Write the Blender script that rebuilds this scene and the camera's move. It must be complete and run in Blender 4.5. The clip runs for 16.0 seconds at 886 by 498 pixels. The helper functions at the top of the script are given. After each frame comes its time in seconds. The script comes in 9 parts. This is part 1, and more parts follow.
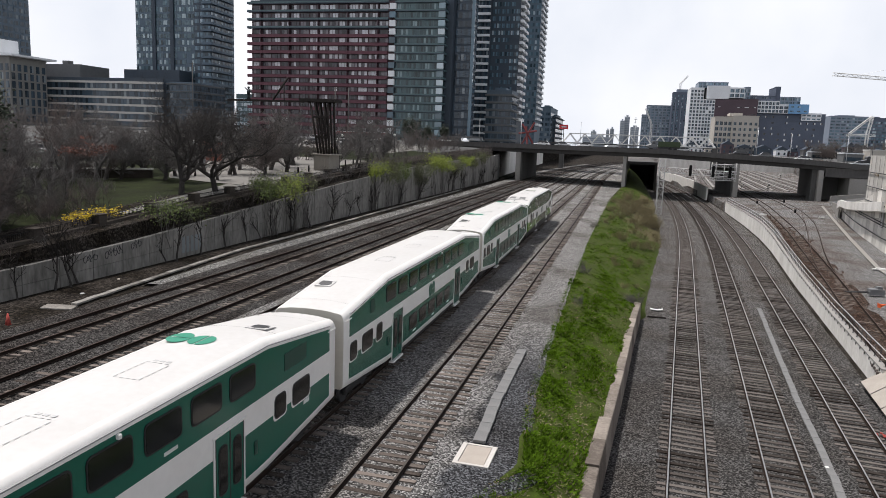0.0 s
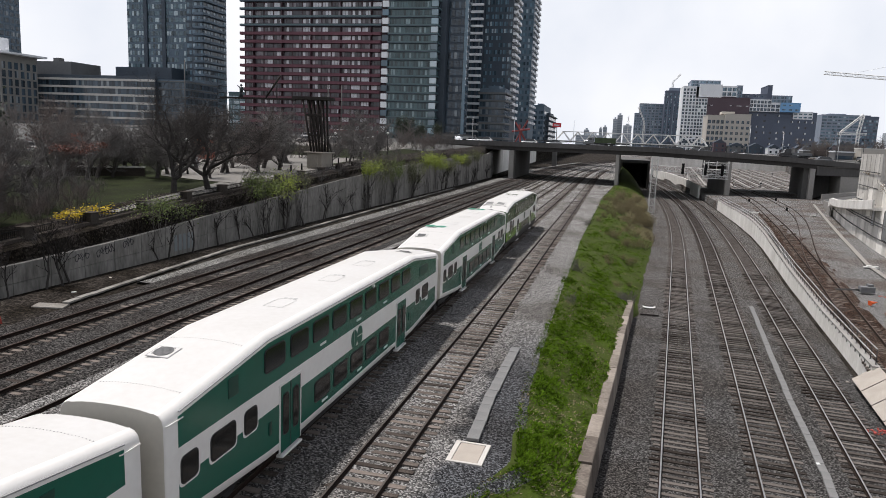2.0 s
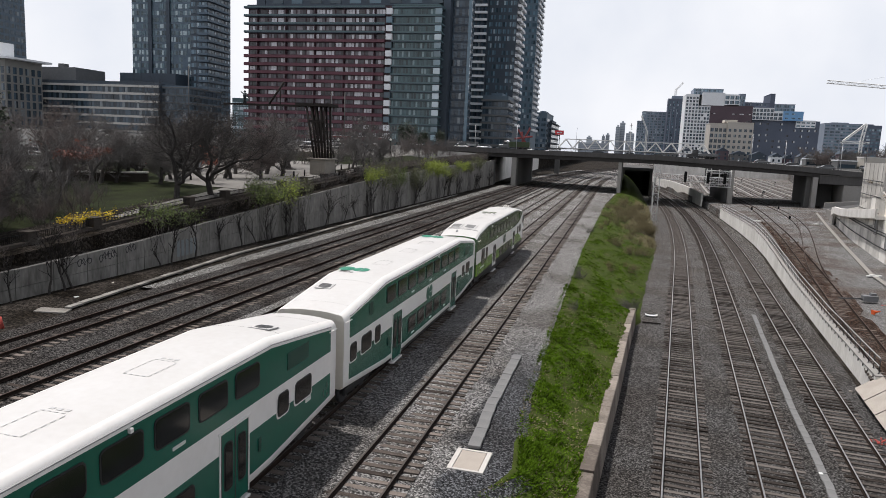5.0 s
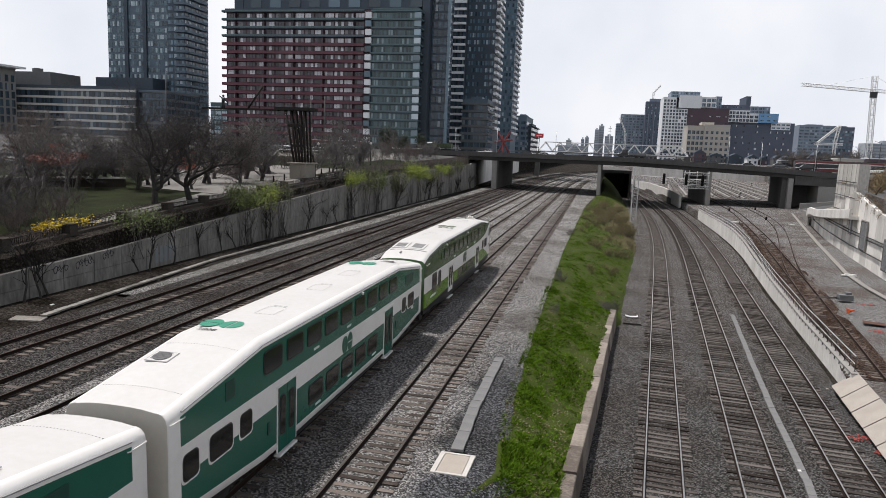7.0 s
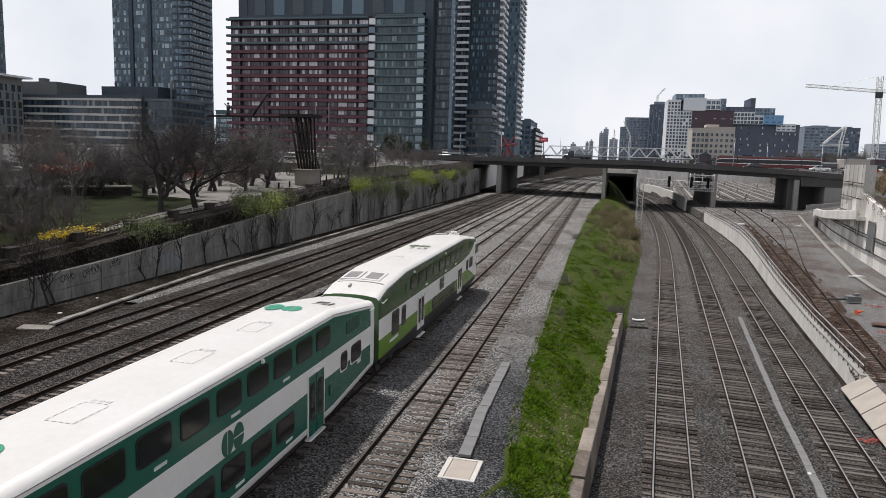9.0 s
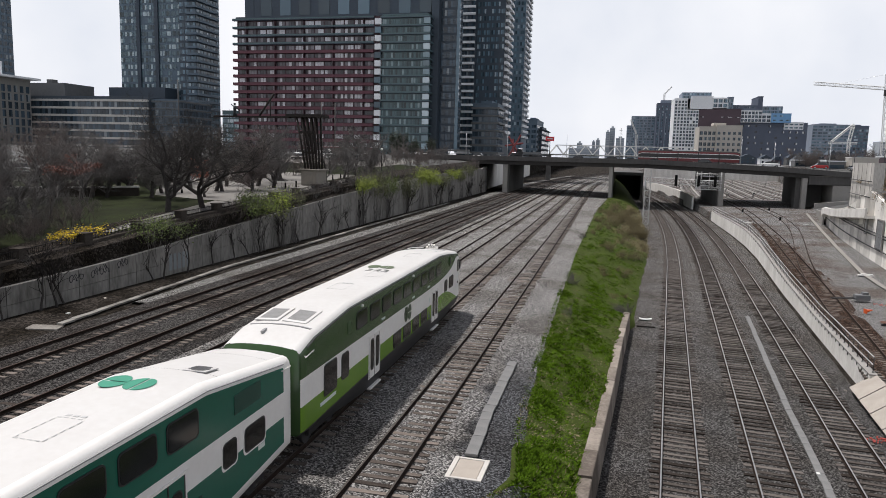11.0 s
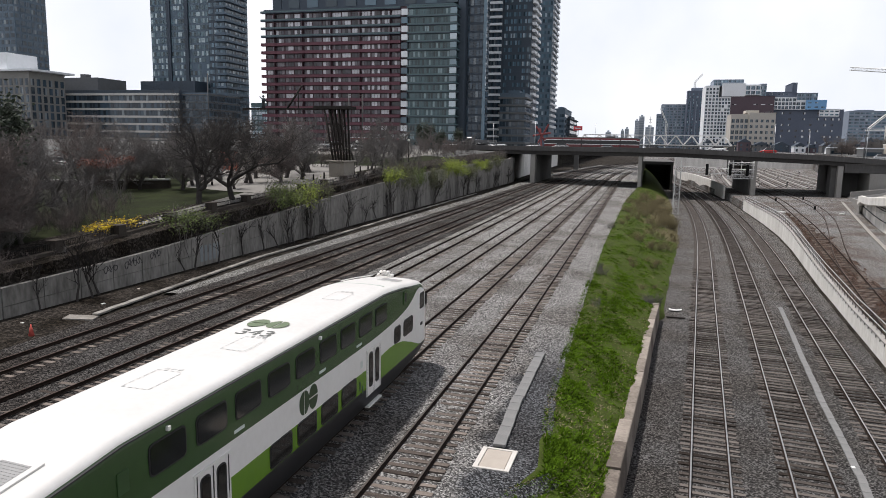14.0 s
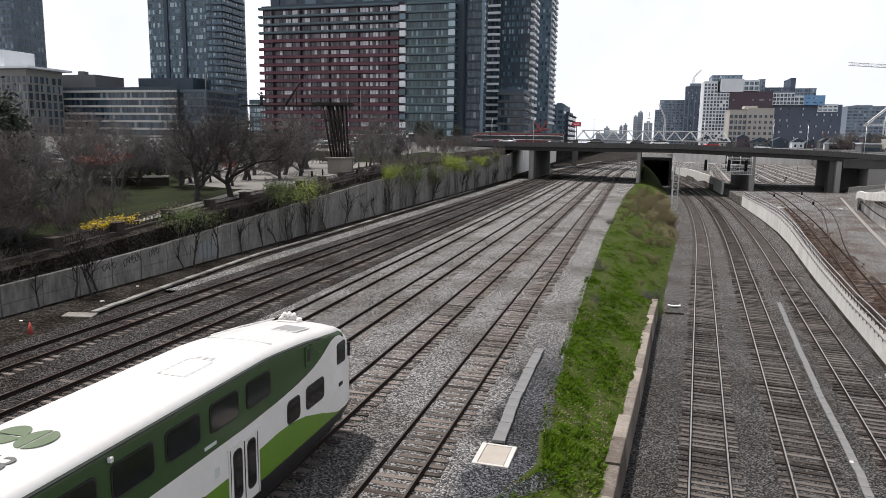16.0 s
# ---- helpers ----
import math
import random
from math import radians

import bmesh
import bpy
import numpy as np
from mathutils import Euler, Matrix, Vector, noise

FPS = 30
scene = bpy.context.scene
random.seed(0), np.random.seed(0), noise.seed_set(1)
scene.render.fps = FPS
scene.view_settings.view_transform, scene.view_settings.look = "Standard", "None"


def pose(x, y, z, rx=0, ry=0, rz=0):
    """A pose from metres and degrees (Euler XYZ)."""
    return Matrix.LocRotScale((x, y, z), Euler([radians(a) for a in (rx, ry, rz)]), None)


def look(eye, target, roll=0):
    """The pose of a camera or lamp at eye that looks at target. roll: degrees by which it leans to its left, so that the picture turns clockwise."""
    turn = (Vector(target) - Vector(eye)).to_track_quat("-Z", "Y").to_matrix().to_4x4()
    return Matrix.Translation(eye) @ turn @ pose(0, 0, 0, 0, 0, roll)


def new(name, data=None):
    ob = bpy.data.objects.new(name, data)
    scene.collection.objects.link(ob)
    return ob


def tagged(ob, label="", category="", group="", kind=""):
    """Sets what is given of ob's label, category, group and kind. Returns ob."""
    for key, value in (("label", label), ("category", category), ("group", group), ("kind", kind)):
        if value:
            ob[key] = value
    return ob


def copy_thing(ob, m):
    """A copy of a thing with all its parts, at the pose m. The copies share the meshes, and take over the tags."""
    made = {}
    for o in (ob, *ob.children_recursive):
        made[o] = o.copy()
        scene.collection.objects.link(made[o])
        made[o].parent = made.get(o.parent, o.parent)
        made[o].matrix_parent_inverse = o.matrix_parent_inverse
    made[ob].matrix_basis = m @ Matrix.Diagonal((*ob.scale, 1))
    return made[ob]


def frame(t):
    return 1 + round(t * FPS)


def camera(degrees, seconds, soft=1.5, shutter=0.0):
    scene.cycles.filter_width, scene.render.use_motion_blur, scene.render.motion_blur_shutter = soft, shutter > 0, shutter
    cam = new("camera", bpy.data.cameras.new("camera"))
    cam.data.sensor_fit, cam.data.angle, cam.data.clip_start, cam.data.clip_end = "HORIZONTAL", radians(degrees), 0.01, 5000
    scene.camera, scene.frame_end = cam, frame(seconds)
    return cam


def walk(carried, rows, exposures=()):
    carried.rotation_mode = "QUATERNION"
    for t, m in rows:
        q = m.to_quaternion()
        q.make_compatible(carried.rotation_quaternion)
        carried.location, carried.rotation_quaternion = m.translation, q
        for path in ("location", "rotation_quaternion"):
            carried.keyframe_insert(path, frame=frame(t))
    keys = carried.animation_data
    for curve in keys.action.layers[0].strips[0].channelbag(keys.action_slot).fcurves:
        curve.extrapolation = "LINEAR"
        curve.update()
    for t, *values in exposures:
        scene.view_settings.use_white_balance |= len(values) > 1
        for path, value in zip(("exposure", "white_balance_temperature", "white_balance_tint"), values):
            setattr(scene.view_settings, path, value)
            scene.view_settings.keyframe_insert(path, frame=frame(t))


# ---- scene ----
# ---------------------------------------------------------------- camera
EYE = (0.0, 0.0, 11.0)
cam = camera(65.0, 16.0, soft=0.6)
TURNS = (  # seconds, tilt, lean, turn
    (0.0, 81.12, -2.25, 14.63), (0.5, 81.05, -2.62, 14.07), (1.0, 81.47, -2.28, 14.14), (1.5, 81.00, -2.23, 14.22),
    (2.0, 80.99, -2.30, 14.08), (2.5, 81.34, -2.29, 13.30), (3.0, 80.78, -1.62, 14.42), (3.5, 80.96, -2.09, 14.72),
    (4.0, 81.02, -2.50, 14.69), (6.3, 82.21, -2.18, 13.11), (6.5, 81.89, -2.24, 12.78), (7.0, 81.89, -2.26, 12.70),
    (7.5, 81.77, -1.98, 12.94), (8.0, 82.12, -2.33, 12.95), (8.5, 82.51, -2.10, 13.19), (9.0, 82.29, -1.65, 13.07),
    (11.5, 82.19, -1.43, 13.90), (12.0, 81.89, -1.47, 14.52), (12.5, 81.50, -1.49, 15.29), (13.0, 81.71, -1.46, 15.37),
    (13.5, 81.53, -1.32, 15.53), (14.0, 81.43, -0.98, 15.78), (14.5, 81.09, -1.08, 15.98), (15.0, 80.96, -0.98, 16.16),
    (15.5, 80.98, -0.89, 15.96), (16.0, 81.14, -0.83, 15.66))
walk(cam, [(t, pose(*EYE, a, b, c)) for t, a, b, c in TURNS],
     exposures=((0, -0.15, 6450, 12), (4, -0.21, 6450, 12), (7, -0.24, 6450, 12), (9, -0.27, 6450, 12), (12, -0.20, 6450, 12), (14, -0.08, 6450, 12), (16, 0.0, 6450, 12)))

# ---------------------------------------------------------------- light
world = bpy.data.worlds.new("sky")
scene.world = world
world.use_nodes = True
wn, wl = world.node_tree.nodes, world.node_tree.links
wn.clear()
sky = wn.new("ShaderNodeTexSky")
sky.sky_type, sky.sun_disc = "NISHITA", False
sky.sun_elevation, sky.sun_rotation = radians(73), radians(-87)
sky.air_density, sky.dust_density, sky.ozone_density = 1.0, 4.0, 1.0
sky_bg = wn.new("ShaderNodeBackground")
sky_bg.inputs["Strength"].default_value = 0.08
wl.new(sky.outputs[0], sky_bg.inputs[0])
# thin bright cloud layer over the whole sky
cloud_pos = wn.new("ShaderNodeTexCoord")
cloud_noise = wn.new("ShaderNodeTexNoise")
cloud_noise.inputs["Scale"].default_value, cloud_noise.inputs["Detail"].default_value = 3.0, 6.0
wl.new(cloud_pos.outputs["Generated"], cloud_noise.inputs["Vector"])
cloud_ramp = wn.new("ShaderNodeValToRGB")
cloud_ramp.color_ramp.elements[0].position, cloud_ramp.color_ramp.elements[0].color = 0.36, (0.76, 0.80, 0.86, 1)
cloud_ramp.color_ramp.elements[1].position, cloud_ramp.color_ramp.elements[1].color = 0.60, (0.93, 0.945, 0.965, 1)
wl.new(cloud_noise.outputs[0], cloud_ramp.inputs[0])
cloud_bg = wn.new("ShaderNodeBackground")
cloud_bg.inputs["Strength"].default_value = 1.24
wl.new(cloud_ramp.outputs[0], cloud_bg.inputs[0])
sky_mix = wn.new("ShaderNodeMixShader")
# the veil of cloud is dense towards the horizon and thin overhead
cloud_up, cloud_thin = wn.new("ShaderNodeSeparateXYZ"), wn.new("ShaderNodeMapRange")
wl.new(cloud_pos.outputs["Generated"], cloud_up.inputs[0])
cloud_thin.inputs["From Min"].default_value, cloud_thin.inputs["From Max"].default_value = 0.26, 0.76
cloud_thin.inputs["To Min"].default_value, cloud_thin.inputs["To Max"].default_value = 0.97, 0.12
wl.new(cloud_up.outputs[2], cloud_thin.inputs[0])
wl.new(cloud_thin.outputs[0], sky_mix.inputs[0])
wl.new(sky_bg.outputs[0], sky_mix.inputs[1])
wl.new(cloud_bg.outputs[0], sky_mix.inputs[2])
sky_out = wn.new("ShaderNodeOutputWorld")
wl.new(sky_mix.outputs[0], sky_out.inputs[0])

sun = new("sun", bpy.data.lights.new("sun", "SUN"))
sun.data.energy, sun.data.angle, sun.data.color = 4.55, radians(3.0), (1.0, 0.97, 0.93)
sun.matrix_world = look((-33, 2, 110), (0, 0, 0))

# ---------------------------------------------------------------- materials
MATS = {}


def rgb(c, k=1.0):
    return (c[0] * k, c[1] * k, c[2] * k, 1.0)


def mat(name, colour, rough=0.8, metal=0.0, vary=0.25, scale=2.0, fine=40.0, bump=0.0, bump_scale=60.0, spec=0.5,
        random_by="", tint=None, streak=0.0):
    """A painted, mineral or metal surface: colour varied by coarse stains and fine grain, and a fine relief."""
    m = bpy.data.materials.new(name)
    m.use_nodes = True
    n, l = m.node_tree.nodes, m.node_tree.links
    b = n["Principled BSDF"]
    b.inputs["Roughness"].default_value, b.inputs["Metallic"].default_value = rough, metal
    b.inputs["Specular IOR Level"].default_value = spec if rough < 0.84 else min(spec, 0.12)
    pos = n.new("ShaderNodeTexCoord")
    vec = pos.outputs["Object"]
    if streak:
        mp = n.new("ShaderNodeMapping")
        mp.inputs["Scale"].default_value = (1, 1, 1.0 / streak)
        l.new(vec, mp.inputs[0])
        vec = mp.outputs[0]
    coarse, grain = n.new("ShaderNodeTexNoise"), n.new("ShaderNodeTexNoise")
    coarse.inputs["Scale"].default_value, coarse.inputs["Detail"].default_value = scale, 5
    grain.inputs["Scale"].default_value, grain.inputs["Detail"].default_value = fine, 3
    l.new(vec, coarse.inputs["Vector"])
    l.new(vec, grain.inputs["Vector"])
    add = n.new("ShaderNodeMath")
    add.operation = "MULTIPLY_ADD"
    l.new(grain.outputs[0], add.inputs[0])
    add.inputs[1].default_value = 0.6
    half = n.new("ShaderNodeMath")
    half.operation = "MULTIPLY"
    half.inputs[1].default_value = 0.7
    l.new(coarse.outputs[0], half.inputs[0])
    l.new(half.outputs[0], add.inputs[2])
    fac = add.outputs[0]
    if random_by:
        src = n.new("ShaderNodeObjectInfo").outputs["Random"] if random_by == "object" else n.new("ShaderNodeNewGeometry").outputs["Random Per Island"]
        mix = n.new("ShaderNodeMath")
        mix.operation = "MULTIPLY_ADD"
        l.new(src, mix.inputs[0])
        mix.inputs[1].default_value = 0.7
        sub = n.new("ShaderNodeMath")
        sub.operation = "SUBTRACT"
        l.new(fac, sub.inputs[0])
        sub.inputs[1].default_value = 0.35
        l.new(sub.outputs[0], mix.inputs[2])
        fac = mix.outputs[0]
    ramp = n.new("ShaderNodeValToRGB")
    e = ramp.color_ramp.elements
    e[0].position, e[1].position = 0.3, 0.95
    e[0].color = rgb(tint or colour, 1 - vary)
    e[1].color = rgb(colour, 1 + vary)
    l.new(fac, ramp.inputs[0])
    l.new(ramp.outputs[0], b.inputs["Base Color"])
    if bump:
        bn, bp = n.new("ShaderNodeTexNoise"), n.new("ShaderNodeBump")
        bn.inputs["Scale"].default_value, bn.inputs["Detail"].default_value = bump_scale, 4
        l.new(pos.outputs["Object"], bn.inputs["Vector"])
        bp.inputs["Strength"].default_value, bp.inputs["Distance"].default_value = bump, 0.02
        l.new(bn.outputs[0], bp.inputs["Height"])
        l.new(bp.outputs[0], b.inputs["Normal"])
    MATS[name] = m
    return m


def stone_mat(name, dark, light, size, depth=0.04, patch=None, patch_scale=0.15, patch_at=(0.45, 0.6), zone=None, paler_far=None, zone_end=None):
    """Broken stone: one grey for each stone, shaded gaps as relief, and wide patches of another tone."""
    m = bpy.data.materials.new(name)
    m.use_nodes = True
    n, l = m.node_tree.nodes, m.node_tree.links
    b = n["Principled BSDF"]
    b.inputs["Roughness"].default_value = 0.95
    b.inputs["Specular IOR Level"].default_value = 0.06
    pos = n.new("ShaderNodeTexCoord")
    cell = n.new("ShaderNodeTexVoronoi")
    cell.inputs["Scale"].default_value = 1.0 / size
    l.new(pos.outputs["Object"], cell.inputs["Vector"])
    bw = n.new("ShaderNodeSeparateColor")
    l.new(cell.outputs["Color"], bw.inputs[0])
    ramp = n.new("ShaderNodeValToRGB")
    e = ramp.color_ramp.elements
    e[0].color, e[1].color = rgb(dark), rgb(light)
    e[0].position, e[1].position = 0.12, 0.92
    middle = e.new(0.60)
    middle.color = tuple(dark[i] + (light[i] - dark[i]) * 0.28 for i in range(3)) + (1.0,)
    l.new(bw.outputs[0], ramp.inputs[0])
    col = ramp.outputs[0]
    wide = n.new("ShaderNodeTexNoise")
    wide.inputs["Scale"].default_value, wide.inputs["Detail"].default_value = patch_scale, 6
    l.new(pos.outputs["Object"], wide.inputs["Vector"])
    wr = n.new("ShaderNodeValToRGB")
    wr.color_ramp.elements[0].position, wr.color_ramp.elements[1].position = patch_at
    l.new(wide.outputs[0], wr.inputs[0])
    mix = n.new("ShaderNodeMix")
    mix.data_type, mix.blend_type = "RGBA", "MULTIPLY"
    l.new(wr.outputs[0], mix.inputs["Factor"])
    l.new(col, mix.inputs["A"])
    mix.inputs["B"].default_value = rgb(patch or (0.7, 0.68, 0.66))
    result = mix.outputs["Result"]
    if zone:
        # a newer tip of stone of another tone, along one side of the bed: (from x, to x, tint)
        sep, jitter, addj, step = n.new("ShaderNodeSeparateXYZ"), n.new("ShaderNodeTexNoise"), n.new("ShaderNodeMath"), n.new("ShaderNodeMapRange")
        l.new(pos.outputs["Object"], sep.inputs[0])
        jitter.inputs["Scale"].default_value, jitter.inputs["Detail"].default_value = 0.7, 6
        l.new(pos.outputs["Object"], jitter.inputs["Vector"])
        addj.operation = "MULTIPLY_ADD"
        l.new(jitter.outputs[0], addj.inputs[0])
        addj.inputs[1].default_value = 2.4
        l.new(sep.outputs[0], addj.inputs[2])
        step.inputs["From Min"].default_value, step.inputs["From Max"].default_value = zone[0] + 1.2, zone[1] + 1.2
        l.new(addj.outputs[0], step.inputs[0])
        amount = step.outputs[0]
        if zone_end:      # the tip runs out along the line
            out, both = n.new("ShaderNodeMapRange"), n.new("ShaderNodeMath")
            out.inputs["From Min"].default_value, out.inputs["From Max"].default_value = zone_end[1], zone_end[0]
            l.new(sep.outputs[1], out.inputs[0])
            both.operation = "MULTIPLY"
            l.new(amount, both.inputs[0])
            l.new(out.outputs[0], both.inputs[1])
            amount = both.outputs[0]
        tip = n.new("ShaderNodeMix")
        tip.data_type, tip.blend_type = "RGBA", "MULTIPLY"
        l.new(amount, tip.inputs["Factor"])
        l.new(result, tip.inputs["A"])
        tip.inputs["B"].default_value = rgb(zone[2])
        result = tip.outputs["Result"]
    if paler_far:
        # paler farther along the line, stone tone and grazing light both put into the colour: (from y, to y, tint)
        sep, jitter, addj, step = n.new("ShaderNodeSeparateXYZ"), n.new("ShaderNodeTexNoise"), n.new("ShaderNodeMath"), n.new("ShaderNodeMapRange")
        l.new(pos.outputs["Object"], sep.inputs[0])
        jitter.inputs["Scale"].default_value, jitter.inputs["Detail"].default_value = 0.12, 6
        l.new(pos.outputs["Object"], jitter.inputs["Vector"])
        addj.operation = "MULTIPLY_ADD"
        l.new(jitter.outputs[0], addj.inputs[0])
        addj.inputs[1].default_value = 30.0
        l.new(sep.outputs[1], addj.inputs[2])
        step.inputs["From Min"].default_value, step.inputs["From Max"].default_value = paler_far[0] + 15, paler_far[1] + 15
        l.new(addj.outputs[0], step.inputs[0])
        far_tint = n.new("ShaderNodeMix")
        far_tint.data_type, far_tint.blend_type = "RGBA", "MULTIPLY"
        l.new(step.outputs[0], far_tint.inputs["Factor"])
        l.new(result, far_tint.inputs["A"])
        far_tint.inputs["B"].default_value = rgb(paler_far[2])
        result = far_tint.outputs["Result"]
    l.new(result, b.inputs["Base Color"])
    bp = n.new("ShaderNodeBump")
    bp.invert = True
    bp.inputs["Strength"].default_value, bp.inputs["Distance"].default_value = 1.0, depth * 1.8
    l.new(cell.outputs["Distance"], bp.inputs["Height"])
    l.new(bp.outputs[0], b.inputs["Normal"])
    MATS[name] = m
    return m


def glass_mat(name, colour, rough=0.08, vary=0.5, bright=None, share=0.2):
    """A window seen from outside: dark and glossy, some pale with blinds, some with painted sky reflection."""
    m = bpy.data.materials.new(name)
    m.use_nodes = True
    n, l = m.node_tree.nodes, m.node_tree.links
    b = n["Principled BSDF"]
    b.inputs["Roughness"].default_value = rough
    info = n.new("ShaderNodeObjectInfo")
    isle = n.new("ShaderNodeNewGeometry")
    add = n.new("ShaderNodeMath")
    add.operation = "ADD"
    l.new(info.outputs["Random"], add.inputs[0])
    l.new(isle.outputs["Random Per Island"], add.inputs[1])
    frac = n.new("ShaderNodeMath")
    frac.operation = "FRACT"
    l.new(add.outputs[0], frac.inputs[0])
    ramp = n.new("ShaderNodeValToRGB")
    e = ramp.color_ramp.elements
    e[0].color, e[1].color = rgb(colour, 1 - vary), rgb(colour, 1 + vary)
    e[1].position = 1 - share
    if bright:
        x = e.new(min(1 - share + 0.02, 0.995))
        x.color = rgb(bright)
    l.new(frac.outputs[0], ramp.inputs[0])
    l.new(ramp.outputs[0], b.inputs["Base Color"])
    MATS[name] = m
    return m


stone_mat("ballast", (0.045, 0.044, 0.043), (0.48, 0.468, 0.452), 0.055, 0.045, (0.66, 0.64, 0.62), zone=(-5.45, -4.9, (0.40, 0.42, 0.46)), paler_far=(30, 75, (1.16, 1.16, 1.15)), zone_end=(33, 42))
stone_mat("ballast_side", (0.050, 0.050, 0.048), (0.46, 0.45, 0.43), 0.06, 0.05, (0.72, 0.70, 0.68))
stone_mat("ballast_dark", (0.012, 0.0115, 0.011), (0.150, 0.142, 0.136), 0.065, 0.05, (0.6, 0.55, 0.52))
stone_mat("ballast_mid", (0.021, 0.020, 0.019), (0.182, 0.176, 0.171), 0.06, 0.045, (0.80, 0.77, 0.74), 0.25, paler_far=(40, 78, (1.48, 1.46, 1.44)))
stone_mat("gravel_fine", (0.075, 0.073, 0.071), (0.33, 0.325, 0.32), 0.06, 0.03, (0.66, 0.58, 0.53), 0.16, (0.42, 0.60))
stone_mat("dirt", (0.014, 0.012, 0.010), (0.066, 0.057, 0.049), 0.12, 0.05, (0.45, 0.42, 0.36), 0.3)
mat("lawn", (0.014, 0.019, 0.006), 0.95, vary=0.8, scale=0.5, fine=3.5, bump=0.9, bump_scale=5, tint=(0.034, 0.029, 0.021))
mat("bank_soil", (0.040, 0.062, 0.008), 0.95, vary=0.5, scale=0.6, fine=9, bump=0.7, bump_scale=12, tint=(0.040, 0.034, 0.014))
mat("bank_dry", (0.082, 0.068, 0.034), 0.95, vary=0.5, scale=0.6, fine=9, bump=0.7, bump_scale=12, tint=(0.055, 0.055, 0.020))
mat("street", (0.10, 0.10, 0.098), 0.9, vary=0.3, scale=0.05, fine=2.0)
mat("plaza", (0.19, 0.182, 0.168), 0.9, vary=0.2, scale=0.1, fine=3.0)
mat("asphalt", (0.09, 0.09, 0.09), 0.9, vary=0.3, scale=0.1, fine=6)
mat("sleeper", (0.130, 0.110, 0.096), 0.92, vary=0.5, scale=1.5, fine=18, bump=0.5, bump_scale=22, random_by="object", tint=(0.075, 0.060, 0.051))
mat("sleeper_low", (0.090, 0.079, 0.071), 0.92, vary=0.5, scale=1.5, fine=18, bump=0.5, bump_scale=22, random_by="object", tint=(0.042, 0.032, 0.026))
mat("sleeper_far", (0.135, 0.120, 0.108), 0.92, vary=0.45, scale=1.5, fine=18, random_by="island", tint=(0.062, 0.047, 0.038))
# brown rail sides, deepened so the colour carries their shadow side
mat("rail_side", (0.020, 0.013, 0.010), 0.85, vary=0.35, scale=1.0, fine=30)
mat("rail_head", (0.50, 0.48, 0.46), 0.35, 1.0, vary=0.15, scale=0.5, fine=20)
mat("rail_dull", (0.070, 0.058, 0.050), 0.6, 0.3, vary=0.2, scale=0.5, fine=20)
mat("rail_rust", (0.055, 0.034, 0.026), 0.75, 0.2, vary=0.3, scale=0.5, fine=20)
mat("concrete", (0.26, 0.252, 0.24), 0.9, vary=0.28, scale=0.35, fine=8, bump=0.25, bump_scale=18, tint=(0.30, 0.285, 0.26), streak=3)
mat("concrete_old", (0.22, 0.207, 0.187), 0.93, vary=0.45, scale=0.45, fine=7, bump=0.4, bump_scale=12, tint=(0.15, 0.138, 0.12), streak=4)
mat("concrete_pale", (0.76, 0.745, 0.715), 0.88, vary=0.16, scale=0.5, fine=9, bump=0.2, bump_scale=20, tint=(0.58, 0.555, 0.51), streak=5)
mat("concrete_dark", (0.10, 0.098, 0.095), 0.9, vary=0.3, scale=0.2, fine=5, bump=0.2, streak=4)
mat("slab_tan", (0.37, 0.338, 0.30), 0.9, vary=0.22, scale=0.8, fine=14, bump=0.2, tint=(0.35, 0.315, 0.275))
mat("trough_grey", (0.185, 0.185, 0.182), 0.9, vary=0.18, scale=0.8, fine=14, bump=0.3, tint=(0.165, 0.165, 0.162))
mat("pad_paint", (0.50, 0.475, 0.44), 0.7, vary=0.1, scale=2, fine=30)
mat("pad_lid", (0.36, 0.32, 0.275), 0.8, vary=0.12, scale=2, fine=30)
mat("steel_galv", (0.52, 0.53, 0.54), 0.5, 0.6, vary=0.15, scale=1, fine=12)
mat("steel_dark", (0.05, 0.05, 0.052), 0.6, 0.5, vary=0.3, scale=1, fine=12)
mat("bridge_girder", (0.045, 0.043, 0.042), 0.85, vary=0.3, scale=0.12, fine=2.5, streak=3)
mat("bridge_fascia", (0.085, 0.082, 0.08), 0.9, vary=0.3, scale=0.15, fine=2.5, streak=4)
mat("white_steel", (0.72, 0.72, 0.70), 0.5, vary=0.1)
# train paints
mat("train_white", (0.74, 0.725, 0.695), 0.35, vary=0.04, scale=0.8, fine=4, tint=(0.70, 0.68, 0.645))
mat("train_roof", (0.56, 0.555, 0.54), 0.5, vary=0.05, scale=0.5, fine=5, tint=(0.54, 0.525, 0.50))
mat("train_cream", (0.60, 0.57, 0.50), 0.5, vary=0.08, scale=1.2, fine=6)
mat("train_green", (0.008, 0.098, 0.066), 0.22, vary=0.08, scale=0.8, fine=4)
mat("train_forest", (0.032, 0.070, 0.022), 0.25, vary=0.10, scale=0.8, fine=4)
mat("train_lime", (0.105, 0.22, 0.013), 0.25, vary=0.08, scale=0.8, fine=4)
mat("train_black", (0.013, 0.013, 0.014), 0.5, vary=0.2, scale=1, fine=6)
mat("train_grey", (0.25, 0.25, 0.25), 0.6, vary=0.2, scale=2, fine=10)
mat("rubber", (0.012, 0.012, 0.012), 0.6, vary=0.2)
mat("train_glass", (0.010, 0.011, 0.011), 0.10, vary=0.5, scale=1.2, fine=3, spec=0.3)
mat("mark_dark", (0.11, 0.115, 0.105), 0.6, vary=0.1)
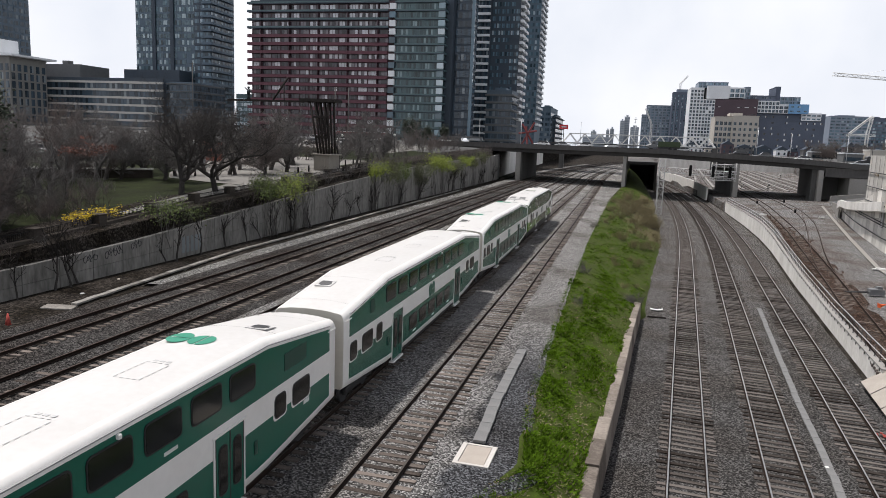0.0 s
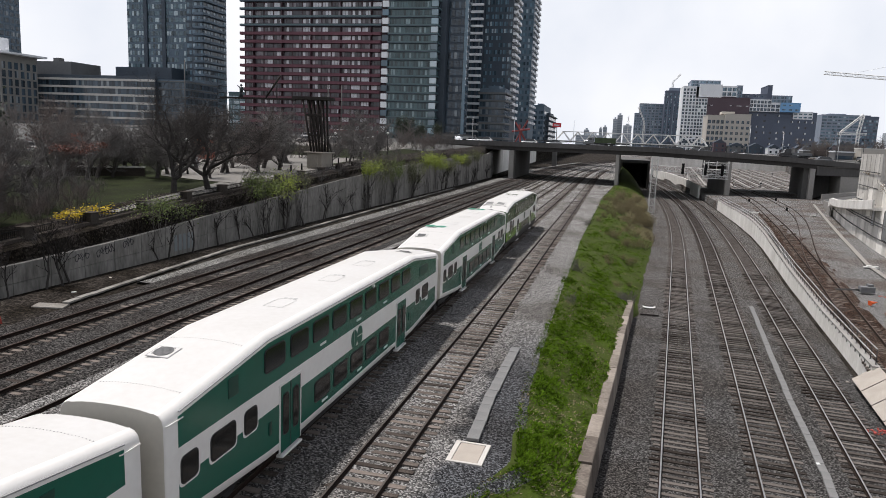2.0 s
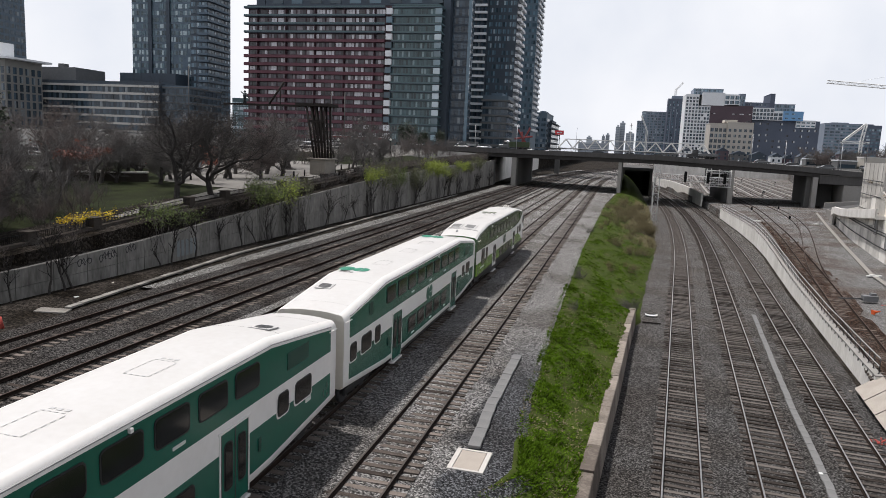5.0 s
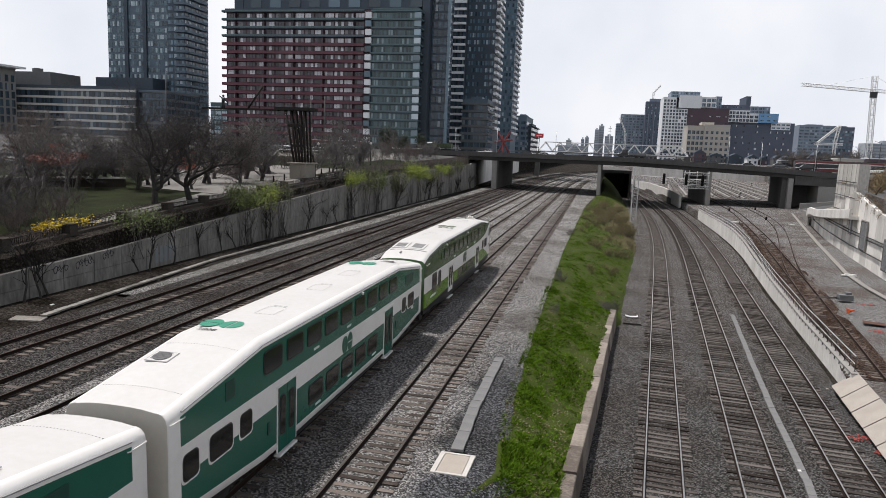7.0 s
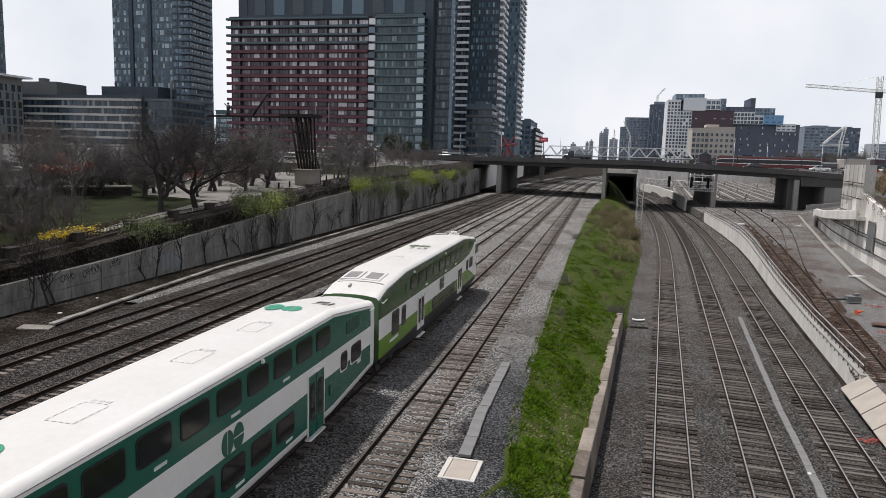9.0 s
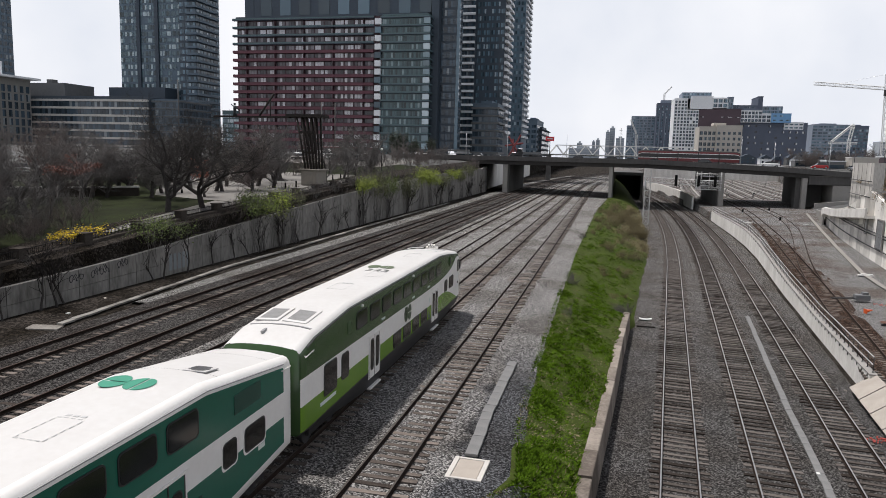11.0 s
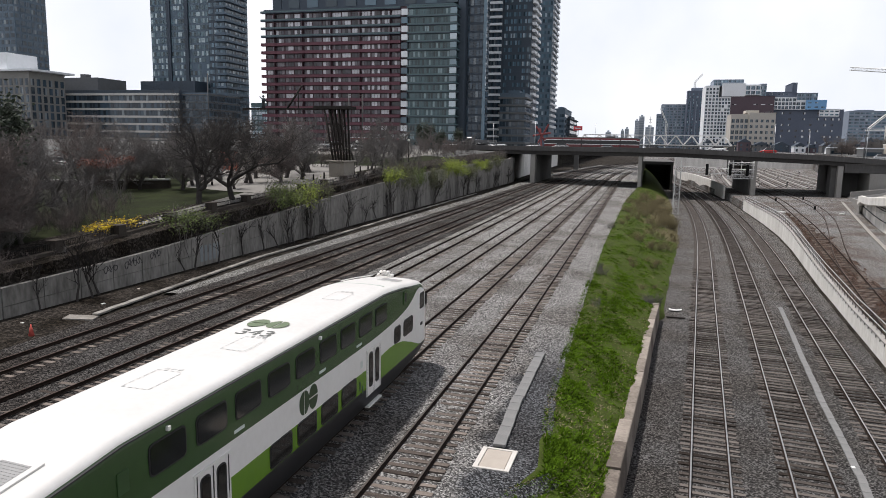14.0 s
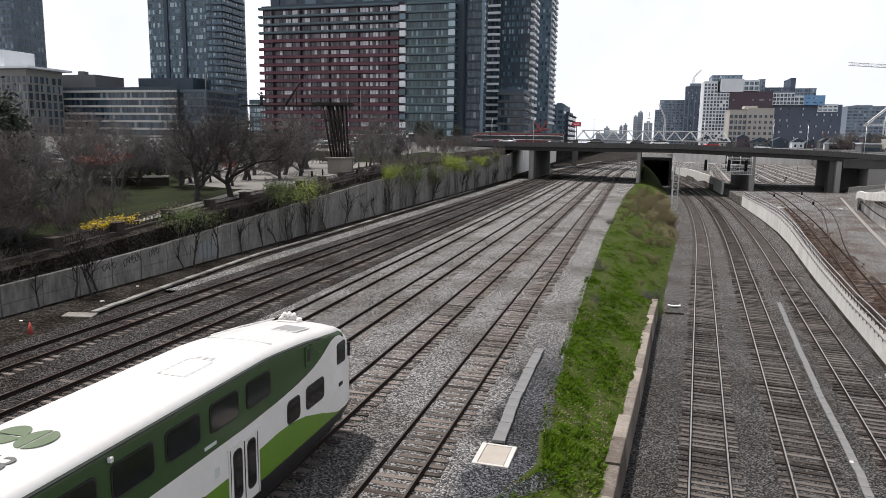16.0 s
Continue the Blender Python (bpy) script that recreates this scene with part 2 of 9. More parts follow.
mat("mark_grey", (0.26, 0.26, 0.26), 0.6, vary=0.1)
mat("mark_faint", (0.46, 0.46, 0.455), 0.6, vary=0.1)
mat("logo_green", (0.03, 0.24, 0.15), 0.4, vary=0.06)
mat("logo_forest", (0.028, 0.055, 0.020), 0.4, vary=0.06)
mat("grille_grey", (0.25, 0.25, 0.245), 0.7, vary=0.25, scale=3, fine=60)


# ---------------------------------------------------------------- mesh helpers
def box(bm, x0, x1, y0, y1, z0, z1, slot=0, bevel=0.0):
    v = [bm.verts.new((x, y, z)) for z in (z0, z1) for y in (y0, y1) for x in (x0, x1)]
    fs = [bm.faces.new([v[i] for i in q]) for q in ((0, 2, 3, 1), (4, 5, 7, 6), (0, 1, 5, 4), (2, 6, 7, 3), (0, 4, 6, 2), (1, 3, 7, 5))]
    for f in fs:
        f.material_index = slot
    if bevel:
        r = bmesh.ops.bevel(bm, geom=list({e for f in fs for e in f.edges}), offset=bevel, segments=2, affect="EDGES", profile=0.5)
        for f in r["faces"]:
            f.material_index = slot
    return fs


def tube(bm, a, b, r, sides=8, r2=None, slot=0):
    a, b = Vector(a), Vector(b)
    d = b - a
    q = d.to_track_quat("Z", "Y")
    r2 = r if r2 is None else r2
    ring = []
    for p, k in ((a, r), (b, r2)):
        ring.append([bm.verts.new(p + q @ Vector((k * math.cos(6.28319 * i / sides), k * math.sin(6.28319 * i / sides), 0))) for i in range(sides)])
    for i in range(sides):
        j = (i + 1) % sides
        f = bm.faces.new((ring[0][i], ring[0][j], ring[1][j], ring[1][i]))
        f.smooth, f.material_index = sides > 5, slot
    for c, flip in ((ring[0], True), (ring[1], False)):
        f = bm.faces.new(c[::-1] if flip else c)
        f.material_index = slot


def mesh_of(bm, name, mats):
    me = bpy.data.meshes.new(name)
    bm.normal_update()
    bm.to_mesh(me)
    bm.free()
    for m in (mats if isinstance(mats, (list, tuple)) else [mats]):
        me.materials.append(MATS[m])
    return me


def part(name, bm, mats, parent=None, label="", at=None):
    """One mesh object, under a thing or a part where one is given."""
    data = bm if isinstance(bm, bpy.types.Mesh) else mesh_of(bm, name, mats)
    ob = new(name, data)
    if parent is not None:
        ob.parent = parent
    if at is not None:
        ob.matrix_basis = at
    if label:
        ob["label"] = label
    return ob


def thing(name, label, category, group="", kind="", at=None):
    ob = new(name)
    ob.empty_display_size = 0.2
    if at is not None:
        ob.matrix_basis = at
    return tagged(ob, label, category, group, kind)


def loft(bm, rings, slots=None, close=False, caps=None, smooth=False):
    """Skin between rings of points; slots(i, j) gives the material of the face after ring i, point j."""
    rows = [[bm.verts.new(p) for p in r] for r in rings]
    for i in range(len(rows) - 1):
        n = len(rows[i])
        for j in range(n if close else n - 1):
            k = (j + 1) % n
            try:
                f = bm.faces.new((rows[i][j], rows[i][k], rows[i + 1][k], rows[i + 1][j]))
            except ValueError:
                continue
            f.smooth = smooth
            if slots:
                f.material_index = slots(i, j)
    if caps is not None:
        f = bm.faces.new(rows[0][::-1])
        f.material_index = caps
        f = bm.faces.new(rows[-1])
        f.material_index = caps
    return rows


def lerp(a, b, k):
    return a + (b - a) * k


def table(x, *pts):
    """Straight lines through (x, value) points."""
    if x <= pts[0][0]:
        return pts[0][1]
    for (a, u), (b, v) in zip(pts, pts[1:]):
        if x <= b:
            return u + (v - u) * (x - a) / (b - a)
    return pts[-1][1]


# ---------------------------------------------------------------- the lie of the land
def bend(y):
    """Sideways run of the lower tracks: straight to 90 m, then curving back."""
    d = max(0.0, y - 90.0)
    d2 = min(d, 260.0)
    return 0.077 * y - 0.000375 * d2 * d2 - 0.195 * (d - d2)


UPPER = [-7.28 - 4.165 * i for i in range(6)]        # centre lines of the upper tracks
LOWER = (1.32, 5.40, 9.60)                           # and of the lower ones, before the bend
LOW_Z = -2.8
YARD_Z = -1.05
WALL_X = -36.0
WALL_OFF = 12.0


def wall_top(y):
    return table(y, (-20, 1.3), (32, 2.12), (38.4, 2.26), (47.4, 2.6), (55.4, 3.13), (68.5, 3.9), (90, 5.1), (116, 6.1), (150, 6.8), (200, 7.3), (260, 7.4))


def park_edge(y):
    return table(y, (-20, 1.4), (36, 3.3), (57, 4.7), (85, 5.9), (97, 6.4), (120, 7.2), (160, 8.2), (190, 8.6), (203, 9.0), (215, 10.4), (400, 10.4))


def yard_wall_x(y):
    """Face of the pale wall between the lower tracks and the yard."""
    return table(y, (0, 12.6), (50, 16.3), (56, 16.8), (63, 17.35), (70, 17.95), (79.5, 18.7), (89, 19.6), (109, 21.55), (125, 22.65), (144, 23.3), (174, 23.7), (200, 23.9), (260, 23.0))


def yard_wall_top(y):
    return table(y, (40, -1.6), (62, -1.7), (72, -1.55), (85, -1.27), (95, -1.08), (106, -0.85), (118, -0.55), (130, -0.4), (165, -0.62), (200, -0.6))


def yard_z(y):
    """Level of the yard, which falls towards the end of the wall."""
    return table(y, (40, -1.72), (66, -1.72), (80, -1.45), (95, -1.2), (110, YARD_Z))


def kerb_x(y):
    return table(y, (0, -1.6), (24, -0.22), (27, -0.05), (31, 0.24), (40, 0.88), (49.3, 1.46), (58.4, 2.13))


def bank_foot(y):
    return table(y, (0, -1.4), (24, 0.0), (31, 0.4), (40, 1.0), (49, 1.6), (58.5, 2.25), (63, 2.45), (71, 3.0), (85, 3.95), (94, 4.75), (109, 5.85), (131, 6.7), (146, 7.0), (186, 7.7), (210, 7.9), (289, 7.2), (330, 4.0))


def bank_head(y):
    return table(y, (0, -4.0), (20, -3.8), (21.4, -3.5), (23.2, -2.55), (25, -2.75), (27.5, -3.15), (31, -3.35), (45, -3.55), (62, -3.7), (84, -3.8), (134, -3.1), (155, -2.7), (180, -1.5), (214, 0.3), (260, 0.6), (330, -2.0))


# ---------------------------------------------------------------- ground and beds
def far_right(y):
    """Foot of the concrete building beside the yard."""
    return table(y, (-20, 27), (40, 28.5), (75, 30.3), (91, 32.3), (107, 34.2), (129, 37.7), (152, 42.1), (186, 49.0), (205, 52), (242, 60), (262, 70), (330, 80), (420, 92), (600, 125), (700, 150))


def ground_profile(y):
    b = bend(y)
    pe = park_edge(y)
    street = table(y, (0, 6.4), (80, 7.0), (120, 7.8), (170, 9.2), (205, 10.4))
    lowl, lowr, yz = bank_foot(y), yard_wall_x(y) if y < 230 else WALL_OFF + b, yard_z(y)
    fr = max(far_right(y), lowr + 12)
    left = table(y, (0, 36.0), (203, 37.5), (241, 40.0), (400, 46), (900, 60))
    rise = max(pe, table(y, (0, 4.4), (60, 5.0), (90, 6.2), (120, 7.6), (170, 9.6)))
    hill = 14.0 if y > 900 else street
    return [(-4500, hill), (-700, street), (-160, street), (-110, street), (-84, lerp(street, rise, 0.5)), (-62, rise), (-50, lerp(pe, rise, 0.6)), (-41.5, pe + 0.1),
            (-left - 2.3, pe - 0.1), (-left - 0.32, pe - 0.3), (-left - 0.28, 0.2), (-left + 1.5, 0.3), (-33.2, 0.2), (-30.5, 0.05), (-18, -0.2),
            (bank_head(y) - 1.2, -0.45), (bank_head(y), -0.30), (lerp(bank_head(y), lowl, 0.9), -2.95), (lowl, -3.1), (lowr - 1, -3.1), (lowr + 0.1, -3.1),
            (lowr + 0.2, yz - 0.3), (lowr + 4, yz - 0.2), (fr - 0.4, yz - 0.05), (fr + 0.5, yz - 0.05), (fr + 0.8, table(y, (0, 4), (100, 7.5), (118, 7.5), (126, -0.9), (262, -0.9), (272, 8.8), (330, 9.2))),
            (fr + 60, street), (500, street), (900, hill), (4500, hill)]


def build_ground():
    ys = [-120, -40, -10] + list(range(0, 260, 4)) + [260, 268, 280, 300, 330, 360, 400, 450, 520, 600, 700, 850, 1000, 1400, 2200, 4500]
    bm = bmesh.new()
    rows = []
    for y in ys:
        rows.append([(x, y, z) for x, z in ground_profile(y)])

    def zone(i, j):
        y = ys[i]
        if j < 4:
            return 2
        if j in (7, 8):
            return 0
        if j < 9:
            return 1 if y < 150 else 2
        if j >= 25:
            return 2
        return 0 if j < 20 else 3
    loft(bm, rows, zone)
    ob = part("ground", bm, ["dirt", "lawn", "street", "gravel_fine"])
    tagged(ob, "ground of soil, lawn, gravel and street around the railway cutting", "ground", kind="structure")


def bed(name, label, xl, xr, y0, y1, z, material, step=2.0, wave=0.03, tilt=0.0):
    """A bed of broken stone, a little uneven, heaped at the sleeper ends and sloping at its edges."""
    bm = bmesh.new()
    n = int((y1 - y0) / step)
    rows = []
    level = z if callable(z) else (lambda y: base)
    base = z
    for i in range(n + 1):
        y = lerp(y0, y1, i / n)
        z = level(y)
        a, c = xl(y), xr(y)
        cols = [a - 0.5, a] + [lerp(a, c, k / 26) for k in range(1, 26)] + [c, c + 0.5]
        row = []
        for k, x in enumerate(cols):
            h = wave * noise.noise((x * 0.9, y * 0.5, 3.0)) + wave * 0.6 * noise.noise((x * 2.3, y * 1.7, 8.0))
            row.append((x, y, z + tilt * (a + 0.0 - x) + h - (0.32 if k in (0, len(cols) - 1) else 0.0)))
        rows.append(row)
    loft(bm, rows, smooth=True)
    ob = part(name, bm, material)
    tagged(ob, label, "ballast bed", kind="structure")


SLEEPER = {}


def sleeper_mesh(seed, mat_name, half=1.32):
    key = (seed, mat_name, half)
    if key not in SLEEPER:
        bm = bmesh.new()
        rnd = random.Random(seed)
        box(bm, -half + rnd.uniform(-0.08, 0.05), half + rnd.uniform(-0.05, 0.08), -0.115, 0.115, -0.17, 0.0)
        for v in bm.verts:
            v.co.x += rnd.uniform(-0.015, 0.015)
            v.co.y += rnd.uniform(-0.012, 0.012)
            if v.co.z > -0.05:
                v.co.z += rnd.uniform(-0.012, 0.008)
        SLEEPER[key] = mesh_of(bm, "sleeper", mat_name)
    return SLEEPER[key]


def railway_track(label, path, z, y0, y1, near=(5.0, 95.0), head="rail_head", gap=0.56, gauge=1.55, sink=0.0, seed=1, half=1.32, wood="sleeper"):
    """Two rails on wooden sleepers, along x = path(y)."""
    rnd = random.Random(seed)
    level = z if callable(z) else (lambda y: base)
    base = z
    root = thing("railway_track", label, "railway track", "railway tracks", "structure")
    for side in (-1, 1):
        bm = bmesh.new()
        rows = []
        y = y0
        while y < y1 + 0.1:
            z = level(y)
            d = (path(y + 0.5) - path(y - 0.5))
            nx = 1.0 / math.hypot(1, d)
            c = path(y) + side * gauge / 2 * nx
            yy = y - side * gauge / 2 * d * nx
            prof = [(-0.07, -0.165), (-0.07, -0.145), (-0.014, -0.12), (-0.014, -0.05), (-0.036, -0.035), (-0.036, -0.006), (-0.028, 0.0),
                    (0.028, 0.0), (0.036, -0.006), (0.036, -0.035), (0.014, -0.05), (0.014, -0.12), (0.07, -0.145), (0.07, -0.165)]
            rows.append([(c + px * nx, yy - px * d * nx, z + pz) for px, pz in prof])
            y += 3.0 if y < 120 else 8.0
        loft(bm, rows, lambda i, j: 1 if j in (5, 6, 7) else 0, caps=0)
        part("rail", bm, ["rail_side", head], root, "steel rail with a worn running surface")
    # sleepers
    far = bmesh.new()
    y = y0 + rnd.random() * gap
    made = 0
    while y < y1:
        z = level(y)
        x = path(y) + rnd.uniform(-0.05, 0.05)
        d = path(y + 0.5) - path(y - 0.5)
        a = -math.atan(d) + rnd.uniform(-0.012, 0.012)
        if near[0] <= y <= near[1] and made < 300:
            ob = new("sleeper", sleeper_mesh(rnd.randrange(7), wood, half))
            ob.parent = root
            ob.matrix_basis = Matrix.Translation((x, y, z - 0.165 - sink - rnd.uniform(0, 0.02))) @ Matrix.Rotation(a, 4, "Z")
            made += 1
        elif y < 330:
            f = box(far, -half, half, -0.115, 0.115, -0.17, 0.0)
            m = Matrix.Translation((x, y, z - 0.168 - sink - rnd.uniform(0, 0.02))) @ Matrix.Rotation(a, 4, "Z")
            for v in {v for q in f for v in q.verts}:
                v.co = m @ v.co
        y += gap * rnd.uniform(0.94, 1.06)
    if len(far.verts):
        tagged(part("sleepers", far, "sleeper_far" if wood == "sleeper" else "sleeper_low", root), kind="stuff")
    else:
        far.free()
    return root


def upper_path(i):
    def path(y):
        d = max(0.0, y - 235.0)
        e = min(d, 260.0)
        return UPPER[i] + 0.0003 * e * e + 0.156 * (d - e)
    return path


def lower_path(i):
    return lambda y: LOWER[i] + bend(y)


def build_tracks():
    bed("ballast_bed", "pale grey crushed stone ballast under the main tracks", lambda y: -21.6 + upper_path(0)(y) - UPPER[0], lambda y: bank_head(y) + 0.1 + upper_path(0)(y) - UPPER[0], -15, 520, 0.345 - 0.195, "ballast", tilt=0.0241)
    bed("ballast_bed", "dark sooty crushed stone ballast beside the old wall", lambda y: -30.6 + upper_path(0)(y) - UPPER[0], lambda y: -21.9 + upper_path(0)(y) - UPPER[0], -15, 520, 0.56 - 0.215, "ballast_dark", tilt=0.0241)
    bed("ballast_bed", "light grey gravel shoulder beside the cable trough", lambda y: table(y, (20, -31.3), (43, -31.7), (56, -32.3), (98, -32.7), (150, -33.0), (200, -33.6)) + upper_path(0)(y) - UPPER[0], lambda y: -30.35 + upper_path(0)(y) - UPPER[0], 41, 420, 0.30, "ballast_side")
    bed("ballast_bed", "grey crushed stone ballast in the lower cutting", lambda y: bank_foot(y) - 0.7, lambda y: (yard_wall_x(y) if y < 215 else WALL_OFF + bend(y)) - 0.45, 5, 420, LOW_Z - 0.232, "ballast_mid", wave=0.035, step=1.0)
    for i in range(6):
        railway_track(["straight track beside the grass bank, brown sleepers, worn rails", "straight track that carries the train", "straight track with grey sleepers",
                       "straight track with grey sleepers", "sooty track with sleepers sunk in dark ballast", "sooty outer track near the concrete wall"][i],
                      upper_path(i), 0.1 * i, -12, 800, near=(8, 84) if i < 2 else (20, 68), sink=0.0 if i in (0, 1) else (0.02 if i < 4 else 0.045), head="rail_dull" if i < 4 else "rail_rust", seed=11 + i)
    for i in range(3):
        railway_track("curved lower track with weathered brown sleepers and shiny rails" if i < 2 else "curved lower track beside the concrete wall, rust-stained sleepers", lower_path(i), LOW_Z, 8, 420, near=(20, 86), sink=0.018, seed=31 + i, half=1.26, gauge=1.60, wood="sleeper_low")


# ---------------------------------------------------------------- walls
def build_left_wall():
    """Retaining wall of cast panels with a cap, rising towards the bridge."""
    root = thing("wall_south", "weathered concrete retaining wall of cast panels with graffiti", "retaining wall", kind="structure")
    y, w = -14.0, 3.05
    rnd = random.Random(5)
    core = bmesh.new()
    rows = []
    for k in range(0, 45):
        yy = -14 + k * 5.0
        t = wall_top(yy)
        rows.append([(WALL_X - 0.3, yy, -0.4), (WALL_X - 0.06, yy, -0.4), (WALL_X - 0.06, yy, t - 0.02), (WALL_X - 0.3, yy, t - 0.02)])
    loft(core, rows, close=True, caps=0)
    part("core", core, "concrete_dark", root)
    while y < 200:
        for lo, hi in ((0.0, 0.52), (0.52, 1.0)):
            a0, a1 = y + 0.035, y + w - 0.035
            t0, t1 = wall_top(a0), wall_top(a1)
            bm = bmesh.new()
            x0 = WALL_X + rnd.uniform(-0.012, 0.012)
            q = [(a0, lerp(-0.3, t0, lo) + 0.02), (a1, lerp(-0.3, t1, lo) + 0.02), (a1, lerp(-0.3, t1, hi) - 0.02), (a0, lerp(-0.3, t0, hi) - 0.02)]
            v = [bm.verts.new((x0 - 0.08, *p)) for p in q] + [bm.verts.new((x0, p[0], p[1])) for p in q]
            for f in ((4, 5, 6, 7), (0, 1, 5, 4), (1, 2, 6, 5), (2, 3, 7, 6), (3, 0, 4, 7)):
                bm.faces.new([v[i] for i in f])
            part("panel", bm, "wall_panel", root)
        y += w
    # upper band set back, with a coping
    bm = bmesh.new()
    rows = []
    for k in range(0, 54):
        yy = -14 + k * 4.0
        t, e = wall_top(yy), park_edge(yy)
        rows.append([(-38.2, yy, t - 0.6), (-36.32, yy, t - 0.02), (-36.9, yy, t + 0.15), (-37.7, yy, e - 0.25), (-38.2, yy, e - 0.2)])
    loft(bm, rows, caps=0)
    ob = part("verge", bm, "dirt", root, "dark overgrown verge above the wall")


mat("wall_panel", (0.20, 0.192, 0.178), 0.92, vary=0.5, scale=0.7, fine=4, bump=0.4, bump_scale=9, tint=(0.125, 0.119, 0.108), streak=3)


def build_right_wall():
    """Pale concrete wall between the lower tracks and the yard, with a pipe railing."""
    root = thing("wall_yard", "pale concrete retaining wall with a galvanised pipe railing", "retaining wall", kind="structure")
    y0, y1 = 46.0, 176.0
    n = 50
    bm = bmesh.new()
    rows = []
    for i in range(n + 1):
        y = lerp(y0, y1, i / n)
        x, t = yard_wall_x(y), yard_wall_top(y)
        rows.append([(x, y, -3.2), (x, y, t - 0.06), (x + 0.06, y, t), (x + 0.34, y, t), (x + 0.4, y, t - 0.06), (x + 0.4, y, -3.2)])
    loft(bm, rows, caps=0)
    part("wall", bm, "concrete_pale", root)
    bm = bmesh.new()     # weathered coping on its head
    loft(bm, [[(yard_wall_x(y) - 0.03, y, yard_wall_top(y) - 0.08), (yard_wall_x(y) - 0.03, y, yard_wall_top(y) + 0.004), (yard_wall_x(y) + 0.43, y, yard_wall_top(y) + 0.004), (yard_wall_x(y) + 0.43, y, yard_wall_top(y) - 0.08)] for y in (lerp(y0 - 0.02, y1 + 0.02, i / n) for i in range(n + 1))], close=True, caps=0)
    part("coping", bm, "concrete", root)
    y = y0 + 0.5
    rail = {0.45: bmesh.new(), 0.95: bmesh.new()}
    last = None
    while y < y1:
        x, t = yard_wall_x(y) + 0.28, yard_wall_top(y)
        bm = bmesh.new()
        tube(bm, (x, y, t), (x, y, t + 0.98), 0.028, 6)
        box(bm, x - 0.07, x + 0.07, y - 0.07, y + 0.07, t, t + 0.015)
        part("post", bm, "steel_dark", root)
        bm = bmesh.new()
        box(bm, x - 0.325, x - 0.26, y - 0.05, y + 0.05, t - 0.26, t - 0.09)
        part("bracket", bm, "steel_dark", root)
        if last:
            for k, m in rail.items():
                tube(m, (last[0], last[1], last[2] + k), (x, y, t + k), 0.032, 6)
        last = (x, y, t)
        y += 1.25 if y < 110 else 2.5
    for m in rail.values():
        part("pipe_rail", m, "steel_galv", root)
    # tan slabs beyond the wall's end
    for i in range(6):
        y = 45.2 - i * 2.35
        bm = bmesh.new()
        box(bm, -0.85, 0.85, -1.15, 1.15, -0.10, 0.0, bevel=0.015)
        x = yard_wall_x(y) + 0.2
        ob = part("concrete_slab", bm, "slab_tan", at=pose(x - 0.5, y, -2.15 - 0.03 * i, 0, -38, -4.4))
        tagged(ob, "tan concrete slab laid on the slope between the tracks", "concrete slab", "sloping slabs")


def build_kerb():
    root = thing("retaining_kerb", "low concrete retaining kerb at the foot of the grass bank", "retaining wall", kind="structure")
    rnd = random.Random(3)
    y = 6.0
    while y < 58.2:
        a, b = y + 0.012, min(y + 2.6, 58.4) - 0.012
        z = -1.6 + rnd.uniform(-0.02, 0.02) + (0.10 if 26 < y < 31 else 0.0)
        w = 0.50 + rnd.uniform(-0.03, 0.03) + (0.06 if y < 31 else 0)
        bm = bmesh.new()
        rows = []
        for t in (a, b):
            x = kerb_x(t)
            rows.append([(x - w, t, -2.6), (x - w, t, z), (x - 0.04, t, z), (x, t, z - 0.04), (x + 0.10, t, -3.2)])
        loft(bm, rows, close=True, caps=0)
        part("segment", bm, "kerb_stone", root)
        y += 2.6


mat("kerb_stone", (0.215, 0.188, 0.160), 0.92, vary=0.40, scale=1.2, fine=9, bump=0.35, bump_scale=14, random_by="object", tint=(0.19, 0.160, 0.135))


def bank_edge(y):
    return lerp(kerb_x(min(y, 58.4)) - 0.42, bank_foot(y) + 0.25 * noise.noise((y * 0.4, 3.0, 1.0)), min(1.0, max(0.0, (y - 58.2) / 1.5)))


def bank_z(x, y):
    h, f = bank_head(y), bank_edge(y)
    zf = table(y, (57.8, -1.66), (61, -2.9), (500, -2.95))
    k = min(1.0, max(0.0, (x - h) / max(0.5, f - h)))
    rough = min(1.0, max(0.0, (x - h) / 0.9))
    crest = table(y, (178, 0.0), (236, 1.0))     # the end before the underpass stays high
    slope = table(y, (205, 0.0), (242, 1.0))
    return lerp(-0.30, zf, k ** (1.12 + 2 * crest)) + 0.6 * crest * (1 - k ** 4) + 4.4 * slope * (1 - k) * rough + rough * (0.10 * noise.noise((x * 0.5, y * 0.35, 0.0)) + 0.12 * noise.noise((x * 1.5, y * 1.1, 4.0)) + 0.05 * noise.noise((x * 3.6, y * 2.9, 9.0)))


def build_bank():
    bm = bmesh.new()
    rows = []
    for i in range(0, 170):
        y = 5 + i * (0.8 if i < 80 else 2.0) - (0 if i < 80 else 96)
        h, f = bank_head(y), bank_edge(y)
        rows.append([(lerp(h - 0.5, f + 0.15, k / 16), y, bank_z(lerp(h - 0.5, f + 0.15, k / 16), y) + (-0.3 if k in (0,) else 0)) for k in range(17)] + [(f + 0.5, y, -3.3)])
    def dry(i, j):
        x, y, z = rows[i][j]
        return 1 if 106 < y < 196 and j / 16 > 0.34 + 0.9 * abs(y - 150) / 100 * 0.8 + 0.5 * noise.noise((x * 0.5, y * 0.13, 6.0)) else 0
    loft(bm, rows, dry, smooth=True)
    tagged(part("grass_bank", bm, ["bank_soil", "bank_dry"]), "green grassy embankment between the upper and lower tracks", "embankment", kind="structure")


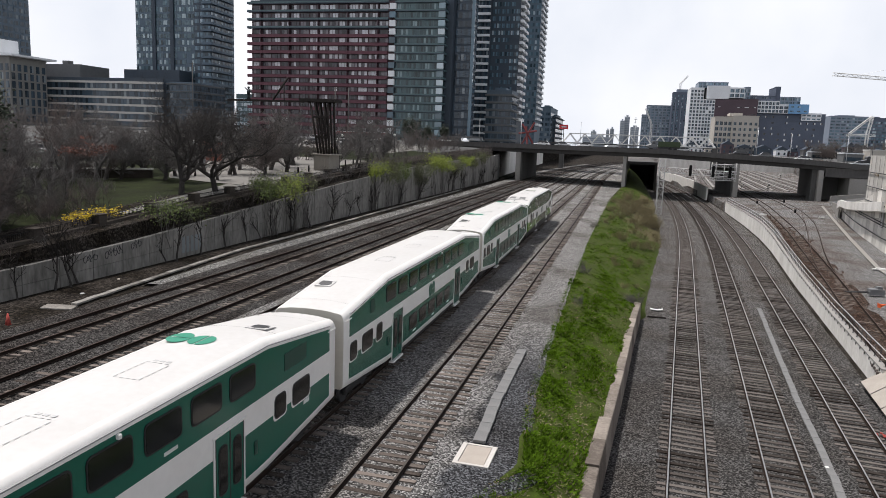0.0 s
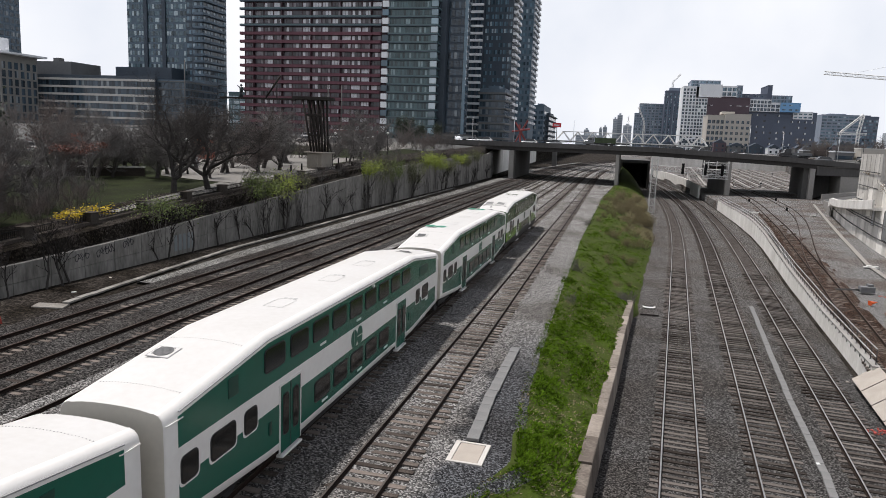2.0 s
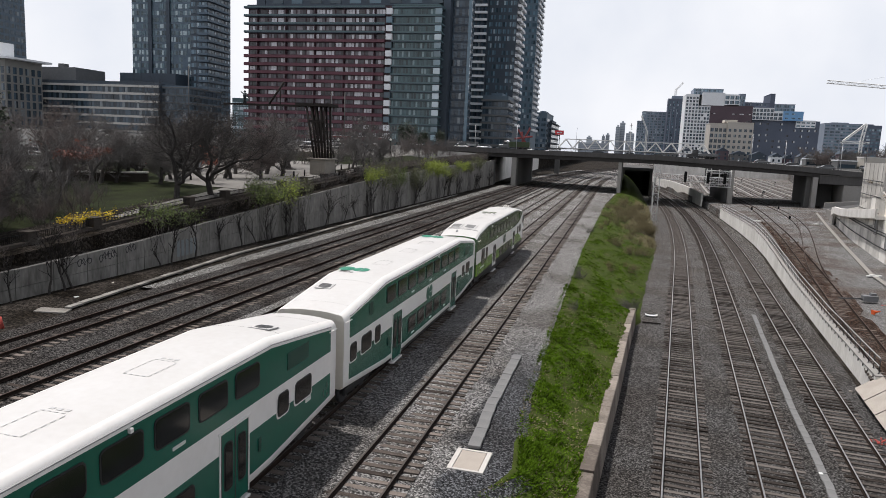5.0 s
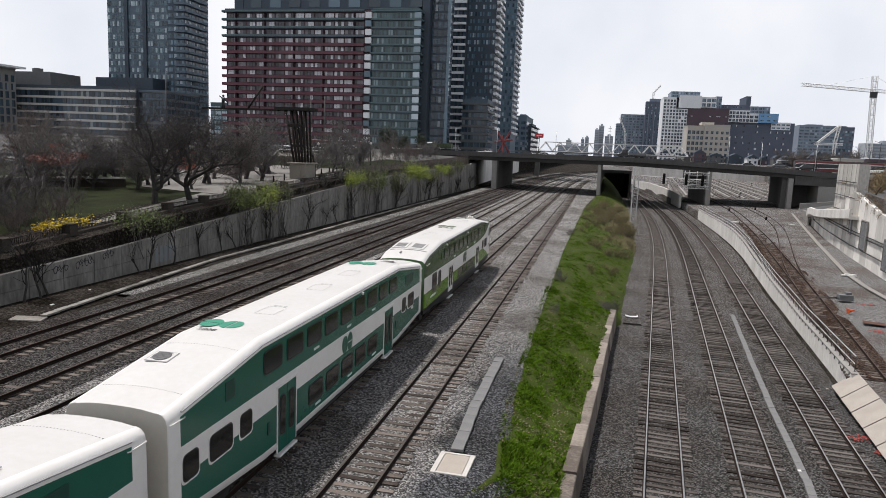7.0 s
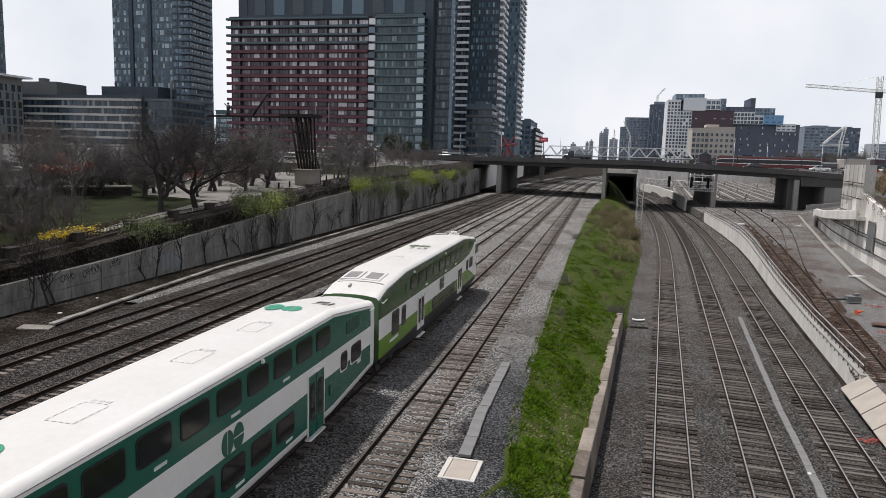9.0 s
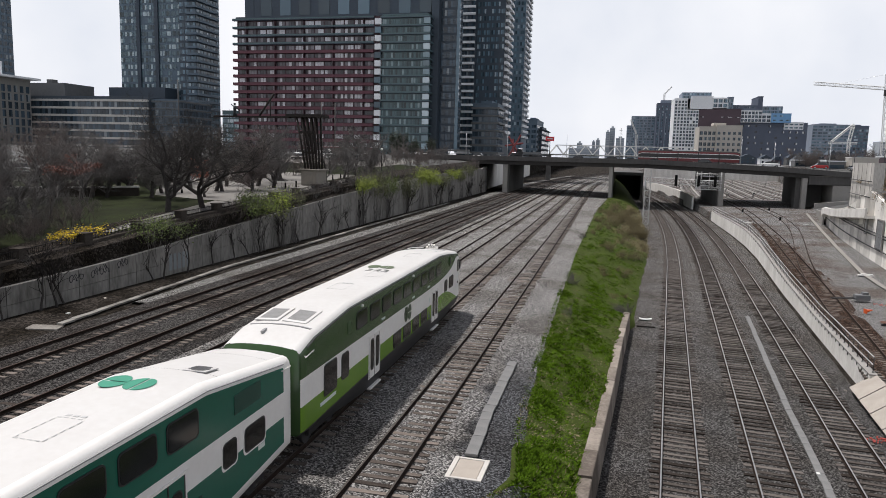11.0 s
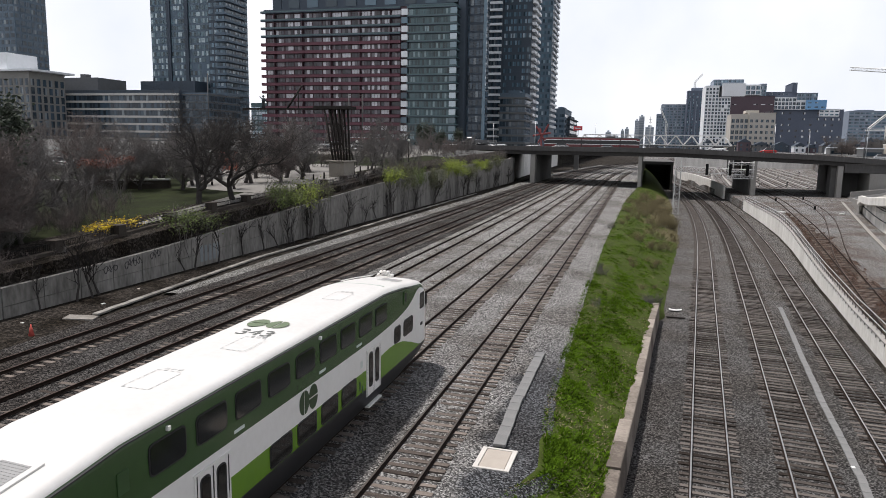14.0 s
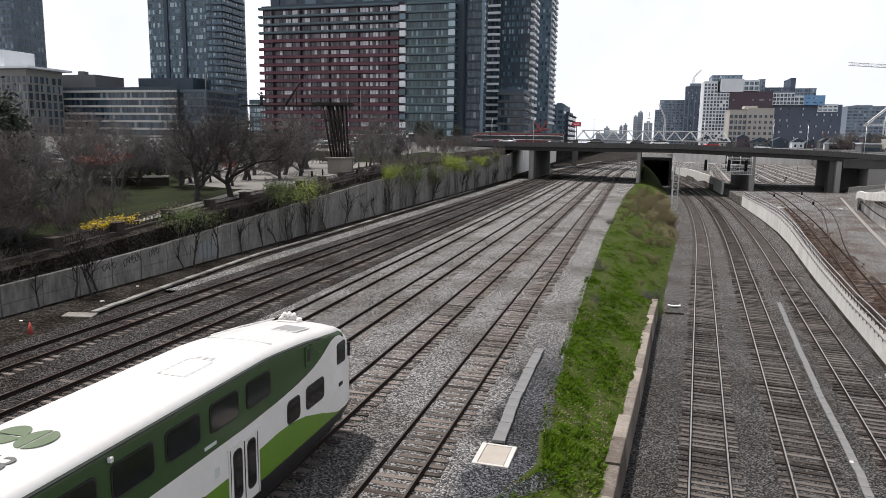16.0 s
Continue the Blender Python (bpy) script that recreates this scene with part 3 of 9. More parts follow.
# ---------------------------------------------------------------- road bridge
def deck_top(x):
    return table(x, (-90, 10.7), (-40, 10.95), (10, 11.0), (45, 9.85), (60, 9.0), (90, 8.8))


def build_bridge():
    root = thing("road_bridge", "dark concrete road bridge on wall piers over the railway cutting", "bridge", kind="structure")
    xs = [-62, -50, -40, -30, -15, 0, 10, 20, 30, 40, 46, 52, 60, 66]
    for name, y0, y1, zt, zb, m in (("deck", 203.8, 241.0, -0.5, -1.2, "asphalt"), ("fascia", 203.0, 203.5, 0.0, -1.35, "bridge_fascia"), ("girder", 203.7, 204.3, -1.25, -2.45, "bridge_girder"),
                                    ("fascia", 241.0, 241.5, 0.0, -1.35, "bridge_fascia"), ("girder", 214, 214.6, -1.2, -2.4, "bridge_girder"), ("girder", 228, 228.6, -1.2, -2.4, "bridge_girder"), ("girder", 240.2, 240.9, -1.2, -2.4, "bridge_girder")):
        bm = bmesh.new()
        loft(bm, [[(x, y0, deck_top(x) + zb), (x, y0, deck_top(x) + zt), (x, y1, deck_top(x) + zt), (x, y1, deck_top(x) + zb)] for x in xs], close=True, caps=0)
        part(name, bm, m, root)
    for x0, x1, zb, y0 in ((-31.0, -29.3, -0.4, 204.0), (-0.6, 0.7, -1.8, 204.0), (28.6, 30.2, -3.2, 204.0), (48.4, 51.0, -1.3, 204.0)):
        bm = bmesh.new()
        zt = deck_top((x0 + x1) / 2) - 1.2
        # dark flanks and a paler front: lit and shaded sides painted by material
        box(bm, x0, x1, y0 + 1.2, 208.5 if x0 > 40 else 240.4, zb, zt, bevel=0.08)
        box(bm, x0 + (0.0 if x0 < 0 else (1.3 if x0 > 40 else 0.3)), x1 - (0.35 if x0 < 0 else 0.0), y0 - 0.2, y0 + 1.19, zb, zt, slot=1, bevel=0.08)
        part("pier", bm, ["concrete_dark", "concrete"], root, "wall pier of stained concrete, lit front and shaded flanks in its colours")
    # handrail along the near side
    x = -60
    bm = bmesh.new()
    while x < 62:
        tube(bm, (x, 203.25, deck_top(x) + 0.35), (x + 2, 203.25, deck_top(x + 2) + 0.35), 0.035, 5)
        tube(bm, (x, 203.25, deck_top(x)), (x, 203.25, deck_top(x) + 0.36), 0.035, 5)
        x += 2
    part("handrail", bm, "steel_dark", root)
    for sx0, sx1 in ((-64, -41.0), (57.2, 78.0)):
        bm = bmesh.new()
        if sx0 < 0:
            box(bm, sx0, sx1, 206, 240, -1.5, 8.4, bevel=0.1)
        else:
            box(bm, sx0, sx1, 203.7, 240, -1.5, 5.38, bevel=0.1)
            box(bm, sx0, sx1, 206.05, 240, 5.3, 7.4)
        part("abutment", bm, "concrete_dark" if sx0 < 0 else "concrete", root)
    # short approach span over the side opening, with a recess wall and a low parapet before it
    bm = bmesh.new()
    box(bm, 51.25, 78, 203.55, 206.0, 5.4, 7.75, bevel=0.05)
    part("approach_span", bm, "bridge_fascia", root)
    bm = bmesh.new()
    box(bm, 53.0, 57.15, 213, 240, -1.4, 7.3)
    part("recess_wall", bm, "concrete_dark", root)
    bm = bmesh.new()
    loft(bm, [[(x, 201.4, -1.4), (x, 201.4, z), (x, 202.0, z), (x, 202.0, -1.4)] for x, z in ((52.6, 0.6), (56.0, 1.0), (61.0, 1.6))], close=True, caps=0)
    part("parapet", bm, "concrete", root)


# ---------------------------------------------------------------- the train
CAR = 25.9
PITCH = 26.0
ROUND = 6


def rounded(bm, w, h, r, depth, slot=0, back=True):
    """A plate with rounded corners in the y-z plane, its face towards +x at x = depth."""
    pts = []
    for cy, cz, a0 in ((w / 2 - r, h / 2 - r, 0), (-w / 2 + r, h / 2 - r, 90), (-w / 2 + r, -h / 2 + r, 180), (w / 2 - r, -h / 2 + r, 270)):
        for k in range(4):
            a = radians(a0 + 30 * k)
            pts.append((cy + r * math.cos(a), cz + r * math.sin(a)))
    front = [bm.verts.new((depth, y, z)) for y, z in pts]
    rear = [bm.verts.new((-0.02, y, z)) for y, z in pts]
    f = bm.faces.new(front)
    f.material_index = slot
    for i in range(len(pts)):
        j = (i + 1) % len(pts)
        f = bm.faces.new((rear[i], rear[j], front[j], front[i]))
        f.material_index = slot


def window_mesh(w, h, r=0.12):
    """Rubber surround with the pane set into it."""
    bm = bmesh.new()
    rounded(bm, w + 0.09, h + 0.09, r + 0.03, 0.016, 0)
    rounded(bm, w, h, r, 0.024, 1)
    return mesh_of(bm, "window", ["rubber", "train_glass"])


SHAPES = {}


def shape(key, make):
    if key not in SHAPES:
        SHAPES[key] = make()
    return SHAPES[key]


def side_at(side, u, z, out=1.5):
    """Pose on a car's side: +1 is the side towards the lower tracks."""
    return Matrix.Translation((side * out, u, z)) @ (Matrix.Identity(4) if side > 0 else Matrix.Rotation(math.pi, 4, "Z"))


def add_window(root, side, u, z, w, h, r=0.12, name="window", out=1.5):
    return part(name, shape(("win", round(w, 2), round(h, 2), r), lambda: window_mesh(w, h, r)), None, root, at=side_at(side, u, z, out))


def add_plate(root, side, u, z, w, h, m, name, r=0.03, depth=0.012, out=1.5, label=""):
    def make():
        bm = bmesh.new()
        rounded(bm, w, h, r, depth)
        return mesh_of(bm, name, m)
    return part(name, shape(("plate", w, h, r, m, depth), make), None, root, label, at=side_at(side, u, z, out))


def add_door(root, side, u, leaf_paint, low_paint, zb=0.56, zt=2.82, step_z=None):
    """Two sliding leaves in a frame, each with a tall pane, and a step under them."""
    h = zt - zb
    for k in (-1, 1):
        def make():
            bm = bmesh.new()
            rounded(bm, 0.66, h, 0.04, 0.022, 0)
            return mesh_of(bm, "door_leaf", [leaf_paint])
        leaf = part("door_leaf", shape(("leaf", leaf_paint, h), make), None, root, at=side_at(side, u + side * k * 0.345, (zb + zt) / 2))
        win = part("pane", shape(("win", 0.34, 1.35, 0.12), lambda: window_mesh(0.34, 1.35, 0.12)), None, leaf, at=Matrix.Translation((0.022, 0, 0.12)))

        def low():
            bm = bmesh.new()
            rounded(bm, 0.645, 0.9, 0.02, 0.006)
            return mesh_of(bm, "kick_panel", low_paint)
        part("kick_panel", shape(("kick", low_paint), low), None, leaf, at=Matrix.Translation((0.021, 0, -h / 2 + 0.46)))

    def frame_mesh():
        bm = bmesh.new()
        for a in (-0.76, 0.70):
            box(bm, -0.01, 0.028, a, a + 0.06, -h / 2, h / 2 + 0.06)
            b = a + 0.06 if a < 0 else a - 0.05
            box(bm, -0.01, 0.0235, b, b + 0.05, -h / 2, h / 2, 1)
        box(bm, -0.01, 0.04, -0.80, 0.80, h / 2 + 0.02, h / 2 + 0.09)
        box(bm, -0.005, 0.03, -0.022, 0.022, -h / 2, h / 2, 1)
        return mesh_of(bm, "door_frame", ["train_white", "rubber"])
    part("door_frame", shape(("frame", h), frame_mesh), None, root, at=side_at(side, u, (zb + zt) / 2))

    def step_mesh():
        bm = bmesh.new()
        box(bm, -0.1, 0.15, -0.7, 0.7, -0.05, 0.03, bevel=0.02)
        return mesh_of(bm, "step", "train_white")
    part("step", shape("step", step_mesh), None, root, at=side_at(side, u, zb - 0.1 if step_z is None else step_z, 1.46))


def emblem(root, side, u, z, m, size=0.95):
    """Two painted ovals with pale slits on the car's side."""
    def make():
        bm = bmesh.new()
        for c, kind in ((-0.36, 0), (0.40, 1)):
            for part_i in range(2):
                pts = []
                for k in range(15):
                    a = math.pi * k / 14
                    if kind == 0:
                        a += math.pi / 2 if part_i == 0 else -math.pi / 2
                        off = (-0.03 if part_i == 0 else 0.03, 0)
                    else:
                        a += 0 if part_i == 0 else math.pi
                        off = (0, 0.03 if part_i == 0 else -0.03)
                    pts.append((c + off[0] + 0.37 * math.cos(a), off[1] + 0.47 * math.sin(a)))
                f = bm.faces.new([bm.verts.new((0.01, y * size, zz * size)) for y, zz in pts])
        bmesh.ops.recalc_face_normals(bm, faces=bm.faces[:])
        r = bmesh.ops.extrude_face_region(bm, geom=bm.faces[:])
        for v in r["geom"]:
            if isinstance(v, bmesh.types.BMVert):
                v.co.x -= 0.008
        return mesh_of(bm, "emblem", m)
    return part("emblem", shape(("emblem", m, size), make), None, root, "painted oval emblem", at=side_at(side, u, z) @ Matrix.Translation((0.004, 0, 0)))


def roof_emblem(root, u, z, m, size=1.0, x=0.0):
    ob = emblem(root, 1, 0, 0, m, size)
    ob.matrix_basis = pose(x, u, z, 0, -90, 0) @ pose(0, 0, 0, 90, 0, 0)
    return ob


def hatch_marks(root, u, z, x, w, l):
    """Dashed outline of a roof hatch."""
    def make():
        bm = bmesh.new()
        for k in range(5):
            a = -l / 2 + k * l / 5
            for s in (-1, 1):
                box(bm, s * w / 2 - 0.012, s * w / 2 + 0.012, a, a + l / 8, 0, 0.006)
        for k in range(4):
            a = -w / 2 + k * w / 4
            for s in (-1, 1):
                box(bm, a, a + w / 7, s * l / 2 - 0.015, s * l / 2 + 0.015, 0, 0.006)
        for k in range(3):
            box(bm, -0.25 + k * 0.2, -0.13 + k * 0.2, l / 2 + 0.1, l / 2 + 0.2, 0, 0.006)
        return mesh_of(bm, "hatch_marks", "mark_faint")
    part("hatch_marks", shape(("hatch", w, l), make), None, root, at=pose(x, u, z))


def bogie(root, u):
    b = bmesh.new()
    for s in (-1, 1):
        box(b, s * 1.02 - 0.08, s * 1.02 + 0.08, -1.5, 1.5, 0.42, 0.72, bevel=0.04)
    box(b, -1.0, 1.0, -0.25, 0.25, 0.4, 0.7)
    g = part("bogie", b, "train_black", root, at=Matrix.Translation((0, u, 0)))
    for y in (-1.1, 1.1):
        def make():
            bm = bmesh.new()
            for s in (-1, 1):
                tube(bm, (s * 0.70, 0, 0.42), (s * 0.84, 0, 0.42), 0.42, 20)
            tube(bm, (-0.7, 0, 0.42), (0.7, 0, 0.42), 0.09, 8)
            return mesh_of(bm, "wheelset", "steel_dark")
        part("wheelset", shape("wheelset", make), None, g, at=Matrix.Translation((0, y, 0)))


def coach_roof(u):
    return table(u, (0, 4.16), (0.3, 4.24), (5.3, 4.88), (20.6, 4.88), (25.6, 4.24), (25.9, 4.16))


def coach_floor(u):
    return table(u, (0, 1.16), (0.5, 1.10), (5.6, 0.62), (20.3, 0.62), (25.4, 1.10), (25.9, 1.16))


def car_ring(u, zb, bands, zr, squeeze=1.0):
    """Half section from the skirt up to the roof's middle, and its mirror image."""
    half = [(1.36, zb), (1.49, zb + 0.10)] + [(1.5, b) for b in bands]
    half += [(1.49, zr - 0.38), (1.45, zr - 0.23), (1.36, zr - 0.125), (1.22, zr - 0.075), (1.17, zr - 0.085), (0.8, zr - 0.03), (0.4, zr - 0.006), (0.0, zr)]
    half = [(x * squeeze, z) for x, z in half]
    return [(x, u, z) for x, z in half] + [(-x, u, z) for x, z in half[-2::-1]]


def add_gutters(root, us, roof, m="mark_grey"):
    """A rain gutter along each side, just under the roof's curve."""
    for s in (-1, 1):
        bm = bmesh.new()
        loft(bm, [[(s * 1.44, u, roof(u) - 0.285), (s * 1.515, u, roof(u) - 0.285), (s * 1.515, u, roof(u) - 0.255), (s * 1.44, u, roof(u) - 0.255)] for u in us], close=True, caps=0)
        bmesh.ops.recalc_face_normals(bm, faces=bm.faces[:])
        part("gutter", bm, m, root)


def rail_coach(label):
    root = thing("rail_coach", label, "train coach", "coaches of the train")
    us = [0.35, 0.41, 0.85, 0.90, 1.5, 2.5, 3.5, 4.5, 5.3, 6.3, 8, 11, 14.9, 17.9, 19.6, 20.6, 21.4, 22.4, 23.4, 24.4, 25.00, 25.05, 25.49, 25.55]
    rings = []
    for u in us:
        zb, zr = coach_floor(u), coach_roof(u)
        sq = 0.975 if u in (0.35, 25.55) else 1.0
        lo = zb + 0.34
        rings.append(car_ring(u, zb, [lo, max(lo + 0.1, 2.28), 3.12], zr, sq))
    n = len(rings[0])

    def paint(i, j):
        k = min(j, n - 2 - j)
        mid = (us[i] + us[i + 1]) / 2
        inner = 0.87 < mid < 25.02
        if k == 2 and inner:
            return 1          # lower green field
        if k == 4 and inner:
            return 1          # upper green field
        if k >= 8:
            return 2
        return 0
    bm = bmesh.new()
    loft(bm, rings, paint, caps=3)
    box(bm, -1.2, 1.2, 0.5, 25.4, 1.16, 1.2, 4)
    box(bm, -1.3, 1.3, 6.4, 19.5, 0.36, 0.66, 4)
    for f in bm.faces:
        if f.material_index in (0, 2) and abs(f.normal.y) < 0.9:
            f.smooth = True
    part("body", bm, ["train_white", "train_green", "train_roof", "train_cream", "train_black"], root, "white body with two green bands")
    for s in (-1, 1):
        for k in range(-4, 5):
            add_window(root, s, 12.78 + 1.69 * k, 3.95, 1.24, 0.70)
        for k in range(-2, 3):
            add_window(root, s, 12.95 + 1.69 * k, 1.67, 1.26, 0.72)
        for e in (0, 1):
            for u, w, h in ((21.68, 0.66, 0.68), (23.1, 1.16, 0.70), (24.62, 0.66, 0.68))[:2 if e else 3]:
                add_plate(root, s, u if e else CAR - u, 2.46, w + 0.2, h + 0.2, "train_white", "window_surround", 0.16, 0.006)
                add_window(root, s, u if e else CAR - u, 2.46, w, h, 0.14)
            add_door(root, s, 18.85 if e else CAR - 18.85, "train_green", "train_green")
            add_plate(root, s, 22.7 if e else CAR - 22.6, 3.74 if e else 3.82, 1.5 if e else 0.5, 0.56, "train_panel", "vent_panel", 0.02)
            add_plate(root, s, 20.2 if e else CAR - 20.2, 1.7, 0.16, 0.42, "train_panel", "control_box", 0.03, 0.03)
        for u in (9.6, 13.1, 16.4):
            add_plate(root, s, u, 3.34, 0.5, 0.09, "mark_pale", "number_plate", 0.01)
            add_plate(root, s, u + 0.2, 1.13, 0.5, 0.09, "mark_pale", "number_plate", 0.01)
        add_plate(root, s, 23.5, 1.92, 0.42, 0.15, "mark_pale", "number_bar", 0.01, 0.006)
        emblem(root, s, 12.92, 2.64, "logo_side", 0.80)
        part("marker_lamp", shape("marker", lambda: mesh_of(marker_bm(), "marker_lamp", "train_white")), None, root, at=side_at(s, 14.7, 4.44, 1.49))
    for u, x in ((8.6, 0.15), (13.2, 0.1), (16.9, 0.1)):
        hatch_marks(root, u, 4.884, x, 0.72, 1.2)
    for k, u in enumerate((3.2, CAR - 4.0)):
        bm = bmesh.new()
        box(bm, -0.46, 0.46, -0.42, 0.42, 0.0, 0.02, 2, bevel=0.008)
        box(bm, -0.42, 0.42, -0.38, 0.38, 0.01, 0.026, 0, bevel=0.004)
        tube(bm, (0, 0, 0.02), (0, 0, 0.05), 0.34, 24, slot=1)
        for a in range(-4, 5):
            box(bm, -0.30, 0.30, a * 0.07 - 0.006, a * 0.07 + 0.006, 0.045, 0.058, 1)
        bmesh.ops.scale(bm, vec=(0.8, 0.8, 1.0), verts=bm.verts)
        part("roof_vent", bm, ["train_roof", "vent_grey", "mark_grey"], root, "round dark grey roof vent in a square frame", at=pose(-0.62 if k == 0 else 0.5, u, coach_roof(u) - 0.005, 7.3 if k == 0 else -7.3, 0, 0))
    add_gutters(root, (0.9, 5.3, 20.6, 25.0), coach_roof)
    for u in (1.4, 4.3, 21.6, 24.5):     # riveted seams across the roof
        bm = bmesh.new()
        z = coach_roof(u)
        for a in range(-13, 14):
            x = a * 0.09
            box(bm, x - 0.012, x + 0.012, -0.012, 0.012, z - 0.045 * (x / 0.9) ** 2 - 0.005, z - 0.045 * (x / 0.9) ** 2 + 0.008)
        part("rivet_row", bm, "mark_grey", root, at=Matrix.Translation((0, u, 0)))
    for e in (0, 1):
        u = 0.72 if not e else CAR - 0.72
        for s in (-1, 1):
            bm = bmesh.new()
            tube(bm, (s * 1.52, u - 0.3, 3.86), (s * 1.52, u + 0.3, 3.86), 0.018, 6)
            tube(bm, (s * 1.52, u - 0.3, 3.86), (s * 1.42, u - 0.34, 3.86), 0.018, 6)
            tube(bm, (s * 1.52, u + 0.3, 3.86), (s * 1.42, u + 0.34, 3.86), 0.018, 6)
            part("grab_rail", bm, "train_white", root)
        bm = bmesh.new()
        y0, y1 = (0.0, 0.34) if not e else (CAR - 0.34, CAR)
        box(bm, -0.62, 0.62, y0, y1, 1.2, 3.4, bevel=0.01)
        part("gangway", bm, "rubber", root)
        bogie(root, 3.0 if not e else CAR - 3.0)
    return root


def marker_bm():
    bm = bmesh.new()
    box(bm, -0.01, 0.09, -0.05, 0.05, -0.06, 0.06, bevel=0.02)
    return bm


mat("train_panel", (0.006, 0.050, 0.036), 0.35, vary=0.1)
mat("vent_grey", (0.13, 0.13, 0.13), 0.7, vary=0.2, scale=3, fine=60)
mat("logo_side", (0.010, 0.095, 0.062), 0.35, vary=0.06)
mat("logo_lime", (0.105, 0.140, 0.075), 0.45, vary=0.08)
mat("mark_pale", (0.55, 0.60, 0.56), 0.5, vary=0.1)


def cab_roof(u):
    return table(u, (0, 4.24), (0.4, 4.36), (1.2, 4.56), (4.6, 4.90), (20.2, 4.90), (22.5, 4.70), (24.0, 4.50), (24.75, 4.38), (25.05, 4.20), (25.3, 3.95), (25.5, 3.70), (25.68, 2.98), (25.76, 2.72))


def cab_nose(u):
    """How far the front tapers in plan."""
    return table(u, (24.2, 1.0), (25.0, 0.985), (25.4, 0.95), (25.68, 0.88), (25.76, 0.80))


def cab_coach():
    root = thing("cab_coach", "white, dark green and lime driving trailer of the train", "train coach", "coaches of the train")
    us = [0, 0.05, 0.5, 1.2, 2.2, 3.4, 4.6, 6.2, 9, 12, 15, 15.8, 16.6, 17.4, 18.2, 18.8, 19.4, 20.0, 20.6, 21.2, 21.8, 22.4, 23.0, 23.3, 23.6, 23.9, 24.2, 24.5, 24.75, 25.05, 25.3, 25.5, 25.68, 25.76]

    def green_low(u):
        return table(u, (0, 3.10), (4.5, 3.10), (9, 3.08), (15.5, 3.06), (18.8, 3.08), (20.8, 3.17), (22.1, 3.29), (23.0, 3.45), (23.6, 3.64), (24.2, 3.98), (24.7, 4.3), (25.9, 4.4))

    def lime_top(u):
        return table(u, (0, 2.10), (15, 2.08), (18.2, 2.04), (19.6, 2.14), (20.8, 2.2), (21.6, 2.14), (22.4, 2.0), (23.6, 1.64), (24.4, 1.28), (24.9, 1.05), (25.9, 1.0))
    rings = []
    for u in us:
        zb = table(u, (0, 1.05), (0.5, 1.0), (5.8, 0.46), (21.5, 0.46), (24.4, 0.72), (25.0, 0.86), (25.9, 0.98))
        zr = cab_roof(u)
        gt = zr - 0.38
        lime0 = max(zb + 0.14, table(u, (0, 1.16), (5, 1.24), (8, 1.30), (17, 1.30), (20, 1.16)))
        rings.append(car_ring(u, zb, [lime0, max(lime_top(u), lime0 + 0.02), min(green_low(u), gt - 0.01)], zr, cab_nose(u) * (0.98 if u == 0 else 1)))
    n = len(rings[0])

    def paint(i, j):
        k = min(j, n - 2 - j)
        mid = (us[i] + us[i + 1]) / 2
        if k <= 1:
            return 3
        if k == 2:
            return 2 if mid < 25.1 else 0
        if k in (4, 5) and mid < 25.0:
            return 1
        if k == 4 and mid > 25.0:
            return 0
        return 4 if k >= 6 else 0
    bm = bmesh.new()
    loft(bm, rings, paint, caps=1)
    bm.faces.ensure_lookup_table()
    bm.faces[-1].material_index = 0
    box(bm, -1.2, 1.2, 0.3, 25.0, 1.10, 1.14, 3)
    box(bm, -1.3, 1.3, 6.6, 20.5, 0.40, 0.5, 3)
    for f in bm.faces:
        if abs(f.normal.y) < 0.9:
            f.smooth = True
    part("body", bm, ["train_white", "train_forest", "train_lime", "train_black", "train_roof"], root, "white body with dark green top band and lime skirt band")
    for s in (-1, 1):
        for k in range(9):
            add_window(root, s, 6.0 + 1.694 * k, 3.92, 1.22, 0.69)
        for u in (11.13, 12.84, 14.55, 16.23):
            add_window(root, s, u, 1.71, 1.28, 0.68)
        for u, w, h, z in ((2.6, 1.2, 1.15, 2.42), (4.1, 0.72, 1.0, 2.42), (21.57, 0.76, 0.68, 2.54), (23.07, 1.26, 0.70, 2.56)):
            add_window(root, s, u, z, w, h, 0.14)
        add_window(root, s, 24.84, 3.32, 0.66, 0.70, 0.08, out=1.475)
        add_door(root, s, 7.65, "train_white", "train_white", zb=0.92, zt=2.80, step_z=0.5)
        add_door(root, s, 18.7, "train_white", "train_white", zb=0.92, zt=2.74, step_z=0.5)
        emblem(root, s, 12.95, 2.62, "logo_forest", 0.84)
        add_plate(root, s, 4.55, 3.86, 0.34, 0.5, "train_panel_dark", "vent_panel", 0.03, 0.02)
        add_plate(root, s, 22.6, 4.0, 0.42, 0.62, "train_forest", "vent_panel", 0.02, 0.03)
        add_plate(root, s, 22.6, 4.0, 0.24, 0.40, "rubber", "vent_slot", 0.02, 0.034)
        add_plate(root, s, 17.45, 2.42, 0.20, 0.26, "mark_pale", "notice_plate", 0.01, 0.008)
        for u, z in ((16.95 + 0.35, 1.58), (17.55, 1.36)):
            add_plate(root, s, u, z, 0.14, 0.34, "train_panel_dark", "grab_recess", 0.02, 0.008)
        for u in (8.9, 14.0, 17.2):
            add_plate(root, s, u, 3.26, 0.5, 0.09, "mark_pale", "number_plate", 0.01)
        add_plate(root, s, 2.4, 1.62, 1.5, 0.14, "mark_pale", "operator_bar", 0.02, 0.006)
        add_plate(root, s, 24.8, 2.16, 0.30, 0.14, "rubber", "number_bar", 0.01, 0.006)
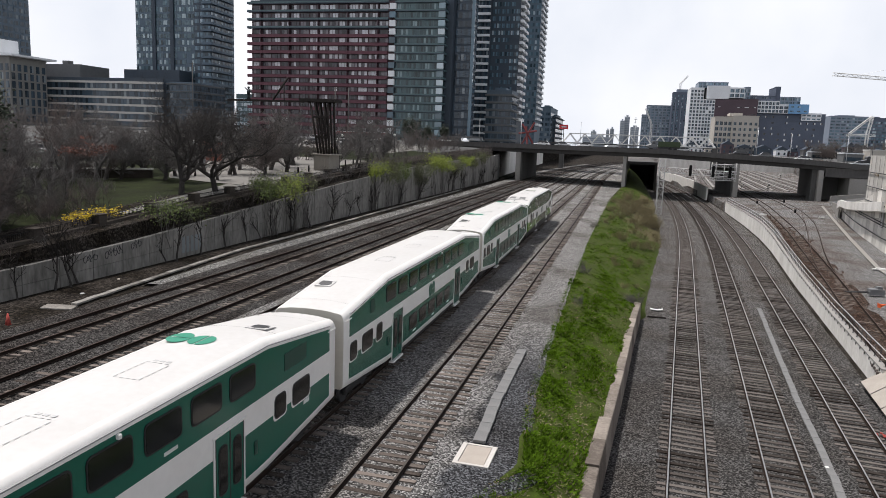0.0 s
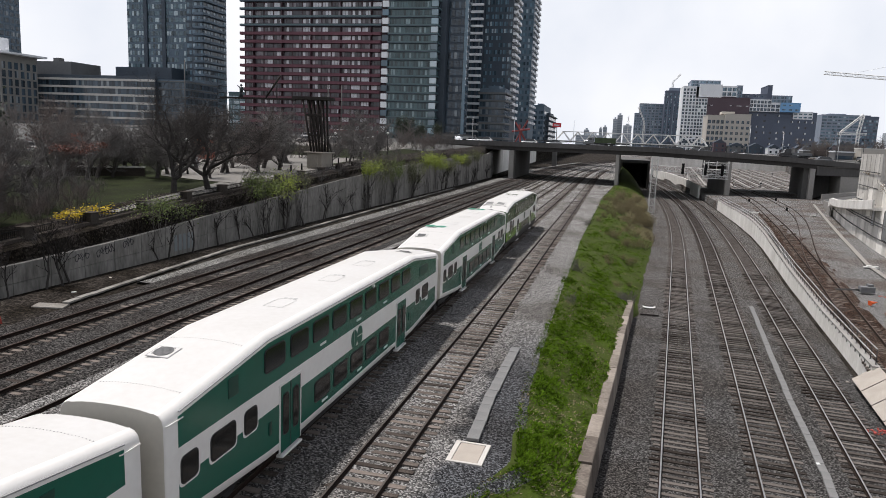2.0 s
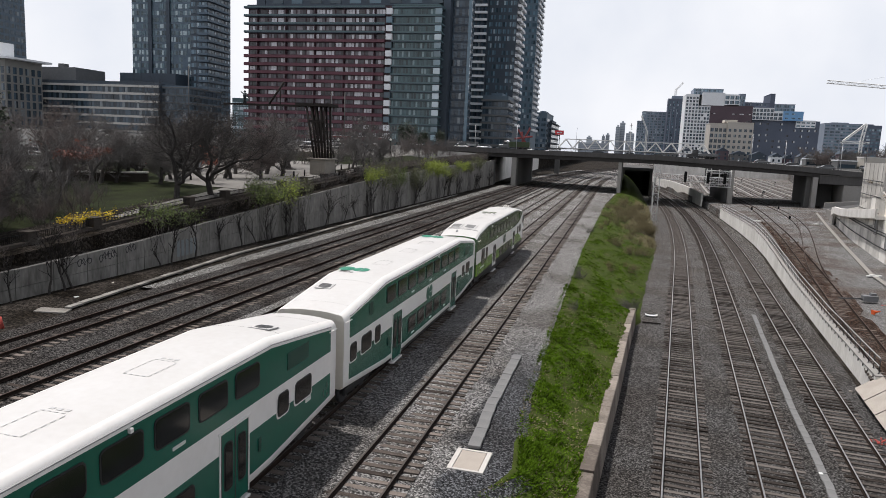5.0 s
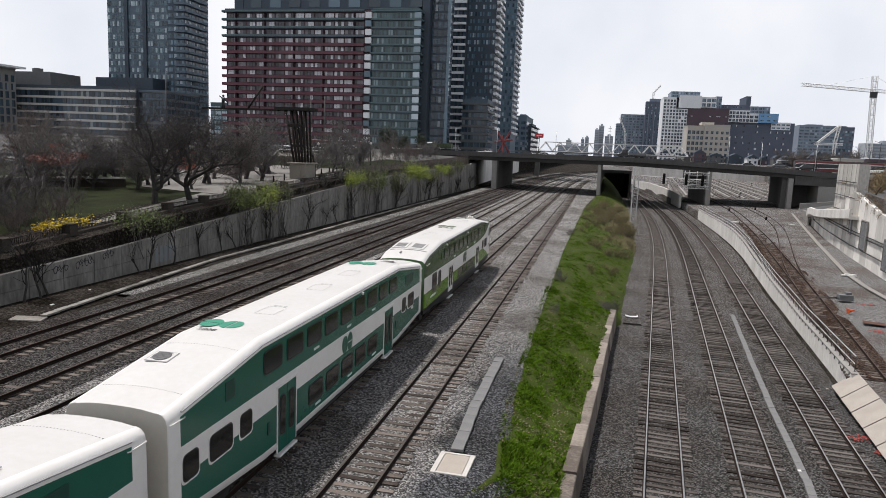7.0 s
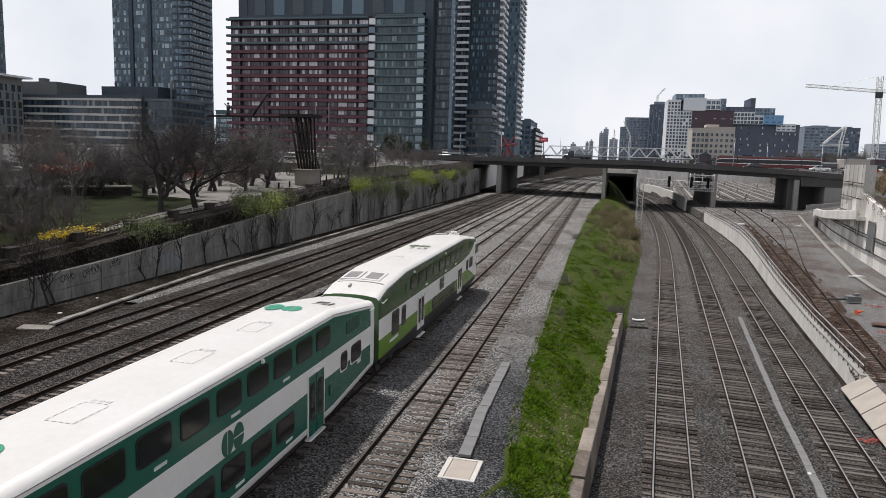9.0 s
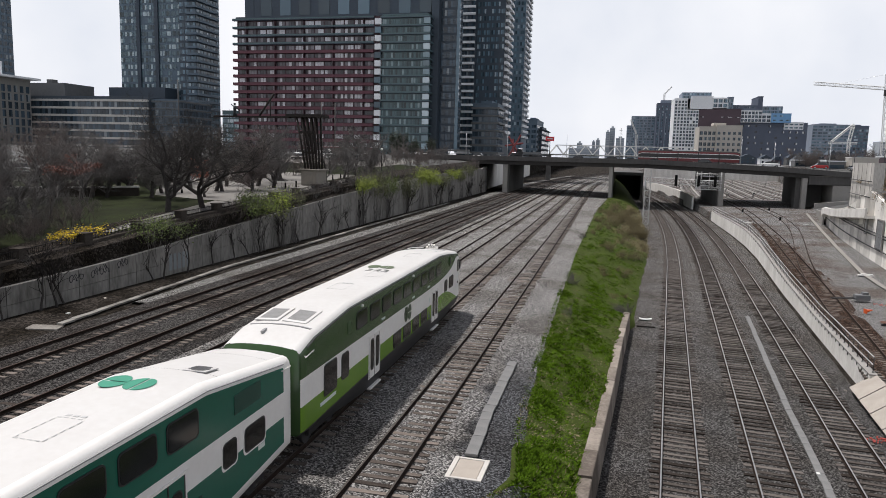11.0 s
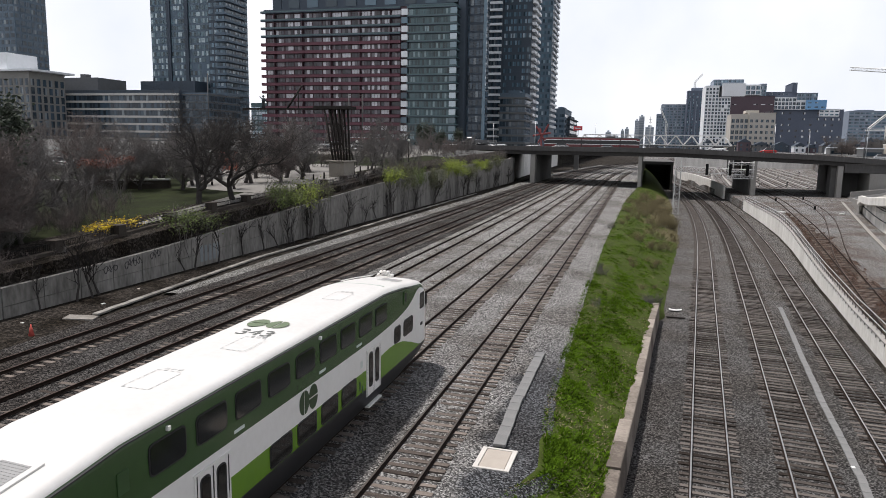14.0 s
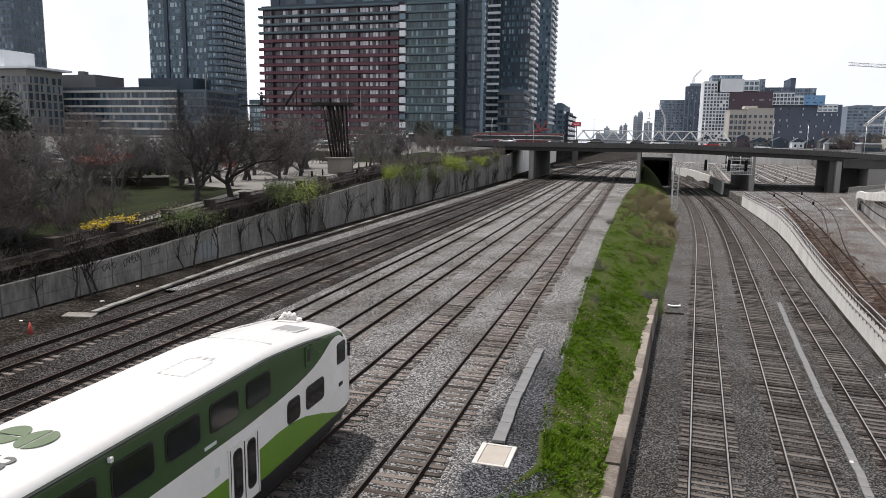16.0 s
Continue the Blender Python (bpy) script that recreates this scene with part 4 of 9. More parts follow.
        for u in (6.0, 13.8):
            part("marker_lamp", shape("marker", lambda: mesh_of(marker_bm(), "marker_lamp", "train_white")), None, root, at=side_at(s, u, 4.46, 1.49))
        bm = bmesh.new()
        for a in (0.25, 0.85):
            tube(bm, (s * 1.5, a, 3.88), (s * 1.58, a, 3.88), 0.018, 6)
        tube(bm, (s * 1.58, 0.2, 3.84), (s * 1.58, 0.9, 3.94), 0.018, 6)
        part("grab_rail", bm, "train_white", root)
        bm = bmesh.new()     # mirror arm beside the cab
        box(bm, s * 1.44 - 0.06, s * 1.44 + 0.06, 25.42, 25.48, 2.95, 3.5, bevel=0.02)
        tube(bm, (s * 1.40, 25.3, 3.45), (s * 1.44, 25.45, 3.45), 0.02, 6)
        part("mirror", bm, "rubber", root)
    for u, x in ((7.6, -0.1), (11.1, 0.36), (18.1, 0.26)):
        hatch_marks(root, u, 4.904, x, 0.78, 1.35)
    roof_emblem(root, 13.35, 4.906, "logo_lime", 0.92, -0.12)
    txt = bpy.data.curves.new("roof_number", "FONT")
    txt.body, txt.size, txt.extrude, txt.align_x = "343", 0.86, 0.003, "CENTER"
    txt.materials.append(MATS["mark_dark"])
    num = new("roof_number", txt)
    num.parent = root
    num.matrix_basis = pose(0.03, 12.0, 4.908, 0, 0, 0)
    add_gutters(root, (0.5, 1.2, 4.6, 20.2, 22.5, 23.6), cab_roof, "train_black")
    # two big intake grilles on the sloping roof end
    for x in (-0.74, 0.38):
        bm = bmesh.new()
        box(bm, -0.48, 0.48, -0.74, 0.74, 0, 0.05, 0, bevel=0.012)
        box(bm, -0.35, 0.35, -0.56, 0.56, 0.04, 0.055, 1)
        for a in range(-6, 7):
            box(bm, -0.34, 0.34, a * 0.085 - 0.008, a * 0.085 + 0.008, 0.05, 0.062, 1)
        part("intake_grille", bm, ["train_roof", "grille_grey"], root, "grey mesh air intake grille", at=pose(x, 2.55, cab_roof(2.55) - 0.02, 5.8, 3 if x > 0 else -3, 0))
    bm = bmesh.new()
    z = cab_roof(1.25)
    for a in range(-12, 12):
        x = a * 0.1
        box(bm, x, x + 0.1, -0.05, 0.05, z - 0.05 * (x / 0.9) ** 2 - 0.01, z - 0.05 * (x / 0.9) ** 2 + 0.03)
    part("roof_rib", bm, "mark_grey", root, at=Matrix.Translation((0, 1.5, 0.02)))
    bm = bmesh.new()     # welded seam where the roof begins to fall
    for a in range(-11, 11):
        x = a * 0.1 + 0.05
        box(bm, x - 0.05, x + 0.05, -0.02, 0.02, -0.06, 0.012 - 0.03 * (x / 0.9) ** 2)
    part("roof_seam", bm, "mark_pale", root, at=Matrix.Translation((0, 21.0, cab_roof(21.0))))
    bm = bmesh.new()
    box(bm, -0.05, 0.05, -0.16, 0.16, 0, 0.09, bevel=0.02)
    part("antenna", bm, "train_grey", root, at=pose(-0.3, 0.8, cab_roof(0.8), 8, 0, 0))
    # fan hatch, horns and lamp cluster above the cab
    bm = bmesh.new()
    box(bm, -0.55, 0.55, -0.72, 0.72, 0, 0.03, 0, bevel=0.01)
    box(bm, -0.48, 0.48, -0.64, 0.64, 0.028, 0.036, 1)
    part("roof_vent", bm, ["train_roof", "grille_grey"], root, "grey roof vent", at=pose(0.48, 23.35, cab_roof(23.35) - 0.012, -7.0, 3, 0) @ Matrix.Diagonal((0.8, 0.72, 1, 1)))
    bm = bmesh.new()
    box(bm, -0.42, 0.42, -0.3, 0.2, 0, 0.05, bevel=0.02)
    cluster = part("horn_bracket", bm, "train_white", root, at=pose(-0.3, 24.55, cab_roof(24.55) - 0.01, -9, 0, 0))

    def horn_bell():
        b = bmesh.new()
        bmesh.ops.create_uvsphere(b, u_segments=12, v_segments=8, radius=0.085)
        tube(b, (0, -0.22, -0.02), (0, 0, 0), 0.03, 6, 0.06)
        for f in b.faces:
            f.smooth = True
        return mesh_of(b, "horn", "train_white")
    for x, y, z in ((-0.34, 0, 0.11), (-0.16, 0.04, 0.12), (0.02, 0.05, 0.12), (0.20, 0.03, 0.12), (0.36, 0, 0.11), (-0.20, -0.06, 0.26), (-0.02, -0.05, 0.28), (0.16, -0.06, 0.26)):
        part("horn", shape("horn", horn_bell), None, cluster, at=Matrix.Translation((x, y, z)))
    bm = bmesh.new()
    for k in range(4):
        tube(bm, (-0.9, 20.9 + k * 0.9, cab_roof(20.9 + k * 0.9) + 0.06), (-0.9, 21.8 + k * 0.9, cab_roof(21.8 + k * 0.9) + 0.06), 0.025, 6)
    part("roof_conduit", bm, "train_white", root)
    # front: windscreens, door, lamps, coupler, pilot
    for x in (-0.62, 0.62):
        bm = bmesh.new()
        rounded(bm, 1.08, 0.80, 0.10, 0.03, 0)
        rounded(bm, 0.98, 0.70, 0.08, 0.034, 1)
        part("windscreen", bm, ["rubber", "train_glass"], root, at=Matrix.Translation((x, 25.592, 3.33)) @ Matrix.Rotation(radians(18), 4, "X") @ Matrix.Rotation(radians(90), 4, "Z"))
    for x in (-0.85, 0.85):
        bm = bmesh.new()
        tube(bm, (x, 25.70, 1.62), (x, 25.82, 1.62), 0.12, 14)
        part("headlight", bm, "train_white", root, "round headlight")
    bm = bmesh.new()
    box(bm, -1.1, 1.1, 24.9, 25.62, 0.42, 0.95, bevel=0.06)
    part("pilot", bm, "train_black", root, "black pilot plate")
    bm = bmesh.new()
    tube(bm, (0, 25.6, 0.86), (0, 26.35, 0.86), 0.11, 10)
    box(bm, -0.14, 0.14, 26.2, 26.5, 0.70, 1.04, bevel=0.03)
    part("coupler", bm, "steel_dark", root)
    bm = bmesh.new()
    box(bm, -0.62, 0.62, -0.34, 0.0, 1.2, 3.4, bevel=0.01)
    part("gangway", bm, "rubber", root)
    bogie(root, 3.0)
    bogie(root, 22.9)
    # the nose beyond the last side window is drawn out forward
    def forward(y):
        return y if y < 23.7 else 23.7 + (y - 23.7) * 1.32
    for ob in root.children:
        if ob.type != "MESH":
            continue
        y = ob.matrix_basis.translation.y
        if y > 23.7:
            ob.matrix_basis = Matrix.Translation((0, forward(y) - y, 0)) @ ob.matrix_basis
        elif abs(y) < 1e-6:
            for v in ob.data.vertices:
                v.co.y = forward(v.co.y)
    return root


mat("train_panel_dark", (0.03, 0.07, 0.022), 0.4, vary=0.1)

# where the train's front stands, second by second
FRONT = ((0, 103.0), (1, 97.7), (2, 92.4), (3, 87.1), (4, 81.9), (6.3, 69.9), (7, 66.4), (8, 61.4), (9, 56.5), (11.5, 44.8), (12.5, 39.9), (13.5, 35.0), (14.5, 30.2), (16, 23.0))
TRAIN = []


def build_train():
    TRAIN.append((cab_coach(), CAR))
    first = rail_coach("white and green double-deck coach coupled behind the driving trailer")
    TRAIN.append((first, CAR + PITCH + 0.3))
    longer = 1.036                    # the coaches behind are of an older, slightly longer series
    for k in (2, 3):
        c = copy_thing(first, Matrix.Identity(4))
        tagged(c, "white and green double-deck coach in the middle of the train")
        TRAIN.append((c, CAR + PITCH + 0.3 + (PITCH * longer) * (k - 1)))
        for piece in c.children:
            x, y, z = piece.matrix_basis.translation
            back = -0.35 if abs(x) > 1.4 and 4.3 < y < 25.0 else 0.0
            piece.matrix_basis = Matrix.Translation((0, back, 0)) @ Matrix.Diagonal((1, longer, 1, 1)) @ piece.matrix_basis
    roof_emblem(c, 20.3, 4.887, "logo_green", 0.95, -0.4)
    # the coach behind the cab carries its emblem and number on the roof
    roof_emblem(first, 6.25, 4.887, "logo_green", 0.95, -0.45)
    roof_emblem(first, 19.9, 4.887, "logo_green", 0.95, -0.3)
    txt = bpy.data.curves.new("roof_number", "FONT")
    txt.body, txt.size, txt.extrude, txt.align_x = "2808", 0.34, 0.003, "CENTER"
    txt.materials.append(MATS["mark_dark"])
    num = new("roof_number", txt)
    num.parent = first
    num.matrix_basis = pose(-0.55, 5.35, 4.887, 0, 0, 0)


# ---------------------------------------------------------------- buildings
glass_mat("pane_dark", (0.040, 0.062, 0.084), 0.08, 0.6, (0.22, 0.25, 0.27), 0.09)
glass_mat("pane_blue", (0.085, 0.135, 0.172), 0.06, 0.65, (0.36, 0.44, 0.49), 0.10)
glass_mat("pane_pale", (0.055, 0.055, 0.06), 0.1, 0.7, (0.62, 0.63, 0.64), 0.40)
glass_mat("pane_corner", (0.22, 0.30, 0.34), 0.08, 0.5, (0.5, 0.58, 0.62), 0.4)
glass_mat("pane_teal", (0.045, 0.082, 0.090), 0.06, 0.7, (0.22, 0.30, 0.32), 0.16)
glass_mat("pane_tower", (0.070, 0.112, 0.132), 0.05, 0.7, (0.36, 0.44, 0.47), 0.26)
# bright share of these panes is reflected sky put into the base colour
glass_mat("pane_lit", (0.14, 0.13, 0.145), 0.1, 0.75, (0.62, 0.62, 0.66), 0.60)
glass_mat("pane_dim", (0.050, 0.046, 0.056), 0.1, 0.7, (0.20, 0.18, 0.20), 0.26)
mat("clad_red", (0.112, 0.042, 0.056), 0.75, vary=0.2, scale=0.1, fine=1)
mat("clad_red_dark", (0.056, 0.030, 0.038), 0.75, vary=0.25, scale=0.1, fine=1)
mat("clad_teal", (0.056, 0.105, 0.115), 0.35, vary=0.2, scale=0.1, fine=1)
mat("clad_charcoal", (0.036, 0.052, 0.072), 0.6, vary=0.2, scale=0.1, fine=1)
mat("clad_slate", (0.080, 0.118, 0.155), 0.6, vary=0.2, scale=0.1, fine=1)
mat("clad_grey", (0.125, 0.128, 0.13), 0.75, vary=0.2, scale=0.1, fine=1)
mat("clad_stone", (0.20, 0.196, 0.186), 0.85, vary=0.2, scale=0.1, fine=1)
mat("clad_white", (0.70, 0.72, 0.74), 0.7, vary=0.1, scale=0.1, fine=1)
mat("clad_band", (0.47, 0.455, 0.43), 0.8, vary=0.15, scale=0.1, fine=1)
mat("clad_beige", (0.46, 0.432, 0.388), 0.85, vary=0.12, scale=0.1, fine=1)
mat("clad_blue", (0.13, 0.30, 0.52), 0.4, vary=0.15, scale=0.1, fine=1)
mat("clad_maroon", (0.085, 0.06, 0.072), 0.8, vary=0.2, scale=0.1, fine=1)
# slate and brick of the far blocks, lightened and blued by painted-in haze
mat("far_slate", (0.19, 0.225, 0.28), 0.7, vary=0.15, scale=0.1, fine=1)
mat("brick_dark", (0.105, 0.122, 0.160), 0.85, vary=0.2, scale=0.1, fine=1)


def building(name, label, x0, x1, y0, y1, z0, z1, wall, pane, storey=2.95, bay=3.2, win=(0.72, 0.62), slab=None, slab_out=1.2, slab_h=0.35,
             rail=None, rail_h=1.0, faces="fr", roof=2.0, cap=140, skip=0.0, seed=1, zwin=None, parent=None, slab_z=None):
    """A block with windows storey by storey on the faces that show (f front, r right), balcony slabs and a parapet."""
    rnd = random.Random(seed)
    cap = int(cap * 0.6)
    root = parent or thing(name, label, "building")
    bm = bmesh.new()
    box(bm, x0, x1, y0, y1, z0, z1)
    part("wall", bm, wall, root)
    bm = bmesh.new()
    box(bm, x0 - 0.15, x1 + 0.15, y0 - 0.15, y1 + 0.15, z1 + 0.003, z1 + 0.5)
    if roof > 0.6:
        box(bm, lerp(x0, x1, 0.25), lerp(x0, x1, 0.7), lerp(y0, y1, 0.3), lerp(y0, y1, 0.8), z1 + 0.5, z1 + roof)
    part("roof", bm, wall, root)
    ns = max(1, int((z1 - z0) / storey))
    rest = bmesh.new()
    count = 0
    meshes = {}
    for face in faces:
        a, b = (x0, x1) if face == "f" else (y0, y1)
        nb = max(1, int((b - a) / bay))
        step = (b - a) / nb
        if face not in meshes:
            m = bmesh.new()
            w, h = step * win[0], storey * win[1]
            box(m, -w / 2, -0.03, -0.04, 0.09, 0, h)
            box(m, 0.03, w / 2, -0.04, 0.09, 0, h)
            meshes[face] = mesh_of(m, "window", pane)
        for s in range(ns):
            z = z0 + s * storey + storey * (1 - win[1]) * 0.55
            for k in range(nb):
                if rnd.random() < skip:
                    continue
                c = a + (k + 0.5) * step
                at = Matrix.Translation((c, y0 - 0.06, z)) if face == "f" else Matrix.Translation((x1 + 0.06, c, z)) @ Matrix.Rotation(math.pi / 2, 4, "Z")
                if count < cap:
                    ob = new("window", meshes[face])
                    ob.parent = root
                    ob.matrix_basis = at
                    count += 1
                else:
                    w, h = step * win[0], storey * win[1]
                    for q0, q1 in ((-w / 2, -0.03), (0.03, w / 2)):
                        for f in box(rest, q0, q1, -0.04, 0.09, 0, h):
                            pass
                    rest.verts.ensure_lookup_table()
                    for v in rest.verts[-16:]:
                        v.co = at @ v.co
    if len(rest.verts):
        tagged(part("windows", rest, pane, root), kind="stuff")
    else:
        rest.free()
    if slab:
        for s in range(1, ns + 1):
            z = z0 + s * storey
            if slab_z and not slab_z[0] <= z <= slab_z[1]:
                continue
            bm = bmesh.new()
            xr = x1 + (slab_out if "r" in faces else 0)
            box(bm, x0 - slab_out * 0.5, xr, y0 - slab_out, y0 + 0.2, z - slab_h / 2, z + slab_h / 2)
            if "r" in faces:
                box(bm, x1 - 0.2, xr, y0 + 0.2, y1, z - slab_h / 2, z + slab_h / 2)
            if rail:
                box(bm, x0 - slab_out * 0.5, xr, y0 - slab_out, y0 - slab_out + 0.08, z + slab_h / 2, z + slab_h / 2 + rail_h, 1)
                if "r" in faces:
                    box(bm, xr - 0.08, xr, y0 - slab_out + 0.08, y1, z + slab_h / 2, z + slab_h / 2 + rail_h, 1)
            part("balcony", bm, [slab, rail or slab], root)
    return root


def balcony_mesh(depth):
    bm = bmesh.new()
    box(bm, 0, depth, 0, 6.5, 0, 0.25)
    for a in (0.0, 6.42):
        box(bm, 0, depth, a, a + 0.08, 0.25, 1.15)
    box(bm, depth - 0.08, depth, 0.08, 6.42, 0.25, 1.15)
    return mesh_of(bm, "balcony", "clad_white")


def red_block():
    """Slab of flats: red balcony fronts floor by floor, windows in upright columns of three between dark recesses."""
    root = thing("apartment_block", "dark red apartment slab with stacked balconies and windows pale with painted sky reflection", "building")
    rnd = random.Random(8)
    bm = bmesh.new()
    box(bm, -143, -84.5, 250, 272, 9, 60.5)
    part("wall", bm, "clad_red_dark", root)
    bm = bmesh.new()
    box(bm, -143.4, -84.4, 249.6, 272, 60.504, 61.0)
    part("roof", bm, "clad_charcoal", root)
    shapes = {}
    for m in ("pane_lit", "pane_dim"):
        bm = bmesh.new()
        box(bm, -0.52, 0.52, -0.05, 0.05, 0, 1.5)
        shapes[m] = mesh_of(bm, "window", m)
    rest = {m: bmesh.new() for m in shapes}
    made = 0
    columns = [-140.6 + 3.95 * k for k in range(14)]
    for floor in range(17):
        z = 9 + floor * 2.98 + 0.95
        for k, x in enumerate(columns):
            # sky-reflecting panes grow more frequent to the right and higher up
            share = (0.36 + 0.56 * (k / 13)) * (1.0 if floor > 5 else 0.4) + (0.25 if floor >= 13 else 0.0)
            if k % 4 == 1:
                share *= 0.35
            group = rnd.random() < share
            for j in (-1, 0, 1):
                m = "pane_lit" if group and rnd.random() < 0.85 else "pane_dim"
                at = Vector((x + j * 1.16, 249.93, z))
                if made < 190 and floor > 9:
                    ob = new("window", shapes[m])
                    ob.parent = root
                    ob.location = at
                    made += 1
                else:
                    box(rest[m], at.x - 0.52, at.x + 0.52, at.y - 0.05, at.y + 0.05, at.z, at.z + 1.5)
    for m, b in rest.items():
        tagged(part("windows", b, m, root), kind="stuff")
    for floor in range(1, 18):
        z = 9 + floor * 2.98
        bm = bmesh.new()
        if floor < 14:
            box(bm, -144.2, -87.2, 248.4, 249.85, z - 0.40, z + 0.66)
            part("balcony", bm, "clad_red", root, "red balcony front")
        else:
            box(bm, -144.2, -87.2, 248.4, 249.85, z - 0.18, z + 0.16, 0)
            box(bm, -144.2, -87.2, 248.4, 248.48, z + 0.17, z + 0.62, 1)
            part("balcony", bm, ["clad_charcoal", "clad_teal"], root, "teal glass balcony front")
        if floor > 1:
            for k in (0, 3, 6, 9, 12):     # balcony cheeks that divide the flats
                bm = bmesh.new()
                box(bm, columns[k] + 1.85, columns[k] + 2.05, 248.5, 249.84, z - 2.1, z - 0.43)
                part("divider", bm, "clad_red_dark", root)
    return root


def build_city():
    # low apartment block with pale floor bands
    building("apartment_block", "long low grey apartment block with pale floor bands", -245, -183, 250, 268, 8, 30.6, "clad_charcoal", "pane_dark", 3.05, 2.6, (0.9, 0.7), "clad_band", 0.9, 0.85, roof=0.5, faces="f")
    building("apartment_block", "low grey apartment wing with glass upper floors", -183, -170.5, 252, 275, 8, 29.6, "clad_slate", "pane_dark", 3.05, 2.6, (0.86, 0.6), "clad_grey", 0.6, 0.4, roof=0.5)
    b = building("apartment_block", "pale concrete block with an overhanging roof slab", -262, -236, 228, 246, 8, 36.4, "clad_stone", "pane_dark", 3.3, 2.6, (0.55, 0.8), roof=0.5)
    bm = bmesh.new()
    box(bm, -264, -232.5, 226, 248, 36.95, 37.7)
    part("canopy", bm, "clad_white", b)
    bm = bmesh.new()
    box(bm, -263, -247.5, 229, 244, 37.71, 44.5, bevel=0.1)
    part("plant_room", bm, "clad_white", b, "white rooftop plant room")
    bm = bmesh.new()
    box(bm, -252, -233.5, 262, 280, 30, 37.6)
    box(bm, -243.5, -240.5, 263, 266, 37.6, 39.2)
    tagged(part("plant_room", bm, "clad_grey"), "grey rooftop plant room behind the apartment block", "building")
    bm = bmesh.new()
    box(bm, -221.5, -193, 275, 284, 20, 37)
    tagged(part("plant_room", bm, "clad_charcoal"), "dark rooftop plant room beside the tower", "building")
    building("apartment_tower", "tall dark blue-grey glass tower behind a pale low block", -306, -277, 262, 280, 8, 120, "clad_slate", "pane_dark", 2.95, 3.0)
    t = building("apartment_tower", "tall dark slate apartment tower with bay windows", -224, -190, 287, 305, 8, 128, "clad_slate", "pane_tower", 2.92, 2.3, (0.82, 0.66), cap=300, skip=0.05, seed=4)
    bm = bmesh.new()
    for x in (-214, -204.5):
        box(bm, x - 0.9, x + 0.9, 286.2, 287, 12, 127)
    part("pilaster", bm, "clad_charcoal", t)
    building("apartment_tower", "", -190.5, -182.2, 283, 302, 8, 126, "clad_charcoal", "pane_blue", 2.92, 2.4, (0.8, 0.62), cap=200, seed=6, parent=t)
    for s in range(3, 40):
        bm = bmesh.new()
        z = 8 + s * 2.92
        box(bm, -186.3, -181.0, 281.8, 300, z, z + 1.0)
        part("balcony", bm, "clad_slate", t)
    # red block with balconies, glass corner wing, black crown
    r = red_block()
    building("apartment_block", "", -84.4, -67, 250, 272, 9, 60.5, "clad_teal", "pane_teal", 2.98, 1.7, (0.84, 0.70), "clad_charcoal", 0.9, 0.22, rail="clad_teal", rail_h=0.5, roof=0.5, cap=200, seed=9, parent=r)
    bm = bmesh.new()
    box(bm, -139, -69, 256, 272, 61, 78)
    box(bm, -143, -139.2, 256, 272, 61, 76)
    box(bm, -66.95, -64.2, 254.5, 275, 9, 120)
    part("crown", bm, "clad_charcoal", r, "black windowless upper storeys")
    for s in range(1, 17):
        bm = bmesh.new()
        box(bm, -68.4, -66.0, 248.9, 249.6, 9.7 + s * 2.98, 11.7 + s * 2.98)
        part("corner_pane", bm, "pane_corner", r)
        bm = bmesh.new()
        box(bm, -86.8, -84.5, 248.6, 249.9, 9.6 + s * 2.98, 11.7 + s * 2.98)
        part("corner_pane", bm, "clad_white" if s % 3 else "pane_blue", r)
    for k in range(9):
        bm = bmesh.new()
        x = lerp(-136, -72, k / 8)
        box(bm, x, x + 4.5, 255.8, 255.98, 62.5, 77, 0)
        part("window_strip", bm, "pane_blue", r)
    g = building("apartment_tower", "slim dark glass tower with pale corner strip", -64.1, -57.3, 258, 264, 13, 150, "clad_charcoal", "pane_dark", 3.0, 2.2, (0.86, 0.74), cap=150, seed=12)
    bm = bmesh.new()
    box(bm, -58.0, -56.9, 257.2, 258.2, 12, 150)
    part("corner_strip", bm, "pane_blue", g)
    bm = bmesh.new()
    box(bm, -70, -52, 256, 257.5, 12.2, 12.9)
    box(bm, -70, -69.4, 256, 256.6, 9, 12.2)
    box(bm, -52.6, -52, 256, 256.6, 9, 12.2)
    part("canopy", bm, "clad_grey", g)
    building("apartment_tower", "tall tower with pale rounded balconies", -66.5, -59.6, 300, 318, 9, 160, "clad_charcoal", "pane_dark", 2.92, 2.0, (0.62, 0.55), "clad_white", 1.2, 0.95, cap=120, seed=13, faces="f")
    building("apartment_tower", "tall charcoal tower with white slanting balconies on its flank", -59.5, -47.4, 303, 322, 9, 160, "clad_charcoal", "pane_blue", 2.92, 1.9, (0.74, 0.6), None, cap=200, skip=0.16, seed=14, faces="f")
    t = thing("balcony_stack", "stack of white balconies on a charcoal tower", "balconies")
    for s in range(4, 52):
        z = 9 + s * 2.92
        for y in (303.4, 312.6):
            part("balcony", shape("balcony_a", lambda: balcony_mesh(1.55)), None, t, at=pose(-47.35, y, z))
    building("apartment_block", "rounded mid-rise block with pale floor bands", -56.5, -46.2, 284, 299, 9, 31.5, "clad_slate", "pane_dark", 3.0, 2.2, (0.85, 0.6), "clad_grey", 0.9, 0.7, roof=1.8, cap=100, seed=15)
    building("apartment_tower", "tall grey glass tower farther along the street", -58.5, -47.6, 372, 396, 9, 175, "clad_slate", "pane_blue", 2.92, 2.2, (0.75, 0.6), cap=150, seed=16, faces="f")
